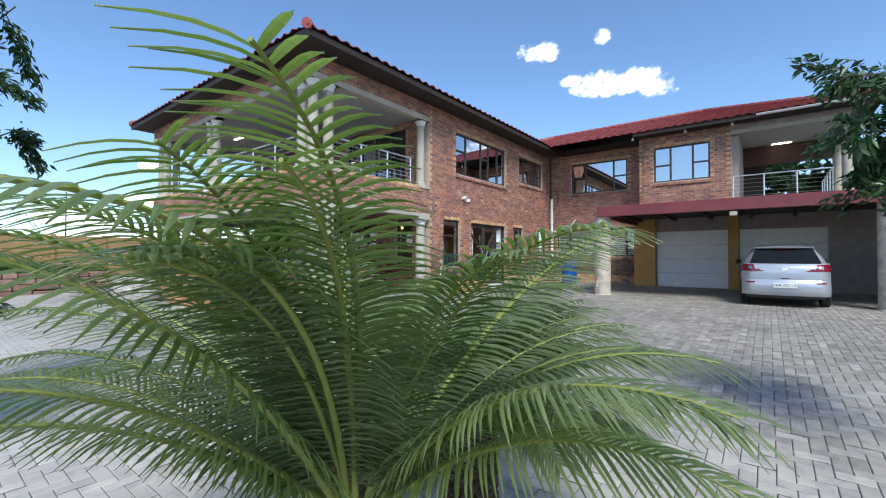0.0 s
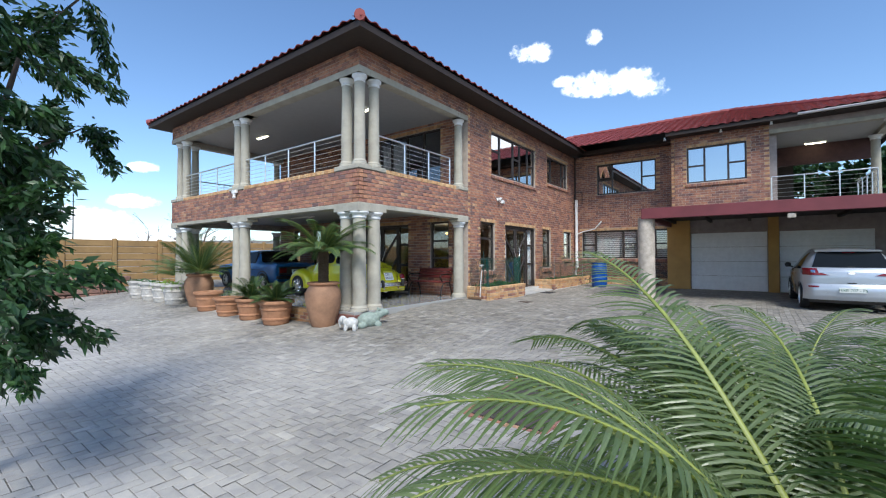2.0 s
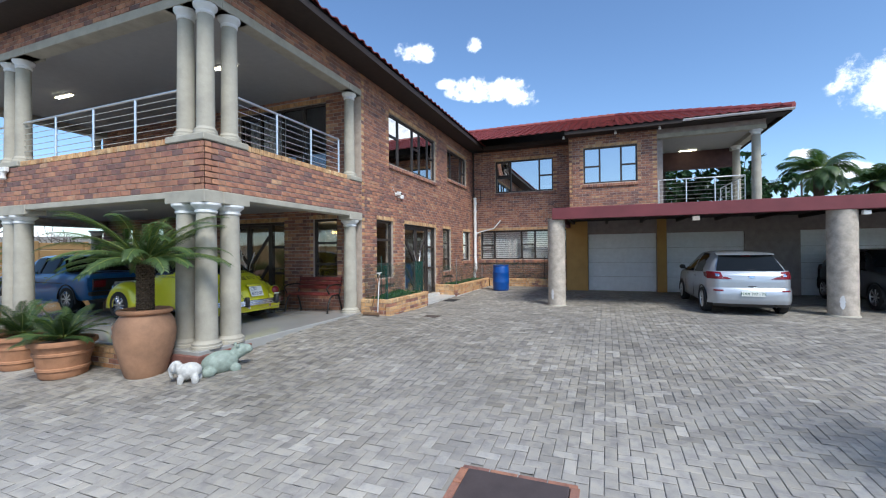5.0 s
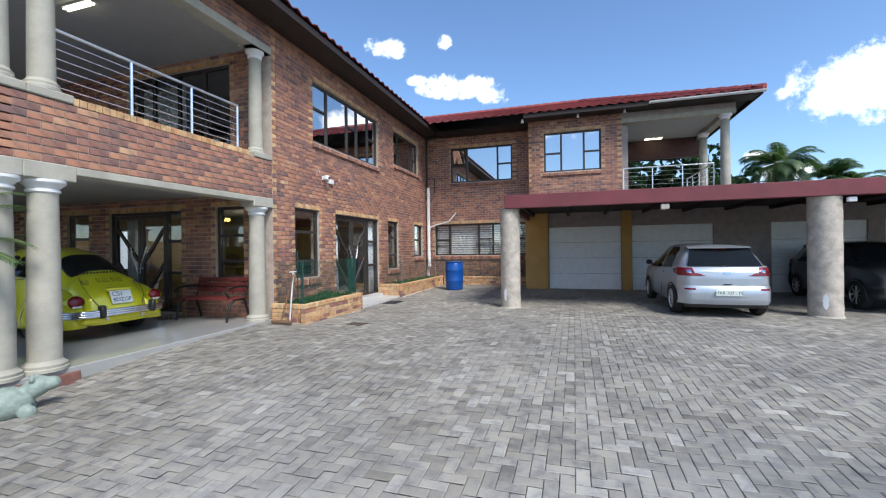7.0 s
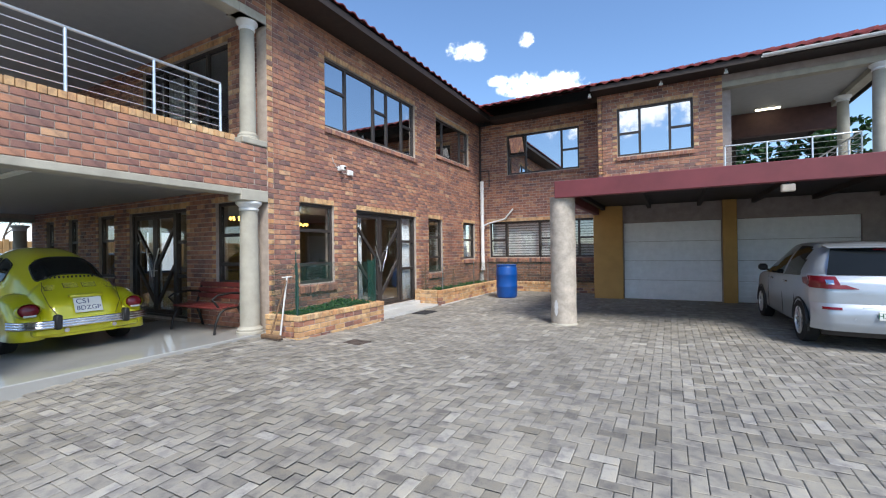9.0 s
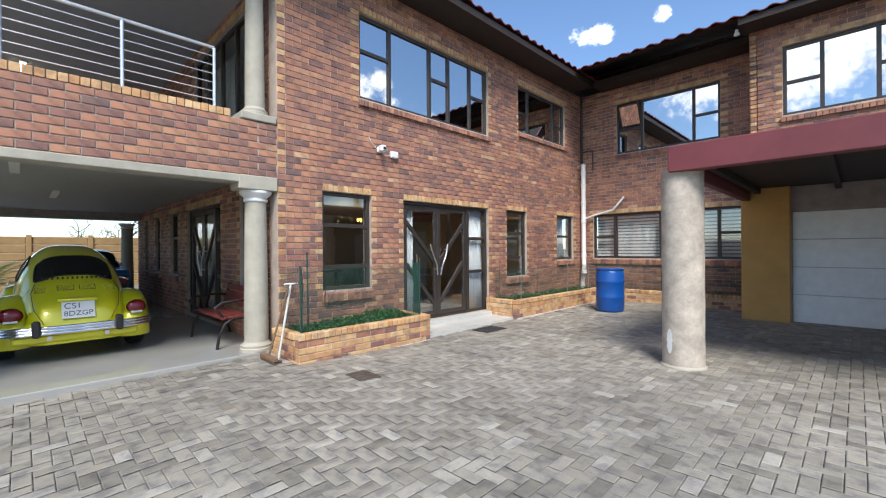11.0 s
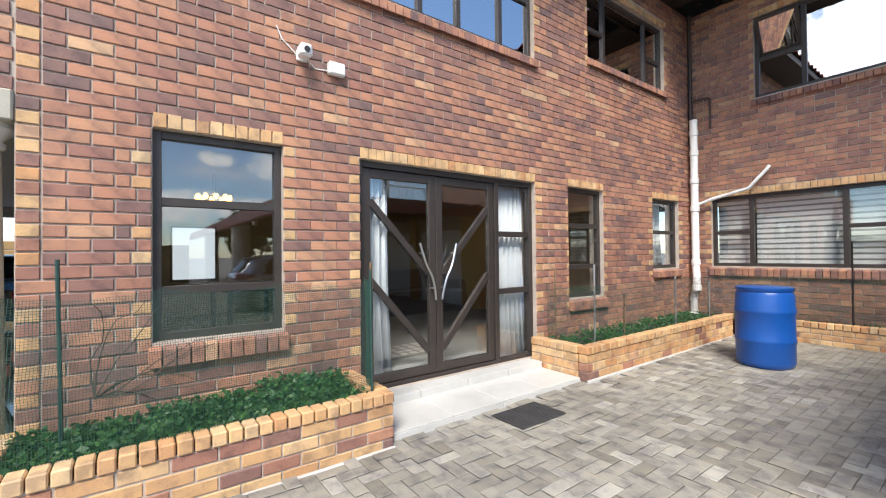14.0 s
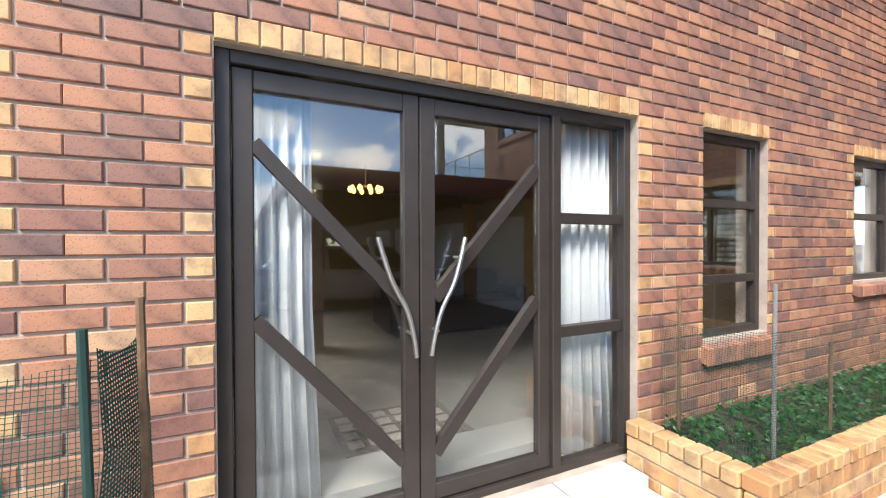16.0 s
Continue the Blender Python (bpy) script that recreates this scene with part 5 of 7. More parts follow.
# red slatted bench
M_REDWOOD = painted("red_painted_slats", (0.16, 0.03, 0.025), 0.5, wear=0.25, scale=8)
M_CAST = painted("dark_cast_iron", (0.02, 0.018, 0.017), 0.5, 0.4, wear=0.2)
bn = thing("garden_bench", "red slatted garden bench with dark cast iron ends", "bench", (-9.05, 9.2, 0.1), 0)
for y, z in ((-0.22, 0.41), (-0.12, 0.415), (-0.02, 0.42), (0.08, 0.42)):
    Geo().box(-0.62, y - 0.04, z - 0.014, 0.62, y + 0.04, z + 0.014, 0.006).out("seat_slat", M_REDWOOD, bn)
for y, z in ((0.19, 0.55), (0.215, 0.65), (0.24, 0.75)):
    Geo().box(-0.62, y - 0.014, z - 0.04, 0.62, y + 0.014, z + 0.04, 0.006).out("back_slat", M_REDWOOD, bn)
for x in (-0.6, 0.6):
    e = Geo().tube([(x, -0.3, 0.0), (x, -0.27, 0.18), (x, -0.2, 0.33), (x, -0.1, 0.39), (x, 0.14, 0.4), (x, 0.2, 0.55), (x, 0.26, 0.8)], 0.02, 8)
    e.tube([(x, 0.26, 0.0), (x, 0.2, 0.2), (x, 0.12, 0.39)], 0.02, 8)
    e.tube([(x, 0.2, 0.62), (x, 0.0, 0.64), (x, -0.24, 0.62), (x, -0.33, 0.56), (x, -0.28, 0.5), (x, -0.22, 0.42)], 0.018, 8)
    e.out("end_frame", M_CAST, bn, smooth=50)

# rake and squeegee leaning on the planter
M_ALU = painted("white_pole", (0.62, 0.61, 0.58), 0.4, wear=0.2)
M_WOOD = painted("weathered_wood", (0.20, 0.12, 0.065), 0.8, wear=0.35, scale=20)
tl = thing("floor_squeegee", "white-handled floor squeegee leaning on the planter", "squeegee", (-7.36, 9.25, 0.02))
Geo().tube([(0.0, 0.0, 0.04), (-0.06, 0.2, 0.98)], 0.014, 8).out("handle", M_ALU, tl, smooth=50)
Geo().tube([(-0.08, 0.12, 0.98), (-0.04, 0.28, 0.985)], 0.013, 8).out("grip", M_ALU, tl, smooth=50)
Geo().box(-0.06, -0.04, -0.02, 0.03, 0.04, 0.07, 0.01).out("clamp", M_IRON, tl)
Geo().box(-0.4, -0.02, -0.02, 0.05, 0.02, 0.03, 0.006).out("blade", M_IRON, tl)
tl = thing("wooden_broom", "old wooden broom leaning on the planter", "broom", (-7.5, 9.2, 0.1))
Geo().tube([(0.0, 0.0, 0.03), (0.12, 0.2, 0.86)], 0.013, 8).out("handle", M_WOOD, tl, smooth=50)
Geo().box(-0.2, -0.035, -0.02, 0.2, 0.035, 0.035, 0.01).out("head", M_WOOD, tl)
Geo().box(-0.19, -0.03, -0.09, 0.19, 0.03, -0.02, 0.005).out("bristles", M_IRON, tl)

# green mesh fences in the planters
def mesh_mat(name, colour, density):
    m, t, b = material(name, 0.7)
    co = t.nodes.new("ShaderNodeTexCoord")
    sep = t.nodes.new("ShaderNodeSeparateXYZ")
    t.links.new(co.outputs["UV"], sep.inputs[0])
    outs = []
    for ax in (0, 1):
        s1 = t.nodes.new("ShaderNodeMath")
        s1.operation = "FRACT"
        t.links.new(sep.outputs[ax], s1.inputs[0])
        s2 = t.nodes.new("ShaderNodeMath")
        s2.operation, s2.inputs[1].default_value = "LESS_THAN", density
        t.links.new(s1.outputs[0], s2.inputs[0])
        outs.append(s2)
    mx = t.nodes.new("ShaderNodeMath")
    mx.operation = "MAXIMUM"
    t.links.new(outs[0].outputs[0], mx.inputs[0])
    t.links.new(outs[1].outputs[0], mx.inputs[1])
    t.links.new(ramp(t, ((0.3, tuple(c * 0.7 for c in colour)), (0.7, colour)), grain(t, 5)), b.inputs["Base Color"])
    t.links.new(mx.outputs[0], b.inputs["Alpha"])
    return m


M_NET = mesh_mat("green_net", (0.02, 0.075, 0.055), 0.15)
M_NET_DENSE = mesh_mat("green_shade_net", (0.01, 0.11, 0.08), 0.55)
M_STAKE = painted("green_stake", (0.02, 0.06, 0.05), 0.6, wear=0.3)
M_GALV = painted("galvanised_stake", (0.42, 0.42, 0.42), 0.45, 0.6, wear=0.25)


def net(parent, pts, z0, z1, mat, cell=0.013):
    """A sagging net hung between stakes."""
    vs, fs, uvs = [], [], []
    run = 0.0
    n = 8
    cols = []
    for (a, b) in zip(pts, pts[1:]):
        a, b = Vector(a), Vector(b)
        ln = (b - a).length
        for k in range(n + (1 if b == Vector(pts[-1]) else 0)):
            q = k / n
            p = a + (b - a) * q
            sag = 0.035 * math.sin(math.pi * q)
            cols.append((p, run + ln * q, sag))
        run += ln
    for p, u, sag in cols:
        for k in range(5):
            z = z0 + (z1 - sag - z0) * k / 4
            vs.append((p.x + 0.012 * math.sin(u * 9 + k), p.y + 0.012 * math.cos(u * 7 + k * 2), z))
            uvs.append((u / cell, z / cell))
    for i in range(len(cols) - 1):
        for k in range(4):
            fs.append((i * 5 + k, (i + 1) * 5 + k, (i + 1) * 5 + k + 1, i * 5 + k + 1))
    me = bpy.data.meshes.new("netting")
    me.from_pydata(vs, [], fs)
    lay = me.uv_layers.new(name="mesh")
    for lp in me.loops:
        lay.data[lp.index].uv = uvs[lp.vertex_index]
    me.materials.append(mat)
    ob = new("netting", me)
    ob.parent = parent
    return ob


def stake(parent, x, y, z0, z1, lean=(0, 0), r=0.011, mat=None):
    return Geo().tube([(x, y, z0), (x + lean[0], y + lean[1], z1)], r, 7).out("stake", mat or M_STAKE, parent, smooth=50)


nf = thing("net_fence", "sagging green plastic net on thin stakes round the planter", "net fence", (-7.3, 10.5, 0.25))
F = lambda pts: [(x + 7.3, y - 10.5) for x, y in pts]
net(nf, F([(-7.85, 9.5), (-7.25, 9.5), (-7.22, 10.2), (-7.24, 10.9), (-7.27, 11.5)]), 0.02, 0.98, M_NET)
net(nf, F([(-7.27, 11.5), (-7.5, 11.56)]), 0.02, 1.0, M_NET_DENSE, 0.012)
net(nf, F([(-7.32, 9.52), (-7.24, 9.52)]), 0.02, 0.95, M_NET_DENSE, 0.012)
for x, y, h, m in ((-7.25, 9.5, 0.98, M_STAKE), (-7.55, 9.75, 1.15, M_STAKE), (-7.27, 11.5, 1.05, M_STAKE), (-7.42, 11.58, 1.1, M_WOOD)):
    stake(nf, x + 7.3, y - 10.5, -0.1, h, (0.02, -0.02), mat=m)
nf = thing("net_fence", "sagging green plastic net on thin stakes round the planter", "net fence", (-7.3, 15.5, 0.27))
F = lambda pts: [(x + 7.3, y - 15.5) for x, y in pts]
net(nf, F([(-7.8, 14.12), (-7.25, 14.1), (-7.22, 15.2), (-7.22, 16.4), (-7.25, 17.9), (-6.2, 18.12), (-5.0, 18.12), (-4.0, 18.12)]), 0.02, 0.78, M_NET)
for x, y, h, m in ((-7.3, 14.35, 1.0, M_GALV), (-7.7, 14.15, 0.95, M_WOOD), (-7.32, 15.0, 0.62, M_WOOD), (-7.25, 16.2, 0.8, M_GALV), (-7.25, 17.3, 0.7, M_GALV), (-5.75, 18.1, 1.25, M_CAST), (-4.9, 18.1, 1.0, M_CAST)):
    stake(nf, x + 7.3, y - 15.5, -0.1, h, (0.0, 0.01), mat=m)

# ---- plants ----
def leaf_mat(name, stops, gloss=0.45, through=0.25):
    m, t, b = material(name, gloss)
    pick = t.nodes.new("ShaderNodeNewGeometry").outputs["Random Per Island"]
    base = blend(t, 0.5, ramp(t, stops, pick), ramp(t, ((0.3, (0.6, 0.62, 0.6)), (0.7, (1.1, 1.1, 1.05))), grain(t, 6)))
    t.links.new(base, b.inputs["Base Color"])
    b.inputs["Specular IOR Level"].default_value = 0.5
    tr = t.nodes.new("ShaderNodeBsdfTranslucent")
    t.links.new(blend(t, 1.0, base, (1.0, 1.25, 0.4)), tr.inputs["Color"])
    mx = t.nodes.new("ShaderNodeMixShader")
    mx.inputs[0].default_value = through
    t.links.new(b.outputs[0], mx.inputs[1])
    t.links.new(tr.outputs[0], mx.inputs[2])
    t.links.new(mx.outputs[0], t.nodes["Material Output"].inputs["Surface"])
    return m


M_CYCAD = leaf_mat("cycad_leaf", ((0.0, (0.115, 0.165, 0.065)), (0.5, (0.165, 0.22, 0.095)), (1.0, (0.235, 0.29, 0.15))), 0.3, 0.42)
M_CYCAD_DARK = leaf_mat("dark_cycad_leaf", ((0.0, (0.045, 0.085, 0.03)), (0.5, (0.07, 0.12, 0.04)), (1.0, (0.10, 0.16, 0.055))), 0.45, 0.3)
M_RACHIS = painted("cycad_stalk", (0.22, 0.26, 0.05), 0.5, wear=0.2, scale=20)
M_TRUNK = painted("cycad_trunk", (0.09, 0.06, 0.035), 0.95, wear=0.5, scale=30, relief=1.0)
M_TREELEAF = leaf_mat("dark_tree_leaf", ((0.0, (0.02, 0.05, 0.02)), (0.6, (0.035, 0.085, 0.03)), (1.0, (0.06, 0.13, 0.04))), 0.4, 0.25)
M_GREEN = leaf_mat("ground_cover_leaf", ((0.0, (0.03, 0.10, 0.025)), (0.6, (0.05, 0.15, 0.04)), (1.0, (0.10, 0.22, 0.05))), 0.45, 0.3)
M_LIME = leaf_mat("lime_leaf", ((0.0, (0.12, 0.22, 0.03)), (1.0, (0.25, 0.36, 0.05))), 0.45, 0.35)
M_BARK = painted("grey_bark", (0.09, 0.07, 0.055), 0.95, wear=0.4, scale=20, relief=1.0)


def frond(rng, length, lift, droop, leaf, pairs, wide, stiff=0.25):
    """One feather leaf along +x from the origin: its stalk, and its leaflets."""
    stalk, leaflets = Geo(), Geo()
    pts, a, p = [Vector((0, 0, 0))], lift, Vector((0, 0, 0))
    n = 18
    bend = rng.uniform(-0.12, 0.12)
    yaw = 0.0
    for k in range(n):
        q = k / n
        a -= droop / n * (0.15 + 2.1 * q ** 1.5)
        yaw += bend / n
        p = p + Vector((math.cos(a) * math.cos(yaw), math.cos(a) * math.sin(yaw), math.sin(a))) * length / n
        pts.append(p)
    stalk.tube(pts, length * 0.009, 6, 0, length * 0.002)
    twist = rng.uniform(-0.15, 0.15)
    for k in range(pairs):
        q = 0.12 + 0.87 * k / (pairs - 1)
        f = q * n
        i = min(int(f), n - 1)
        c = pts[i].lerp(pts[i + 1], f - i)
        d = (pts[i + 1] - pts[i]).normalized()
        side = d.cross(Vector((0, 0, 1))).normalized()
        up = side.cross(d)
        ln = leaf * (0.35 + 0.65 * math.sin(math.pi * min(1, (q * 0.86 + 0.12)) ** 0.9)) * rng.uniform(0.9, 1.08)
        for s in (-1, 1):
            fwd = 0.3 + 0.55 * q + rng.uniform(-0.05, 0.05)
            v = (side * s * math.cos(twist * s) + up * (stiff + twist * s + rng.uniform(-0.06, 0.06)) + d * fwd).normalized()
            down = -1.5 * (1 - 0.25 * q)
            w = (d - v * d.dot(v)).normalized() * wide / 2
            prev = None
            nseg = 4
            row = []
            for m in range(nseg + 1):
                e = m / nseg
                pos = c + v * ln * e + Vector((0, 0, down * ln * 0.42 * e * e)) + d * (0.22 * ln * e * e)
                ww = w * (0.7, 1.0, 1.0, 0.75, 0.1)[m]
                row.append((pos - ww, pos + Vector((0, 0, wide * 0.12)), pos + ww))
            b0 = len(leaflets.v)
            for r in row:
                leaflets.v += [tuple(x) for x in r]
            for m in range(nseg):
                o = b0 + m * 3
                leaflets.f += [(o, o + 1, o + 4, o + 3), (o + 1, o + 2, o + 5, o + 4)]
                leaflets.m += [0, 0]
    return stalk, leaflets


def cycad(name, label, at, crown_z, trunk_r, count, length, leaf, pairs, wide, seed, lifts=(1.35, 0.05), droop=1.3, group="cycads", skip=(), turn0=0.0, stiff=0.25, taper=0.0, tall=None, leafage=None):
    rng = random.Random(seed)
    c = thing(name, label, "cycad", at, 0, group)
    if crown_z > 0.08:
        tr = Geo()
        tr.lathe([(trunk_r * (1.05 - 0.1 * math.cos(k)), crown_z * k / 10) for k in range(11)] + [(trunk_r * 0.6, crown_z + 0.06)], (0, 0, 0), 14)
        k = 0
        while k < int(crown_z / 0.035):
            for j in range(11):
                a = (j + 0.5 * (k % 2)) * 2 * math.pi / 11
                z = k * 0.035 + 0.02
                tr.box(-0.022, -0.02, -0.02, 0.022, 0.03, 0.02, 0.006, 0, pose(math.cos(a) * trunk_r * 1.02, math.sin(a) * trunk_r * 1.02, z, 0, 0, math.degrees(a) - 90) @ pose(0, 0, 0, 50, 0, 0))
            k += 1
        tr.out("trunk", M_TRUNK, c)
    kinds = []
    for k in range(8):
        e = lifts[1] + (lifts[0] - lifts[1]) * (k / 7)
        st, lf = frond(rng, length * (1 - taper * (1 - k / 7)) * rng.uniform(0.92, 1.06), e, droop * rng.uniform(0.8, 1.15), leaf, pairs, wide, stiff)
        a = st.out("frond", M_RACHIS, c, smooth=60)
        b = lf.out("foliage", leafage or M_CYCAD, a)
        b["kind"] = "stuff"
        kinds.append((a, b))
    for k in range(count):
        i = k % 8 if k < 8 else rng.randrange(8)
        ang = turn0 + k * 137.5 + rng.uniform(-12, 12)
        if tall and k >= 8:
            i = rng.choice((5, 6, 7, 7) if tall[0] < ang % 360 < tall[1] else (0, 1, 2) if 150 < ang % 360 < tall[0] else (1, 2, 3, 4))
        elif tall and k >= 4:
            ang = tall[0] + (tall[1] - tall[0]) * (k - 3.5) / 4
        elif tall and tall[0] < ang % 360 < tall[1]:
            ang += 130
        small = 1.0
        for lo, hi, scale in skip:
            if lo < (ang + 180) % 360 - 180 < hi:
                small = scale
        m = pose(0, 0, crown_z, 0, 0, ang) @ pose(trunk_r * 0.5, 0, 0, rng.uniform(-12, 12), rng.uniform(-6, 6), 0)
        if k < 8:
            kinds[i][0].matrix_local = m @ Matrix.Scale(small, 4)
        else:
            a2 = kinds[i][0].copy()
            scene.collection.objects.link(a2)
            a2.parent = c
            a2.matrix_local = m @ Matrix.Scale(small * rng.uniform(0.88, 1.08), 4)
            b2 = kinds[i][1].copy()
            scene.collection.objects.link(b2)
            b2.parent = a2
    return c


# the large cycad that the walk begins behind
CY = (-1.0, 0.81)
cycad("cycad", "large cycad with long arching dark green feather leaves", (*CY, ground_z(0.8)), 0.70, 0.13, 44, 1.42, 0.27, 56, 0.0115, 27, (1.3, 0.66), 1.12, tall=(266, 345), skip=((-181, -95, 0.9), (-95, -15, 0.94), (-15, 70, 0.8)))
CB = (-1.2, 1.76)
cycad("cycad", "cycad with low spreading feather leaves beside a larger one", (*CB, ground_z(1.7)), 0.60, 0.12, 50, 1.02, 0.2, 50, 0.011, 28, (1.25, 0.45), 1.3)
bed = structure(Geo().lathe(((0.3, -0.03), (0.3, 0.02), (0.24, 0.05), (0.02, 0.07)), (*CY, ground_z(0.8)), 24).lathe(((0.3, -0.03), (0.3, 0.02), (0.24, 0.05), (0.02, 0.07)), (*CB, ground_z(1.7)), 24).out("planting_bed", M_SOIL, None, smooth=40), "round beds of dark soil in the paving", "flower bed")

M_TERRA = painted("terracotta", (0.40, 0.20, 0.105), 0.8, wear=0.28, scale=6, relief=0.35)
M_TERRA2 = painted("brown_terracotta", (0.36, 0.20, 0.115), 0.75, wear=0.3, scale=4, relief=0.3)
M_DRY = painted("dry_leaf", (0.30, 0.20, 0.12), 0.9, wear=0.35, scale=20)
M_STONEPOT = painted("whitewashed_pot", (0.52, 0.50, 0.46), 0.85, wear=0.3, scale=8, relief=0.4)


def urn(at, h, label, turn=0):
    p = thing("clay_urn", label, "plant pot", at, turn, "potted plants")
    r = h * 0.40
    Geo().lathe([(r * a, h * b) for a, b in ((0.62, 0), (0.66, 0.02), (0.82, 0.25), (0.97, 0.5), (1.0, 0.68), (0.95, 0.8), (0.8, 0.9), (0.74, 0.93))], (0, 0, 0), 36, True).out("body", M_TERRA2, p, smooth=50)
    Geo().lathe([(r * a, h * b) for a, b in ((0.74, 0.925), (0.86, 0.935), (0.9, 0.96), (0.88, 0.99), (0.8, 1.0), (0.72, 0.98), (0.7, 0.93))], (0, 0, 0), 36, False).out("rim", M_TERRA, p, smooth=50)
    Geo().lathe(((r * 0.74, h * 0.935), (0.01, h * 0.95)), (0, 0, 0), 20).out("soil", M_SOIL, p)
    o = Geo()
    for k in range(5):
        a = -2.3 + (k - 2) * 0.07
        o.box(-0.018, -0.012, -0.03, 0.018, 0.012, 0.03, 0.008, 0, pose(math.cos(a) * r * 0.985, math.sin(a) * r * 0.985, h * (0.70 + 0.04 * abs(k - 2) * (1 if k % 2 else -1)), 0, 0, math.degrees(a) + 90))
    o.out("applied_ornament", M_TERRA2, p, smooth=40)
    return p


def round_pot(at, h, r, mat, label):
    p = thing("plant_pot", label, "plant pot", at, 0, "potted plants")
    Geo().lathe([(r * a, h * b) for a, b in ((0.66, 0), (0.7, 0.03), (0.74, 0.2), (0.79, 0.22), (0.79, 0.28), (0.75, 0.3), (0.84, 0.6), (0.88, 0.62), (0.88, 0.68), (0.85, 0.7), (0.9, 0.85))], (0, 0, 0), 30).out("body", mat, p, smooth=35)
    Geo().lathe([(r * a, h * b) for a, b in ((0.9, 0.85), (1.0, 0.87), (1.02, 0.92), (1.0, 0.99), (0.93, 1.0), (0.88, 0.96), (0.88, 0.88))], (0, 0, 0), 30, False).out("rim", mat, p, smooth=35)
    Geo().lathe(((r * 0.9, h * 0.9), (0.01, h * 0.92)), (0, 0, 0), 18).out("soil", M_SOIL, p)
    return p


gz = lambda y: ground_z(y)
urn((-8.53, 4.96, gz(4.98)), 0.92, "tall brown clay urn planted with a trunked cycad")
cycad("cycad", "cycad with a shaggy trunk and drooping leaves in an urn", (-8.53, 4.96, gz(4.98) + 0.86), 0.70, 0.08, 46, 1.15, 0.15, 70, 0.009, 31, (0.95, 0.15), 1.05, "potted cycads", leafage=M_CYCAD_DARK)
urn((-14.3, 4.95, gz(4.9)), 0.95, "tall brown clay urn planted with a stiff cycad")
cycad("cycad", "cycad with stiff upright leaves in an urn", (-14.3, 4.95, gz(4.9) + 0.89), 0.1, 0.1, 40, 1.25, 0.18, 52, 0.014, 32, (1.25, 0.2), 0.45, "potted cycads", leafage=M_CYCAD_DARK)
for k, (x, y, h, r, pl_) in enumerate(((-13.2, 4.72, 0.52, 0.36, 0), (-11.85, 4.62, 0.46, 0.36, 0), (-10.8, 4.62, 0.50, 0.34, 1), (-9.7, 4.6, 0.52, 0.38, 1))):
    round_pot((x, y, gz(y)), h, r, M_TERRA, "ribbed terracotta pot with a small cycad" if pl_ else "ribbed terracotta pot filled with bare soil")
    if pl_:
        cycad("cycad", "small cycad in a terracotta pot", (x, y, gz(y) + h * 0.9), 0.06, 0.05, 24, 0.6, 0.13, 34, 0.012, 40 + k, (1.2, 0.2), 0.7, "potted cycads", leafage=M_CYCAD_DARK)
for k, x in enumerate((-18.6, -17.5, -16.5, -15.6)):
    y = 4.8
    round_pot((x, y, gz(y)), 0.62, 0.36, M_STONEPOT, "whitewashed fluted pot with a leafy plant")


def rosette(name, label, at, n, length, mat, seed, group="potted plants", width=0.03, up=0.9):
    rng = random.Random(seed)
    p = thing(name, label, "plant", at, 0, group)
    for k in range(n):
        a = k * 2.399 + rng.uniform(-0.2, 0.2)
        e = up * rng.uniform(0.45, 1.15)
        ln = length * rng.uniform(0.7, 1.1)
        d = Vector((math.cos(a), math.sin(a), 0))
        s = Vector((-d.y, d.x, 0))
        rows = []
        for m in range(6):
            q = m / 5
            ang = e - 1.0 * q * q
            pos = d * (ln * q * math.cos(ang * 0.8)) + Vector((0, 0, ln * q * math.sin(max(-0.3, ang))))
            w = width * (0.6 + q) * (1 - q) ** 0.6 * 1.3 + 0.002
            rows.append([tuple(pos - s * w), tuple(pos - Vector((0, 0, 0.006))), tuple(pos + s * w)])
        g = Geo().loft(rows, close=False, caps=False)
        g.out("leaf", mat, p, smooth=60)
    return p


for k, x in enumerate((-18.6, -17.5, -16.5, -15.6)):
    rosette("leafy_plant", "leafy green plant in a whitewashed pot", (x, 4.8, gz(4.8) + 0.56), 16, 0.42, M_LIME if k in (2, 3) else M_GREEN, 60 + k)

# low brick box behind the pots
bx = structure(new("planter_3"), "small brick planter box beside the terrace", "planter")
rng = random.Random(8)
lay_course_run(bx, rng, (-10.2, 4.98), (-8.6, 4.98), (0, -1), gz(5), 0.12)
lay_course_run(bx, rng, (-8.6, 4.98), (-8.6, 5.25), (1, 0), gz(5), 0.12)
Geo().box(-10.2, 5.08, -0.3, -8.7, 5.255, 0.02).out("soil", M_SOIL, bx)
for k, x in enumerate((-9.95, -9.55, -9.2, -8.9)):
    rosette("dry_plant", "dry little plant in the brick box", (x, 5.15, 0.02), 14, 0.2, M_DRY, 77 + k, "garden plants", 0.018)


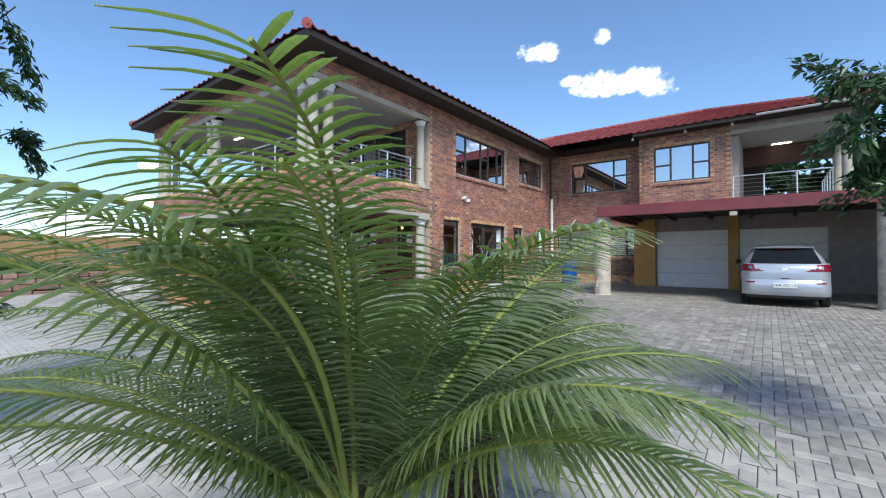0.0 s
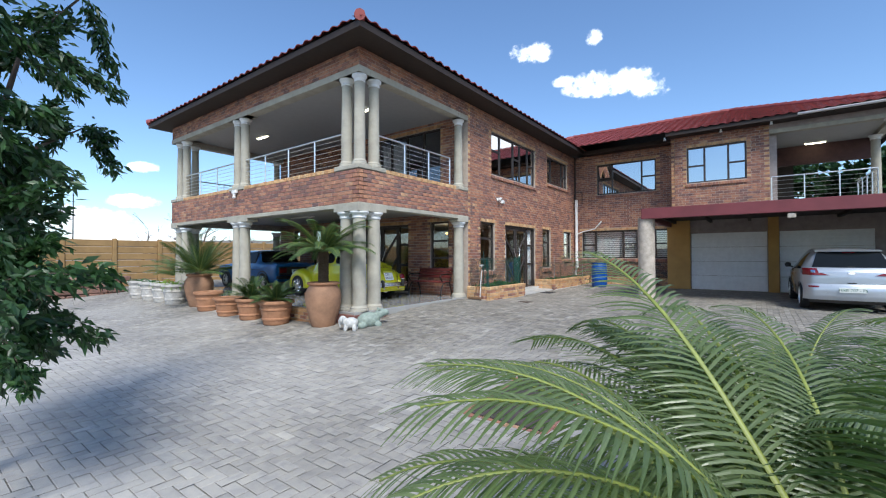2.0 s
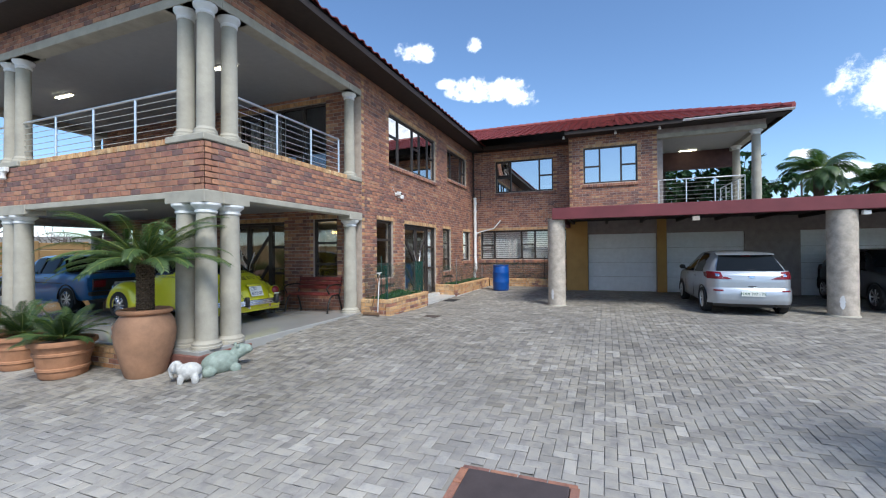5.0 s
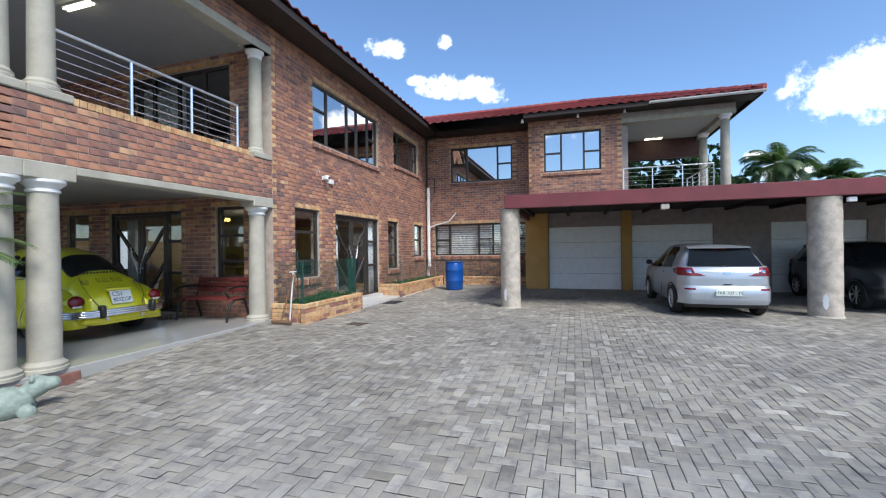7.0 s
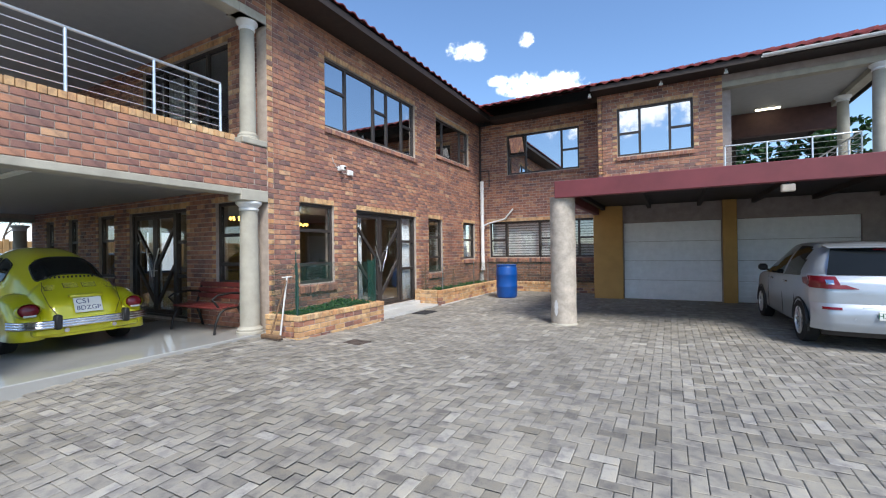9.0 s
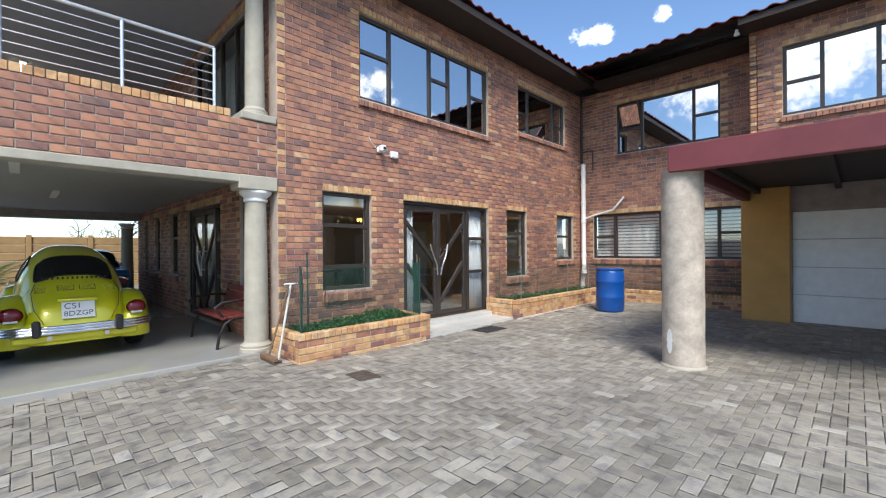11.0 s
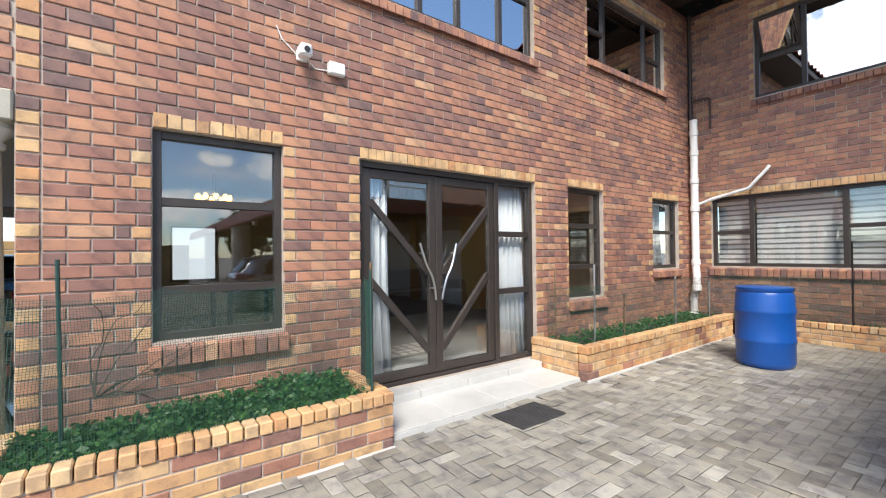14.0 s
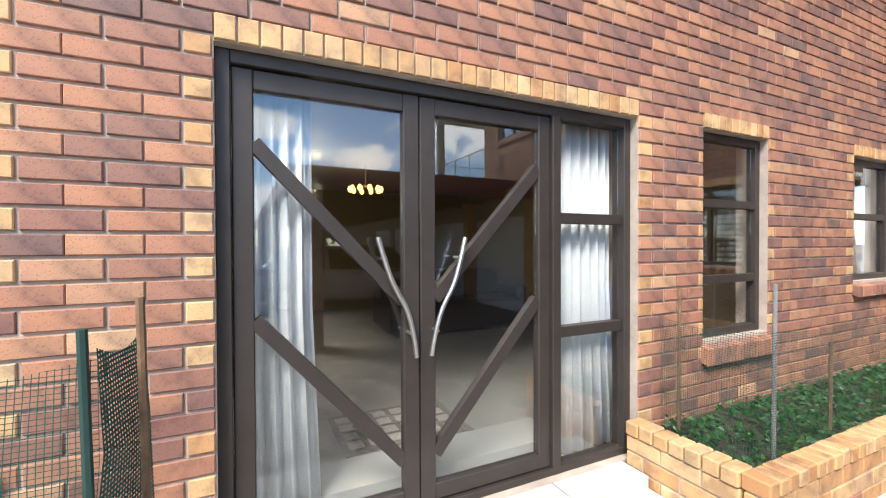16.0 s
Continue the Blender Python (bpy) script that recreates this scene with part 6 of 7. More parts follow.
def heap(name, label, x0, x1, y0, y1, z, n, size, mat, seed, lift=0.12, category="plants"):
    """Ground cover: many small leaves."""
    rng = random.Random(seed)
    g = Geo()
    for k in range(n):
        x, y = rng.uniform(x0, x1), rng.uniform(y0, y1)
        hgt = lift * (0.35 + 0.65 * noise.noise(Vector((x * 3, y * 3, seed))) + rng.uniform(0, 0.8) ** 2)
        c = Vector((x, y, z + max(0.0, hgt)))
        d = Vector((rng.gauss(0, 1), rng.gauss(0, 1), rng.gauss(0.25, 0.5))).normalized()
        s = d.orthogonal().normalized()
        s = (s * math.cos(k) + d.cross(s) * math.sin(k))
        L_ = size * rng.uniform(0.6, 1.3)
        w = L_ * 0.34
        up = Vector((0, 0, 0.15 * L_))
        g.add([c, c + d * L_ * 0.5 + s * w, c + d * L_ - up, c + d * L_ * 0.5 - s * w], [(0, 1, 2, 3)])
    return tagged(g.out(name, mat), label, category, kind="stuff")


heap("ground_cover", "dense low green ground cover filling the planter", WX + 0.03, -7.27, 9.53, 11.48, T1 - 0.14, 9000, 0.045, M_GREEN, 5, 0.16)
heap("ground_cover", "sparse green plants in the planter", WX + 0.1, -7.25, 14.1, 17.8, T1 - 0.1, 2600, 0.045, M_GREEN, 6, 0.10)
heap("ground_cover", "sparse green plants in the planter", -7.1, -4.0, 18.07, 18.25, T1 - 0.13, 700, 0.045, M_GREEN, 7, 0.10)

# dry twigs on the net
tw = thing("dry_twigs", "bare dry twigs caught in the net", "twigs", (-7.35, 9.9, 0.55))
rng = random.Random(12)
for k in range(9):
    pts = [Vector((0, 0, 0.1))]
    d = Vector((rng.uniform(-0.3, 0.2), rng.uniform(-0.4, 1.0), rng.uniform(0.1, 0.7))).normalized()
    for m in range(6):
        d = (d + Vector((rng.gauss(0, 0.2), rng.gauss(0, 0.25), rng.gauss(0, 0.25)))).normalized()
        pts.append(pts[-1] + d * 0.11)
    Geo().tube(pts, 0.005, 5, 0, 0.0015).out("twig", M_BARK, tw)


def tree(name, label, at, height, crown_r, crown_c, leaves, leaf, seed, mat, group="garden trees", trunk_r=0.07, droop=0.3, wide=0.36):
    """Tapered trunk, limbs, and a ragged crown of small leaves on twigs."""
    rng = random.Random(seed)
    t = thing(name, label, "tree", at, 0, group)
    base = Vector((0, 0, -0.05))
    top = Vector(crown_c)
    trunk = Geo().tube([base, base.lerp(top, 0.35) + Vector((0.08, 0.03, 0)), base.lerp(top, 0.7) + Vector((-0.05, 0.05, 0)), top], trunk_r, 9, 0, trunk_r * 0.4)
    trunk.out("trunk", M_BARK, t, smooth=60)
    tips = []
    for k in range(15):
        d = Vector((rng.gauss(0, 1), rng.gauss(0, 1), rng.gauss(0.15, 0.7))).normalized()
        s0 = base.lerp(top, rng.uniform(0.5, 1.0))
        reach = Vector((crown_r[0] * d.x, crown_r[1] * d.y, crown_r[2] * d.z)) * rng.uniform(0.75, 1.05)
        e = top + reach
        mid = s0.lerp(e, 0.5) + Vector((rng.gauss(0, 0.1), rng.gauss(0, 0.1), 0.12))
        g = Geo().tube([s0, mid, e], trunk_r * 0.35, 6, 0, 0.006)
        for m in range(9):
            q = rng.uniform(0.3, 1.0)
            o = s0.lerp(mid, q * 2) if q < 0.5 else mid.lerp(e, q * 2 - 1)
            v = Vector((rng.gauss(0, 1), rng.gauss(0, 1), rng.gauss(-droop, 0.6))).normalized() * min(crown_r) * rng.uniform(0.25, 0.6)
            g.tube([o, o + v * 0.5 + Vector((0, 0, 0.03)), o + v], 0.006, 4, 0, 0.002)
            tips.append((o, o + v))
        g.out("limb", M_BARK, t, smooth=60)
    per = max(1, leaves // len(tips))
    crown = Geo()
    for a, b in tips:
        for k in range(per):
            p = a.lerp(b, rng.uniform(0.15, 1.08)) + Vector((rng.gauss(0, 0.035), rng.gauss(0, 0.035), rng.gauss(0, 0.035)))
            d = ((b - a).normalized() + Vector((rng.gauss(0, 0.8), rng.gauss(0, 0.8), rng.gauss(-droop, 0.6)))).normalized()
            s = d.orthogonal().normalized()
            s = s * math.cos(k * 1.3) + d.cross(s) * math.sin(k * 1.3)
            L_ = leaf * rng.uniform(0.65, 1.25)
            crown.add([p, p + d * L_ * 0.45 + s * L_ * wide * 0.5, p + d * L_ - Vector((0, 0, L_ * 0.12)), p + d * L_ * 0.45 - s * L_ * wide * 0.5], [(0, 1, 2, 3)])
    crown.out("crown", mat, t)
    return t


tree("garden_tree", "dense dark green garden tree with low hanging branches", (-5.8, -0.25, gz(0)), 4.2, (1.3, 1.5, 2.0), (0.1, 0.15, 2.5), 34000, 0.085, 81, M_TREELEAF)
tree("garden_tree", "slender feathery tree beside the driveway", (1.25, 4.1, gz(4)), 3.4, (0.8, 0.8, 1.25), (0.0, 0.0, 2.5), 14000, 0.075, 82, M_TREELEAF, trunk_r=0.04)

# ---- statues ----
M_STATUE = painted("pale_stone", (0.55, 0.55, 0.52), 0.7, wear=0.25, scale=14, relief=0.3)
M_STATUE_G = painted("green_stone", (0.27, 0.33, 0.28), 0.6, wear=0.3, scale=12, relief=0.3)


def blob(parts, name, label, at, turn, mat, size=1.0):
    bm = bmesh.new()
    for (x, y, z), (a, b, c), ry in parts:
        bmesh.ops.create_uvsphere(bm, u_segments=18, v_segments=12, radius=1.0, matrix=pose(x, y, z, 0, ry, 0) @ Matrix.Diagonal((a, b, c, 1)))
    me = bpy.data.meshes.new(name)
    bm.to_mesh(me)
    bm.free()
    me.materials.append(mat)
    me.shade_smooth()
    ob = new(name, me)
    ob.matrix_world = pose(*at, 0, 0, turn) @ Matrix.Scale(size, 4)
    m = ob.modifiers.new("merge", "REMESH")
    m.mode, m.voxel_size, m.use_smooth_shade = "VOXEL", 0.014, True
    return tagged(ob, label, "statue", "animal statues")


blob([((0, 0, 0.2), (0.19, 0.13, 0.14), 8), ((0.2, 0, 0.27), (0.1, 0.095, 0.11), 0), ((0.28, 0, 0.18), (0.03, 0.03, 0.11), 15), ((0.2, 0.1, 0.28), (0.03, 0.07, 0.08), 0), ((0.2, -0.1, 0.28), (0.03, 0.07, 0.08), 0), ((0.11, 0.09, 0.07), (0.05, 0.05, 0.1), 0), ((0.11, -0.09, 0.07), (0.05, 0.05, 0.1), 0), ((-0.11, 0.09, 0.08), (0.06, 0.055, 0.1), 0), ((-0.11, -0.09, 0.08), (0.06, 0.055, 0.1), 0)], "elephant_statue", "small pale stone elephant statue on the paving", (-7.62, 4.92, gz(4.92)), 215, M_STATUE, 0.78)
blob([((0, 0, 0.19), (0.3, 0.19, 0.2), -6), ((0.3, 0, 0.34), (0.16, 0.12, 0.12), -25), ((0.42, 0, 0.36), (0.11, 0.11, 0.085), 0), ((0.26, 0.09, 0.45), (0.03, 0.03, 0.04), 0), ((0.26, -0.09, 0.45), (0.03, 0.03, 0.04), 0), ((0.22, 0.13, 0.08), (0.09, 0.06, 0.09), 0), ((0.22, -0.13, 0.08), (0.09, 0.06, 0.09), 0), ((-0.2, 0.14, 0.08), (0.12, 0.07, 0.09), 0), ((-0.2, -0.14, 0.08), (0.12, 0.07, 0.09), 0)], "hippo_statue", "green-grey stone hippo statue on the paving", (-7.55, 5.32, gz(5.32)), 60, M_STATUE_G, 0.8)

# ---- vehicles ----

def smooth_curve(rows, n):
    """A smooth curve through rows of numbers, with n steps between two of them."""
    out = []
    for i in range(len(rows) - 1):
        a, b, c, d = rows[max(0, i - 1)], rows[i], rows[i + 1], rows[min(len(rows) - 1, i + 2)]
        for k in range(n):
            t = k / n
            out.append(tuple(0.5 * (2 * q + (r - p) * t + (2 * p - 5 * q + 4 * r - w) * t * t + (3 * q - p - 3 * r + w) * t ** 3) for p, q, r, w in zip(a, b, c, d)))
    return out + [rows[-1]]


def paint_mat(name, colour, flake=0.3):
    m, t, b = material(name, 0.32, flake)
    t.links.new(ramp(t, ((0.3, tuple(c * 0.9 for c in colour)), (0.7, colour)), grain(t, 3)), b.inputs["Base Color"])
    b.inputs["Coat Weight"].default_value, b.inputs["Coat Roughness"].default_value = 1.0, 0.04
    return m


M_YELLOW = paint_mat("yellow_car_paint", (0.66, 0.63, 0.008), 0.15)
M_SILVER = paint_mat("silver_car_paint", (0.44, 0.48, 0.52), 0.45)
M_BLUE = paint_mat("blue_car_paint", (0.012, 0.13, 0.36), 0.2)
M_DARKCAR = paint_mat("charcoal_car_paint", (0.05, 0.055, 0.06), 0.4)
M_CARGLASS = painted("dark_car_glass", (0.01, 0.012, 0.013), 0.04, wear=0.1, relief=0.0)
M_CARGLASS.node_tree.nodes["Principled BSDF"].inputs["Specular IOR Level"].default_value = 0.2
M_TYRE = painted("tyre_rubber", (0.018, 0.018, 0.018), 0.85, wear=0.2)
M_CHROME = painted("chrome", (0.75, 0.75, 0.76), 0.08, 1.0, wear=0.05, relief=0.0)
M_REDLAMP = painted("red_lamp_lens", (0.16, 0.006, 0.012), 0.25, wear=0.1, relief=0.0, coat=0.3)
M_AMBER = painted("amber_lamp_lens", (0.5, 0.12, 0.01), 0.15, wear=0.1, relief=0.0)
M_PLATEWHITE = painted("number_plate", (0.68, 0.70, 0.66), 0.5, wear=0.06, relief=0.0)
M_INK = painted("plate_ink", (0.02, 0.04, 0.12), 0.6, wear=0.05, relief=0.0)
M_INKG = painted("green_plate_ink", (0.01, 0.10, 0.05), 0.6, wear=0.05, relief=0.0)


def wheel(parent, x, y, r, side, rim=None, width=0.19):
    """A wheel under a car; side: -1 or 1, the way that it faces."""
    w = new("wheel")
    w.empty_display_size = 0.1
    w.parent = parent
    w.matrix_local = pose(x, y, r, 90 * -side, 0, 0)
    Geo().lathe([(r * 0.66, width * 0.5), (r * 0.9, width * 0.5), (r * 0.98, width * 0.42), (r, width * 0.3), (r, -width * 0.3), (r * 0.98, -width * 0.42), (r * 0.9, -width * 0.5), (r * 0.66, -width * 0.5)], (0, 0, 0), 32, False).out("tyre", M_TYRE, w, smooth=40)
    g = Geo().lathe([(r * 0.68, width * 0.5), (r * 0.66, width * 0.2), (r * 0.64, -width * 0.4), (0.01, -width * 0.4)], (0, 0, 0), 28, False)
    for k in range(8):
        g.box(r * 0.1, -0.018, width * 0.28, r * 0.66, 0.018, width * 0.42, 0.006, 0, pose(0, 0, 0, 0, 0, k * 45))
    g.lathe(((r * 0.16, width * 0.25), (r * 0.16, width * 0.44), (r * 0.05, width * 0.47)), (0, 0, 0), 16)
    g.out("rim", rim or M_STEEL, w, smooth=35)
    return w


def lettering(text, size, parent, m, mat, name="lettering"):
    c = bpy.data.curves.new(name, "FONT")
    c.body, c.size, c.align_x, c.align_y, c.extrude = text, size, "CENTER", "CENTER", 0.001
    c.materials.append(mat)
    o = new(name, c)
    o.parent = parent
    o.matrix_local = m
    return o


def mirror_y(pts):
    return [(x, -y, z) for x, y, z in pts]


def car_shell(car, paint, st, screens, sides, trim=M_BLACK):
    """A lofted body from stations (x, lower half width, belt half width, sill, belt, top, top half width), with its glass split off."""
    fine = []
    for k, row in enumerate(smooth_curve(st, 5)):
        fine.append((row, min(k // 5, len(st) - 2)))
    rings = []
    for (x, wb, wl, zs, zl, zt, wt), i in fine:
        half = [(wb * 0.9, zs), (wb, zs + 0.1), (wl + 0.012, (zs + zl) / 2 + 0.04), (wl, zl - 0.05), (wl * 0.965, zl), (wt + (wl - wt) * 0.12, zl + (zt - zl) * 0.86), (wt * 0.9, zt - 0.02), (wt * 0.5, zt)]
        bow = 0.15 * max(0.0, 1 - x / 0.35) - 0.2 * max(0.0, 1 - (st[-1][0] - x) / 0.5)
        ring = [(x + bow * (y / 0.85) ** 3, -y, z) for y, z in half] + [(x + bow * (y / 0.85) ** 3, y, z) for y, z in reversed(half)]
        rings.append(ring)
    body, glass = Geo(), Geo()
    n = len(rings[0])
    for i in range(len(rings) - 1):
        src = fine[i][1]
        for j in range(n):
            k = (j + 1) % n
            face = [rings[i][j], rings[i][k], rings[i + 1][k], rings[i + 1][j]]
            is_side = j in (4, n - 6)
            is_top = 5 <= j <= n - 7
            if (src in sides and is_side) or (src in screens and is_top):
                glass.quad(*face)
            else:
                body.quad(*face)
    body.add(rings[0], [tuple(range(n - 1, -1, -1))])
    body.add(rings[-1], [tuple(range(n))])
    for gm, nm, mt_ in ((body, "body", paint), (glass, "glazing", M_CARGLASS)):
        ob = gm.out(nm, mt_, car)
        bm = bmesh.new()
        bm.from_mesh(ob.data)
        bmesh.ops.remove_doubles(bm, verts=bm.verts, dist=0.002)
        bmesh.ops.recalc_face_normals(bm, faces=bm.faces)
        bm.to_mesh(ob.data)
        bm.free()
        ob.data.shade_smooth()
        ob.data.set_sharp_from_angle(angle=radians(38))
    for i in sorted(sides):
        x = st[i][0]
        for s in (-1, 1):
            z0, z1 = st[i][4], st[i][5]
            y0, y1 = st[i][2] * 0.965, st[i][6] + (st[i][2] - st[i][6]) * 0.12
            Geo().tube([(x, s * (y0 + 0.004), z0), (x, s * (y1 + 0.006), z0 + (z1 - z0) * 0.86)], 0.02, 6).out("pillar", trim, car)


def arches(car, xs, y, r):
    for x in xs:
        for s in (-1, 1):
            pts = [(x + math.cos(a) * r, s * y, 0.3 + math.sin(a) * r) for a in [k * math.pi / 12 for k in range(13)]]
            Geo().tube(pts, 0.022, 6).out("wheel_arch", M_BLACK, car, smooth=60)
            disc = [(x + math.cos(k * math.pi / 10) * (r - 0.005), s * (y - 0.012), 0.3 + math.sin(k * math.pi / 10) * (r - 0.005)) for k in range(11)] + [(x - r, s * (y - 0.012), 0.2), (x + r, s * (y - 0.012), 0.2)]
            g = Geo()
            g.loft([disc, [(a, b - s * 0.02, c) for a, b, c in disc]])
            g.out("wheel_well", M_BLACK, car)


def tail_x(y, z):
    """How far forward the rear of the hatchback lies at a height and a way across."""
    u = min(1.0, abs(y) / 0.86)
    lean = table(((0.2, 0.12), (0.28, 0.05), (0.36, 0.01), (0.5, 0.0), (0.58, 0.02), (0.63, 0.055), (0.8, 0.06), (0.92, 0.085), (1.0, 0.15), (1.02, 0.17), (1.38, 0.50), (1.42, 0.56)), z)
    return lean + 0.09 * u * u + 0.2 * max(0.0, (u - 0.74) / 0.26) ** 2.2


def tail_patch(name, car, mat, z0, z1, inner, outer, off=0.006, n=10, m=8, label=""):
    """A panel laid on the rear; inner, outer: how far across its edges lie, by the share of its height."""
    rows = []
    for i in range(m + 1):
        q = i / m
        z = z0 + (z1 - z0) * q
        a, b = inner(q), outer(q)
        rows.append([(tail_x(a + (b - a) * k / n, z) - off, a + (b - a) * k / n, z) for k in range(n + 1)])
    return Geo().loft(rows, close=False, caps=False).out(name, mat, car, label, smooth=60)


def hatchback(at, turn, paint, label, plate=None):
    c = thing("parked_car", label, "car", at, turn, "parked cars")
    # stations: x, sill half width, waist half width, sill, waist, top, top half width
    st = [(0.2, 0.72, 0.74, 0.34, 0.90, 0.99, 0.70), (0.36, 0.80, 0.815, 0.27, 0.955, 1.13, 0.655), (0.55, 0.845, 0.86, 0.24, 0.975, 1.37, 0.60), (0.85, 0.855, 0.872, 0.22, 0.97, 1.445, 0.595), (1.5, 0.86, 0.875, 0.2, 0.955, 1.485, 0.60), (2.1, 0.86, 0.875, 0.2, 0.94, 1.465, 0.59), (2.5, 0.86, 0.872, 0.2, 0.93, 1.34, 0.60), (2.95, 0.86, 0.868, 0.22, 0.92, 1.02, 0.74), (3.55, 0.84, 0.85, 0.24, 0.85, 0.91, 0.70), (3.86, 0.78, 0.79, 0.28, 0.72, 0.77, 0.62), (3.98, 0.64, 0.66, 0.36, 0.56, 0.58, 0.5)]
    rings = []
    for x, wb, wl, zs, zl, zt, wt in smooth_curve(st, 6):
        ctrl = [(wb * 0.88, zs), (wb * 0.985, zs + 0.06), (wl * 0.99, zs + 0.22), (wl + 0.008, (zs + zl) / 2 + 0.03), (wl, zl - 0.10), (wl * 0.975, zl), (wl + (wt - wl) * 0.5, zl + (zt - zl) * 0.5), (wt, zl + (zt - zl) * 0.87), (wt * 0.82, zl + (zt - zl) * 0.97), (wt * 0.42, zt), (0.0, zt + 0.008)]
        half = smooth_curve(ctrl, 4)
        rings.append([(x, -y, z) for y, z in half] + [(x, y, z) for y, z in reversed(half[:-1])])
    body, glass = Geo(), Geo()
    n = len(rings[0])
    for i in range(len(rings) - 1):
        for j in range(n - 1):
            face = [rings[i][j], rings[i][j + 1], rings[i + 1][j + 1], rings[i + 1][j]]
            h = min(j, n - 2 - j)
            x = sum(p[0] for p in face) / 4
            q = (h - 20) / 8
            side = 20 <= h < 28 and 0.80 + 0.22 * q < x < 2.86 - 0.62 * q and not 1.62 < x < 1.70
            screen = h >= 29 and 2.2 < x < 2.92
            (glass if side or screen else body).quad(*face)
    body.add(rings[0], [tuple(range(n - 1, -1, -1))])
    body.add(rings[-1], [tuple(range(n))])
    for gm, nm, mt_ in ((body, "body", paint), (glass, "glazing", M_CARGLASS)):
        ob = gm.out(nm, mt_, c)
        bm = bmesh.new()
        bm.from_mesh(ob.data)
        bmesh.ops.remove_doubles(bm, verts=bm.verts, dist=0.001)
        bmesh.ops.recalc_face_normals(bm, faces=bm.faces)
        bm.to_mesh(ob.data)
        bm.free()
        ob.data.shade_smooth()
        ob.data.set_sharp_from_angle(angle=radians(45))
    c.scale = (0.98, 0.92, 0.965)
    tail_patch("tailgate", c, paint, 0.63, 1.02, lambda q: -0.86, lambda q: 0.86, 0.0, 40, 12)
    tail_patch("rear_bumper", c, paint, 0.27, 0.635, lambda q: -0.86, lambda q: 0.86, 0.012, 40, 12)
    tail_patch("bumper_insert", c, M_BLACK, 0.2, 0.275, lambda q: -0.76, lambda q: 0.76, 0.008, 20, 3)
    tail_patch("rear_screen", c, M_CARGLASS, 1.015, 1.37, lambda q: -0.69 + 0.13 * q, lambda q: 0.69 - 0.13 * q, 0.014, 20, 10, "dark tinted rear window")
    sp = [[(0.40 + 0.10 * (y / 0.6) ** 2, y, 1.372), (0.39 + 0.10 * (y / 0.6) ** 2, y, 1.38), (0.44 + 0.10 * (y / 0.6) ** 2, y, 1.40), (0.8, y * 0.96, 1.425), (0.8, y * 0.96, 1.39)] for y in [-0.6 + 1.2 * k / 14 for k in range(15)]]
    Geo().loft(sp).out("roof_spoiler", paint, c, smooth=40)
    tail_patch("brake_light", c, M_REDLAMP, 1.34, 1.362, lambda q: -0.11, lambda q: 0.11, 0.02, 4, 2)
    for s in (-1, 1):
        lamp = tail_patch("tail_light", c, M_REDLAMP, 0.83, 0.995, lambda q: s * (0.56 + 0.05 * q), lambda q: s * 0.858, 0.016, 12, 6)
        tail_patch("lamp_tongue", lamp, M_REDLAMP, 0.83, 0.885, lambda q: s * (0.38 + 0.14 * q), lambda q: s * 0.57, 0.015, 8, 3)
        tail_patch("clear_lens", lamp, M_CHROME, 0.89, 0.95, lambda q: s * 0.64, lambda q: s * 0.72, 0.02, 4, 2)
        Geo().loft([[(0.34, s * 0.865, 0.845), (0.56, s * 0.872, 0.88), (0.60, s * 0.872, 0.96), (0.36, s * 0.845, 0.985)], [(0.34, s * 0.80, 0.845), (0.56, s * 0.81, 0.88), (0.60, s * 0.81, 0.96), (0.36, s * 0.78, 0.985)]]).out("side_lens", M_REDLAMP, lamp)
        tail_patch("reflector", c, M_REDLAMP, 0.555, 0.59, lambda q: s * 0.58, lambda q: s * 0.77, 0.022, 6, 2)
        Geo().box(2.5, s * 0.90, 0.97, 2.66, s * 1.04, 1.09, 0.035).out("wing_mirror", M_BLACK, c, smooth=40)
        Geo().tube([(2.6, s * 0.85, 0.96), (2.6, s * 0.93, 1.0)], 0.02, 6).out("mirror_arm", M_BLACK, c)
        for x in (1.32, 2.2):
            Geo().box(x, s * 0.872, 0.83, x + 0.18, s * 0.905, 0.86, 0.01).out("door_handle", M_CHROME, c, smooth=40)
        for x in (0.98, 1.66, 2.62):
            Geo().tube([(x, s * 0.872, 0.3), (x, s * 0.884, 0.6), (x, s * 0.862, 0.93)], 0.004, 5).out("door_gap", M_BLACK, c)
        Geo().loft([[(3.62, s * 0.80, 0.66), (3.9, s * 0.55, 0.62), (3.86, s * 0.52, 0.73), (3.6, s * 0.78, 0.79)], [(3.5, s * 0.70, 0.66), (3.7, s * 0.5, 0.62), (3.7, s * 0.5, 0.73), (3.5, s * 0.70, 0.79)]]).out("headlight", M_CHROME, c)
        Geo().lathe(((0.0, 0.03), (0.05, 0.028), (0.06, 0.0)), (0, 0, 0), 14).out("fog_light", M_CHROME, c).matrix_local = pose(3.88, s * 0.55, 0.40, 0, 75, 0)
    Geo().box(3.9, -0.45, 0.42, 4.0, 0.45, 0.60, 0.02).out("grille", M_BLACK, c)
    arches(c, (0.74, 3.24), 0.868, 0.345)
    for x in (0.74, 3.24):
        for s in (-1, 1):
            wheel(c, x, s * 0.79, 0.31, s)
    Geo().lathe(((0.0, 0.006), (0.04, 0.006), (0.045, 0.0)), (0, 0, 0), 16).out("badge", M_CHROME, c).matrix_local = pose(tail_x(0, 0.88) - 0.004, 0, 0.88, 0, -80, 0) @ Matrix.Diagonal((0.7, 1.6, 1, 1))
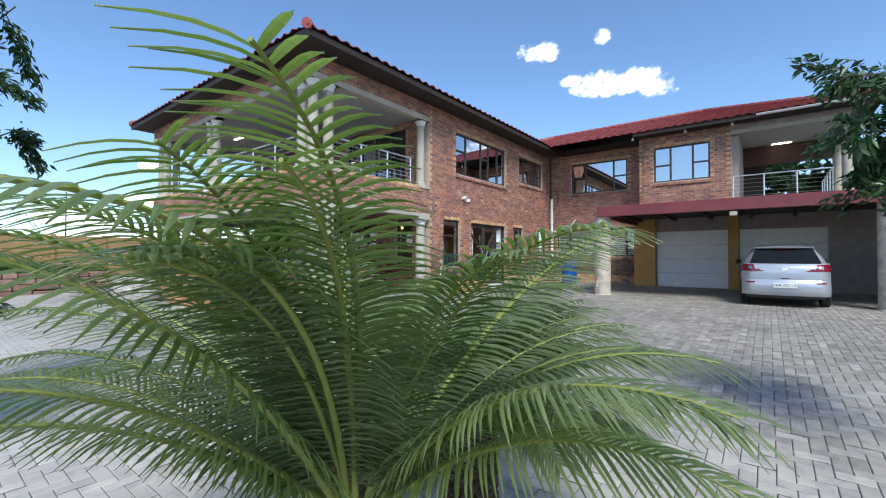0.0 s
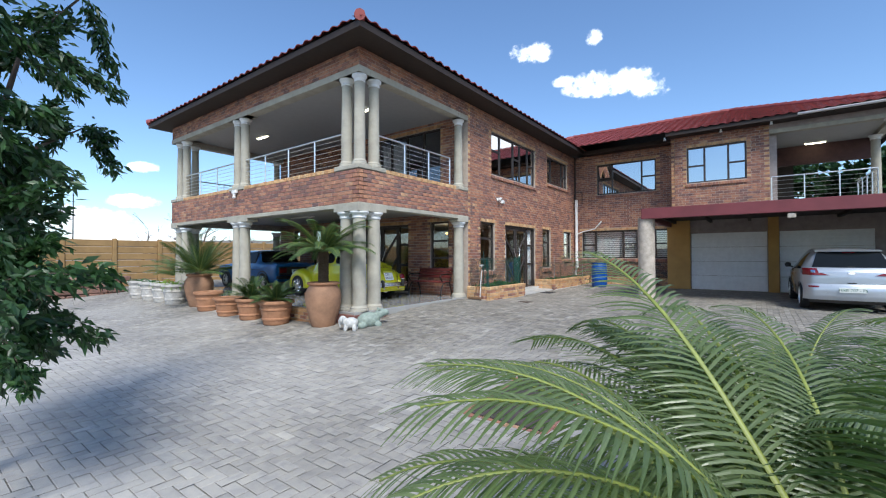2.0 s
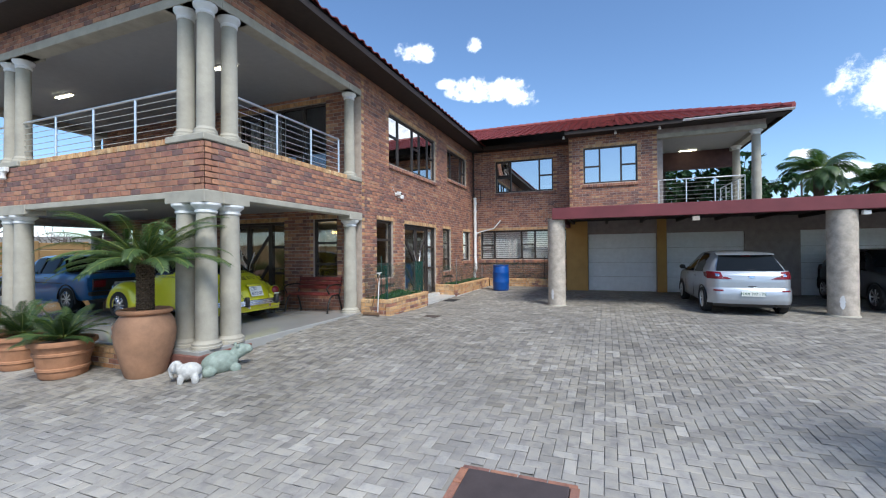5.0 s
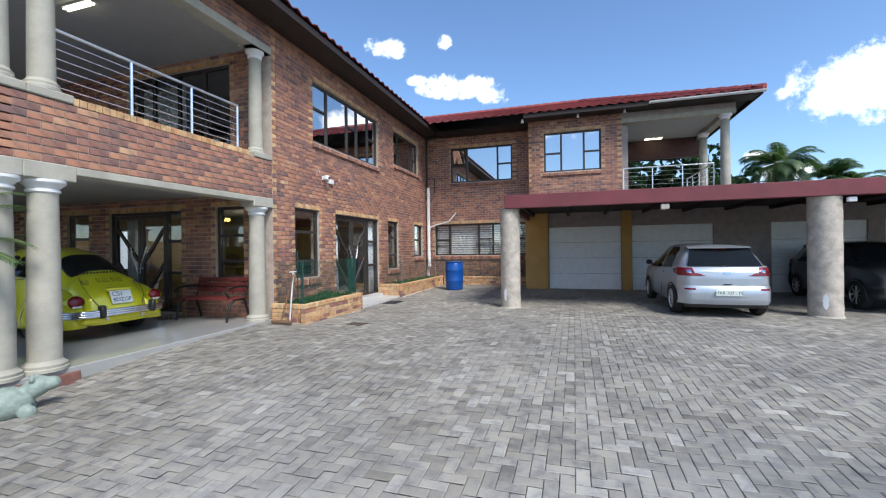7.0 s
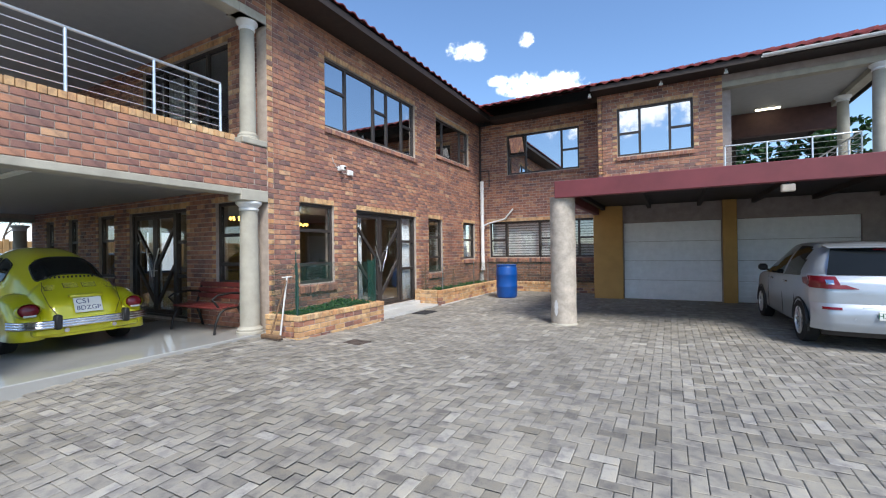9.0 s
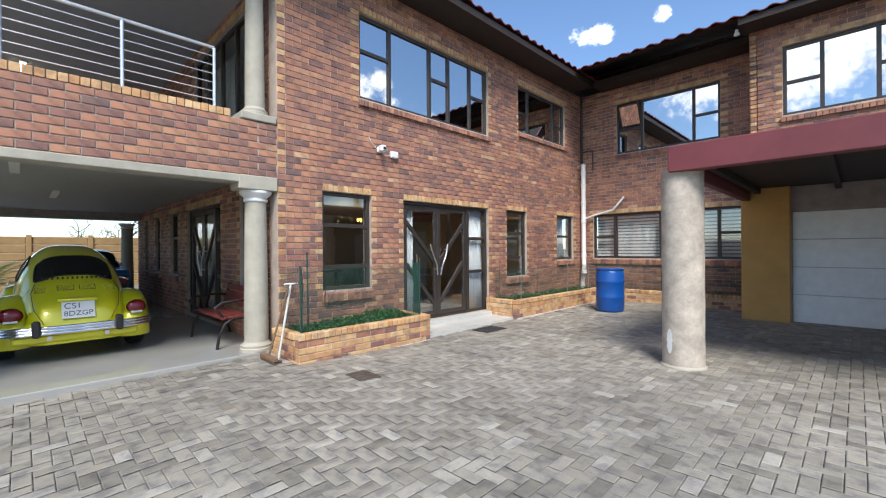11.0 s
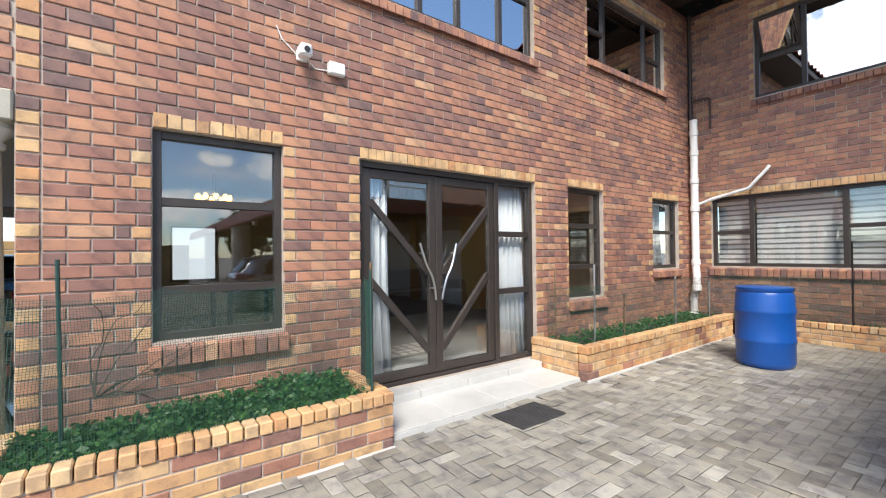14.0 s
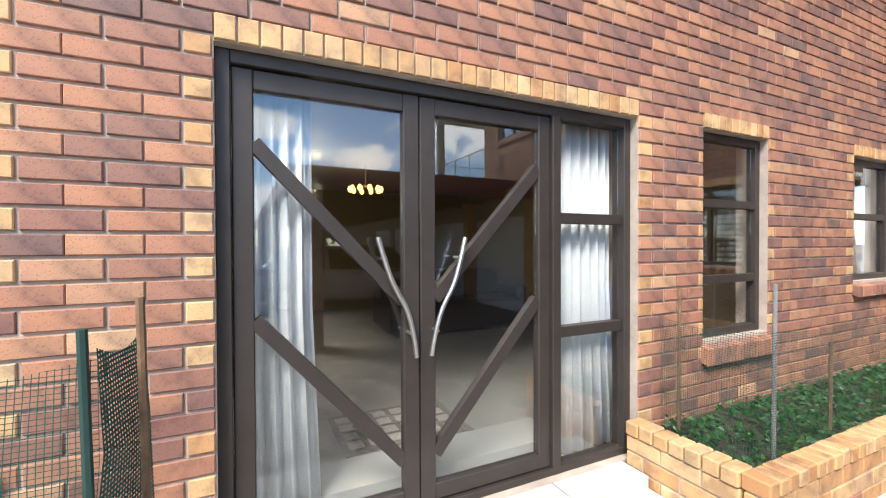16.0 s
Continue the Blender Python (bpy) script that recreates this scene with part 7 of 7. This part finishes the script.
    tail_patch("tailgate_grip", c, M_BLACK, 0.655, 0.675, lambda q: -0.08, lambda q: 0.08, 0.006, 4, 2)
    tail_patch("plate_recess", c, paint, 0.43, 0.60, lambda q: -0.46 + 0.1 * q, lambda q: 0.46 - 0.1 * q, 0.014, 8, 3)
    for s in (-1, 1):
        Geo().tube([(tail_x(0.46, 0.43) - 0.012, s * 0.46, 0.43), (tail_x(0.36, 0.605) - 0.012, s * 0.36, 0.605)], 0.008, 6).out("recess_edge", paint, c)
    if plate:
        p = Geo().box(-0.035, -0.235, 0.45, -0.017, 0.235, 0.56, 0.004).out("number_plate", M_PLATEWHITE, c)
        lettering(plate, 0.088, p, pose(-0.037, 0, 0.505, 90, 0, -90), M_INKG)
    Geo().tube([(0.16, 0.05, 1.03), (0.22, -0.25, 1.06)], 0.008, 6).out("wiper", M_BLACK, c)
    return c


hatchback((0.36, 11.9, ground_z(12.6)), 91.5, M_SILVER, "silver hatchback parked under the carport", "HXR 707 - FS")
hatchback((4.0, 16.9, ground_z(15)), -90, M_DARKCAR, "charcoal car parked nose out under the carport")

# blue saloon
bs = thing("parked_car", "old blue saloon car parked on the terrace", "car", (-13.95, 8.0, 0.1), 180, "parked cars")
st = [(0.0, 0.70, 0.74, 0.42, 0.80, 0.84, 0.70), (0.08, 0.78, 0.80, 0.30, 0.90, 0.94, 0.74), (0.95, 0.80, 0.82, 0.24, 0.92, 0.96, 0.72), (1.35, 0.80, 0.82, 0.22, 0.92, 1.34, 0.58), (2.0, 0.80, 0.82, 0.22, 0.91, 1.37, 0.59), (2.5, 0.80, 0.82, 0.22, 0.90, 1.33, 0.57), (2.95, 0.80, 0.81, 0.22, 0.89, 0.94, 0.70), (4.05, 0.78, 0.79, 0.26, 0.80, 0.84, 0.68), (4.25, 0.70, 0.72, 0.36, 0.72, 0.75, 0.64)]
car_shell(bs, M_BLUE, st, {2, 5}, {3, 4})
arches(bs, (0.85, 3.4), 0.822, 0.35)
for x in (0.85, 3.4):
    for s in (-1, 1):
        wheel(bs, x, s * 0.74, 0.3, s)
Geo().box(-0.02, -0.72, 0.52, 0.03, 0.72, 0.80, 0.01).out("tail_panel", M_BLACK, bs)
Geo().box(-0.1, -0.8, 0.4, 0.05, 0.8, 0.5, 0.02).out("rear_bumper", M_BLACK, bs)
Geo().box(-0.035, -0.26, 0.60, -0.02, 0.26, 0.71, 0.003).out("number_plate", M_PLATEWHITE, bs)
for k in range(6):
    Geo().box(-0.038, -0.2 + k * 0.07, 0.63, -0.034, -0.16 + k * 0.07, 0.68).out("plate_mark", M_INK, bs)
for s in (-1, 1):
    Geo().box(-0.03, s * 0.45, 0.60, 0.02, s * 0.71, 0.76, 0.008).out("tail_light", M_REDLAMP, bs)
    Geo().box(2.4, s * 0.82, 0.93, 2.55, s * 0.97, 1.03, 0.02).out("wing_mirror", M_CHROME, bs)
    Geo().box(1.0, s * 0.815, 0.68, 4.0, s * 0.832, 0.70, 0.003).out("side_trim", M_BLACK, bs)
    Geo().box(1.6, s * 0.815, 0.80, 1.75, s * 0.835, 0.83, 0.005).out("door_handle", M_CHROME, bs)

# round-backed yellow car
bt = thing("vintage_car", "bright yellow vintage round-backed small car with chrome bumper", "car", (-9.12, 7.55, 0.1), 180, "parked cars")
bt.scale = (0.97, 0.95, 0.95)
PROFILE = ((0.0, 0.46, 0.30), (0.06, 0.62, 0.42), (0.16, 0.78, 0.50), (0.32, 0.93, 0.555), (0.5, 1.06, 0.59), (0.68, 1.18, 0.61), (0.9, 1.32, 0.62), (1.15, 1.42, 0.63), (1.5, 1.49, 0.635), (1.9, 1.50, 0.635), (2.25, 1.45, 0.63), (2.45, 1.36, 0.625), (2.62, 1.2, 0.62), (2.76, 1.02, 0.61), (3.0, 0.98, 0.58), (3.3, 0.90, 0.53), (3.6, 0.76, 0.45), (3.85, 0.56, 0.33), (3.95, 0.42, 0.24))


rings = []
SEG = 48
PROFILE = smooth_curve(PROFILE, 4)
for x, top, w in PROFILE:
    ring = []
    for k in range(SEG + 1):
        a = math.pi * k / SEG
        y = w * math.copysign(abs(math.cos(a)) ** 0.55, math.cos(a))
        if top > 1.05:
            y *= 1.0 - 0.22 * max(0, math.sin(a)) ** 2.2
        z = 0.24 + (top - 0.24) * math.sin(a) ** 0.62
        ring.append((x, y, z))
    rings.append(ring)
body = Geo()
for i in range(len(rings) - 1):
    for j in range(SEG):
        face = (rings[i][j], rings[i][j + 1], rings[i + 1][j + 1], rings[i + 1][j])
        body.quad(*face)
body.add(rings[0], [tuple(range(SEG, -1, -1))])
body.add(rings[-1], [tuple(range(SEG + 1))])
ob = body.out("body", M_YELLOW, bt)
bm = bmesh.new()
bm.from_mesh(ob.data)
bmesh.ops.remove_doubles(bm, verts=bm.verts, dist=0.002)
bmesh.ops.recalc_face_normals(bm, faces=bm.faces)
bm.to_mesh(ob.data)
bm.free()
ob.data.shade_smooth()
ob.data.set_sharp_from_angle(angle=radians(50))


def shell_point(x, deg, off=0.0):
    """A place on the rounded shell, by the way along and the angle over it."""
    def at(x, a):
        top, w = table([(p[0], p[1]) for p in PROFILE], x), table([(p[0], p[2]) for p in PROFILE], x)
        y = w * math.copysign(abs(math.cos(a)) ** 0.55, math.cos(a))
        if top > 1.05:
            y *= 1.0 - 0.22 * max(0, math.sin(a)) ** 2.2
        return Vector((x, y, 0.24 + (top - 0.24) * math.sin(a) ** 0.62))
    a = radians(deg)
    p = at(x, a)
    n = (at(x + 0.03, a) - at(x - 0.03, a)).cross(at(x, a + 0.04) - at(x, a - 0.04)).normalized()
    if n.dot(p - Vector((x + (0.6 if x < 1.4 else -0.6), 0, 0.4))) < 0:
        n = -n
    return p + n * off


def car_window(name, x0, x1, lo, hi, seal=True):
    """A pane with rounded corners laid on the shell; lo, hi: its edge angles by the share of the way along."""
    rows, n, m = [], 12, 12
    for i in range(n + 1):
        q = i / n
        c = 1 - abs(2 * q - 1) ** 5
        inset = 0.16 * (1 - c ** 0.5)
        a, b = lo(q), hi(q)
        rows.append([tuple(shell_point(x0 + (x1 - x0) * q, a + (b - a) * (inset + (1 - 2 * inset) * j / m), 0.005)) for j in range(m + 1)])
    pane = Geo().loft(rows, close=False, caps=False).out(name, M_CARGLASS, bt, smooth=80)
    edge = rows[0] + [r[-1] for r in rows[1:]] + rows[-1][::-1][1:] + [r[0] for r in rows[::-1][1:]]
    Geo().tube(edge, 0.011, 6).out("window_seal", M_BLACK, pane, smooth=60)


car_window("rear_window", 0.53, 0.93, lambda q: 50 + 7 * q, lambda q: 130 - 7 * q)
car_window("windscreen", 2.48, 2.74, lambda q: 46 - 4 * q, lambda q: 134 + 4 * q)
for flip in (0, 1):
    f = (lambda g: (lambda q: 180 - g(q))) if flip else (lambda g: g)
    car_window("quarter_window", 1.2, 1.62, f(lambda q: 27), f(lambda q: 47 + 6 * q))
    car_window("door_window", 1.7, 2.42, f(lambda q: 27), f(lambda q: 54 - 8 * q))


def fender(x, y, s, rx, ry, rz, zc):
    g = Geo()
    rows = []
    for i in range(13):
        a = math.pi * i / 12
        row = []
        for j in range(9):
            b = math.pi * j / 8
            row.append((x + math.cos(a) * rx * (0.35 + 0.65 * math.sin(b) ** 0.5), y - s * math.cos(b) * ry, zc - 0.1 + (0.1 + rz) * math.sin(a) * (0.55 + 0.45 * math.sin(b) ** 0.5)))
        rows.append(row)
    g.loft(rows, close=False, caps=False)
    ob = g.out("fender", M_YELLOW, bt, smooth=70)
    m = ob.modifiers.new("shell", "SOLIDIFY")
    m.thickness = 0.012


for s in (-1, 1):
    fender(0.68, s * 0.60, s, 0.62, 0.2, 0.52, 0.32)
    fender(3.2, s * 0.56, s, 0.6, 0.22, 0.5, 0.34)
    Geo().box(1.2, s * 0.55, 0.24, 2.7, s * 0.74, 0.28, 0.012).out("running_board", M_BLACK, bt)
    for x in (0.78, 3.2):
        wheel(bt, x, s * 0.69, 0.315, s, M_CHROME, 0.2)
    lamp = Geo().lathe(((0.0, 0.05), (0.07, 0.045), (0.1, 0.02), (0.105, -0.03), (0.1, -0.08)), (0, 0, 0), 20)
    l0 = lamp.out("tail_light", M_REDLAMP, bt, smooth=50)
    l0.matrix_local = pose(0.125, s * 0.62, 0.62, 0, -80, 0) @ Matrix.Diagonal((0.9, 1.1, 1, 1))
    l1 = Geo().lathe(((0.108, 0.025), (0.118, 0.01), (0.118, -0.06), (0.108, -0.07)), (0, 0, 0), 20, False).out("lamp_ring", M_YELLOW, l0, smooth=50)
    l2 = Geo().box(-0.1, -0.06, 0.025, -0.065, 0.06, 0.044, 0.008).out("reverse_lens", M_PLATEWHITE, l0)
    Geo().lathe(((0.0, 0.07), (0.08, 0.05), (0.1, 0.0), (0.1, -0.08)), (0, 0, 0), 18).out("headlight", M_CHROME, bt, smooth=50).matrix_local = pose(3.68, s * 0.52, 0.66, 0, 78, 0)
    Geo().tube([(1.0, s * 0.66, 0.96), (1.2, s * 0.652, 0.97), (2.4, s * 0.65, 0.955), (2.7, s * 0.64, 0.94)], 0.008, 6).out("chrome_strip", M_CHROME, bt)
# bumper, lid, plate
for z in (0.40, 0.435, 0.47):
    Geo().tube([(0.24, -0.80, z), (0.02, -0.74, z), (-0.1, -0.55, z), (-0.13, 0, z), (-0.1, 0.55, z), (0.02, 0.74, z), (0.24, 0.80, z)], 0.021, 8).out("bumper_bar", M_CHROME, bt, smooth=60)
for s in (-1, 1):
    Geo().box(-0.17, s * 0.40 - 0.04, 0.36, -0.06, s * 0.40 + 0.04, 0.56, 0.02).out("bumper_guard", M_BLACK, bt, smooth=40)
    Geo().tube([(-0.06, s * 0.28, 0.33), (0.2, s * 0.28, 0.33)], 0.03, 10).out("tailpipe", M_CHROME, bt, smooth=50)
    Geo().tube([(0.02, s * 0.33, 0.5), (0.1, s * 0.42, 0.68), (0.27, s * 0.44, 0.87), (0.40, s * 0.4, 0.985)], 0.004, 6).out("lid_seam", M_BLACK, bt)
Geo().box(-0.03, -0.62, 0.27, 0.2, 0.62, 0.38, 0.03).out("rear_apron", M_YELLOW, bt, smooth=40)
for k, y in enumerate((-0.32, -0.11, 0.11, 0.32)):
    v = new("engine_vent")
    v.parent = bt
    v.matrix_local = pose(0.315 + 0.012 * (abs(y) > 0.2), y, 0.925 - 0.022 * (abs(y) > 0.2), 0, -43, 0)
    Geo().box(-0.05, -0.085, 0.0, 0.05, 0.085, 0.006, 0.003).out("vent_panel", M_BLACK, v)
    for q in range(7):
        Geo().box(-0.045 + q * 0.014, -0.08, 0.006, -0.037 + q * 0.014, 0.08, 0.012, 0.002).out("louvre", M_YELLOW, v)
for q in range(14):
    Geo().box(0.455, -0.33 + q * 0.05, 1.03, 0.475, -0.31 + q * 0.05, 1.062, 0.002).out("intake_slot", M_BLACK, bt)
hood = Geo().box(-0.02, -0.2, -0.02, 0.06, 0.2, 0.03, 0.018)
hood.out("plate_lamp_housing", M_YELLOW, bt, smooth=40).matrix_local = pose(0.09, 0, 0.77, 0, -20, 0)
np_ = Geo().box(-0.006, -0.165, -0.11, 0.006, 0.165, 0.11, 0.004).out("number_plate", M_PLATEWHITE, bt)
np_.matrix_local = pose(0.04, 0, 0.65, 0, 22, 0)
lettering("CS1", 0.105, np_, pose(-0.0075, 0.055, 0.05, 90, 0, -90), M_INK)
lettering("8DZGP", 0.092, np_, pose(-0.0075, 0, -0.05, 90, 0, -90), M_INK)

# ---- boundary and background ----
fence = thing("precast_fence", "yellow precast wall of ribbed panels between posts", "fence", (-24.0, -12.0, 0.0), 0)
fence["kind"] = "structure"
k = 0
y = -12.0
while y < 24:
    Geo().box(-0.09, y + 12 - 0.08, -0.4, 0.09, y + 12 + 0.08, 2.06, 0.015).out("post", M_FENCE, fence)
    for r in range(7):
        Geo().box(-0.04, y + 12 + 0.08, -0.1 + r * 0.3 + 0.008, 0.03, y + 12 + 1.67, -0.1 + (r + 1) * 0.3 - 0.008, 0.02).out("panel", M_FENCE, fence)
    y += 1.75
# stone retaining wall before it
rng = random.Random(15)
rock = Geo()
for c in range(4):
    y = -9.0
    while y < 5.0:
        ln = rng.uniform(0.25, 0.7)
        h = 0.2
        z = -0.38 + c * 0.22
        rock.box(-21.9 + rng.uniform(-0.05, 0.05) - 0.04 * c, y, z, -21.5, y + ln - 0.02, z + h + rng.uniform(-0.02, 0.02), 0.035)
        y += ln
rw = structure(rock.out("rock_wall", M_ROCK, None, smooth=30), "low dry wall of reddish field stones", "wall")
rw["kind"] = "structure"
structure(Geo().box(-23.9, -9.0, -0.4, -21.85, 5.2, 0.42).out("raised_bed", M_SOIL), "raised earth bed behind the stones", "flower bed")
rng = random.Random(16)
for k in range(14):
    x, y = rng.uniform(-23.4, -22.2), rng.uniform(-3, 5.0)
    blob_h = rng.uniform(0.35, 0.7)
    g = Geo()
    for q in range(420):
        d = Vector((rng.gauss(0, 1), rng.gauss(0, 1), abs(rng.gauss(0, 0.8)))).normalized() * rng.uniform(0.3, 1.0)
        p = Vector((d.x * 0.5, d.y * 0.6, d.z * blob_h))
        e = Vector((rng.gauss(0, 1), rng.gauss(0, 1), rng.gauss(0.3, 0.6))).normalized()
        s = e.orthogonal()
        g.add([p, p + e * 0.05 + s * 0.02, p + e * 0.11, p + e * 0.05 - s * 0.02], [(0, 1, 2, 3)])
    b = thing("shrub", "small green shrub in the raised bed", "shrub", (x, y, 0.42), 0, "garden shrubs")
    g.out("foliage", M_GREEN, b)
    Geo().tube([(0, 0, -0.02), (0.03, 0.02, blob_h * 0.6)], 0.02, 6, 0, 0.006).out("stem", M_BARK, b)
cycad("cycad", "full green cycad beside the whitewashed pots", (-19.2, 6.3, 0.0), 0.5, 0.12, 26, 1.1, 0.16, 30, 0.02, 91, (1.2, 0.1), 0.8, "garden cycads")
pole = thing("fence_pole", "thin dark pole standing beyond the fence", "pole", (-26.5, 4.6, -0.4))
Geo().tube([(0, 0, 0), (0, 0, 4.6)], 0.035, 8, 0, 0.02).out("shaft", M_CAST, pole)
for z in (3.6, 3.9, 4.2, 4.5):
    Geo().tube([(0, -0.06, z), (0, 0.06, z)], 0.012, 6).out("insulator", M_CAST, pole)


def bare_tree(at, h, seed):
    rng = random.Random(seed)
    t = thing("bare_tree", "spreading leafless tree beyond the fence", "tree", at, 0, "distant trees")

    def grow(p, d, ln, r, depth, g):
        pts = [p]
        for k in range(4):
            d = (d + Vector((rng.gauss(0, 0.16), rng.gauss(0, 0.16), rng.gauss(0.02, 0.1)))).normalized()
            pts.append(pts[-1] + d * ln / 4)
        g.tube(pts, r, 6 if depth > 2 else 4, 0, r * 0.55)
        if depth > 0:
            for k in range(3):
                dd = (d + Vector((rng.gauss(0, 0.7), rng.gauss(0, 0.7), rng.gauss(0.1, 0.35)))).normalized()
                grow(pts[rng.randint(2, 4)], dd, ln * rng.uniform(0.6, 0.8), r * 0.5, depth - 1, g)
    g = Geo()
    grow(Vector((0, 0, -0.1)), Vector((0.05, 0.1, 1)).normalized(), h * 0.45, 0.14, 4, g)
    g.out("branch_crown", M_BARK, t)
    return t


for k, (x, y, h) in enumerate(((-31, 8.5, 4.2), (-33, 12.5, 4.6), (-30, 4.8, 4.0), (-34, 16.5, 4.4), (-30.5, 10.8, 3.8))):
    bare_tree((x, y, -0.1), h, 200 + k)


def palm(at, h, seed, size=2.2):
    p = cycad("palm_tree", "tall palm tree beyond the garage roof", at, h, 0.2, 26, size, 0.55, 34, 0.045, seed, (1.2, -0.4), 1.5, "palm trees", stiff=0.0, leafage=M_CYCAD_DARK)
    p["category"] = "palm tree"
    return p


palm((13.4, 36.0, 0.0), 5.7, 301, 1.6)
palm((15.8, 38.5, 0.0), 5.4, 302, 1.6)
palm((17.5, 36.0, 0.0), 5.0, 303)
palm((8.5, 30.5, 0.0), 5.9, 304, 1.8)
for k, (x, y, r) in enumerate(((12.8, 34, 2.6), (9.6, 33, 1.7), (20, 37, 2.4), (24, 34, 3.0), (27, 30, 2.8), (30, 25, 3.0), (30, 18, 2.8), (30, 9, 3.0), (31, 0, 3.2), (29, -8, 3.0))):
    tree("far_tree", "leafy green tree beyond the yard", (x, y, 0.0), 5.0, (r, r, r * 0.8), (0, 0, 3.4), 5200, 0.32, 400 + k, M_TREELEAF, "distant trees", 0.16, 0.1, 0.6)
for k, (x, y) in enumerate(((-1.6, 29.5), (1.4, 31.0), (4.6, 30.0))):
    tree("far_tree", "tall leafy green tree behind the house", (x, y, 0.0), 7.5, (2.4, 2.0, 2.2), (0, 0, 5.6), 6000, 0.3, 430 + k, M_TREELEAF, "distant trees", 0.16, 0.1, 0.6)
up = thing("utility_pole", "wooden power line pole with a cross arm beyond the yard", "pole", (17.0, 57.0, -0.2))
Geo().tube([(0, 0, 0), (0, 0, 9.8)], 0.13, 8, 0, 0.09).out("shaft", M_BARK, up)
for z in (9.2, 8.5):
    Geo().box(-1.0, -0.06, z, 1.0, 0.06, z + 0.12, 0.01).out("cross_arm", M_BARK, up)
for x in (-0.9, 0.0, 0.9):
    Geo().lathe(((0.03, 0), (0.06, 0.05), (0.03, 0.12)), (x, 0, 9.32), 8).out("insulator", M_CAST, up)
    pts = [(x - 36 * k / 12, 4.0 * k / 12, 9.44 - 2.4 * k / 12 - 2.2 * (k / 12) * (1 - k / 12)) for k in range(13)]
    Geo().tube(pts, 0.022, 5).out("cable", M_CAST, up)
sl = thing("street_lamp", "grey steel street lamp with a curved arm", "street lamp", (14.2, 49.4, -0.2))
Geo().tube([(0, 0, 0), (0, 0, 6.5), (-0.4, 0.05, 7.1), (-1.7, 0.2, 7.6)], 0.07, 8, 0, 0.04).out("post", M_STEEL, sl, smooth=50)
Geo().box(-2.5, 0.1, 7.52, -1.6, 0.34, 7.68, 0.05).out("lamp_head", M_WHITE, sl)
# neighbouring boundary wall to the east and south closes the yard
ew = Geo().box(13.8, -14, -0.4, 14.0, 12.3, 2.0).box(-24, -14.2, -0.4, 14, -14, 2.0)
structure(ew.out("boundary_wall", M_FENCE), "plain yellow boundary wall round the yard", "wall")
hills = Geo()
for x0, yy, w, h in ((-300, 60, 120, 9), (-320, -40, 140, 7), (-280, 160, 120, 12)):
    hills.lathe([(w * math.cos(a), h * math.sin(a)) for a in [k * math.pi / 16 for k in range(9)]], (x0, yy, -0.4), 28, True)
structure(hills.out("distant_hills", painted("dry_hillside", (0.22, 0.2, 0.16), 0.95, wear=0.2, scale=0.05, fine=0.5, relief=0), smooth=60), "low dry hills on the horizon", "backdrop")

# ---- single bricks and pavers, nearest to the walk ----
bg = Geo()
brick_faces(bg, lambda u, z, d: Vector((d, u, z)), -0.111, 0.111, -0.0363, 0.0363, 0.0125)
seed_brick = bg.out("brick", M_BRICK_ONE)
shared = seed_brick.data
bpy.data.objects.remove(seed_brick)
rest = Geo()
laid = {}
for n, (wall, p, out, ln) in enumerate(sorted(PICKED, key=lambda q: (q[1].y - 12.6) ** 2 + (q[1].z - 2.1) ** 2)):
    laid[wall.name] = laid.get(wall.name, 0) + 1
    if laid[wall.name] <= 300:
        b = new("brick", shared)
        b.parent = wall
        b.matrix_local = Matrix.Translation(p)
    else:
        brick_faces(rest, lambda u, z, d: p + Vector((d, u, z)), -ln / 2, ln / 2, -0.0363, 0.0363, 0.0125)
ob = rest.out("brickwork", M_BRICK, bpy.data.objects["wall_east"])
ob["kind"] = "stuff"
pg = Geo()
hx, hy, e, d = 0.0975, 0.0475, 0.005, 0.0035
pg.add([(-hx, -hy, -d), (hx, -hy, -d), (hx, hy, -d), (-hx, hy, -d), (-hx + e, -hy + e, 0), (hx - e, -hy + e, 0), (hx - e, hy - e, 0), (-hx + e, hy - e, 0)], [(4, 5, 6, 7), (0, 1, 5, 4), (1, 2, 6, 5), (2, 3, 7, 6), (3, 0, 4, 7)])
seed_paver = pg.out("paver", M_PAVER_ONE)
shared = seed_paver.data
bpy.data.objects.remove(seed_paver)
for x, y, z, k in SINGLE_PAVERS:
    b = new("paver", shared)
    b.parent = ground
    tilt = math.degrees(math.atan((ground_z(y + 0.1, x) - ground_z(y - 0.1, x)) / 0.2))
    b.matrix_local = pose(x, y, z, tilt, math.degrees(math.atan((ground_z(y, x - 0.1) - ground_z(y, x + 0.1)) / 0.2)), 0 if k == 0 else 90)
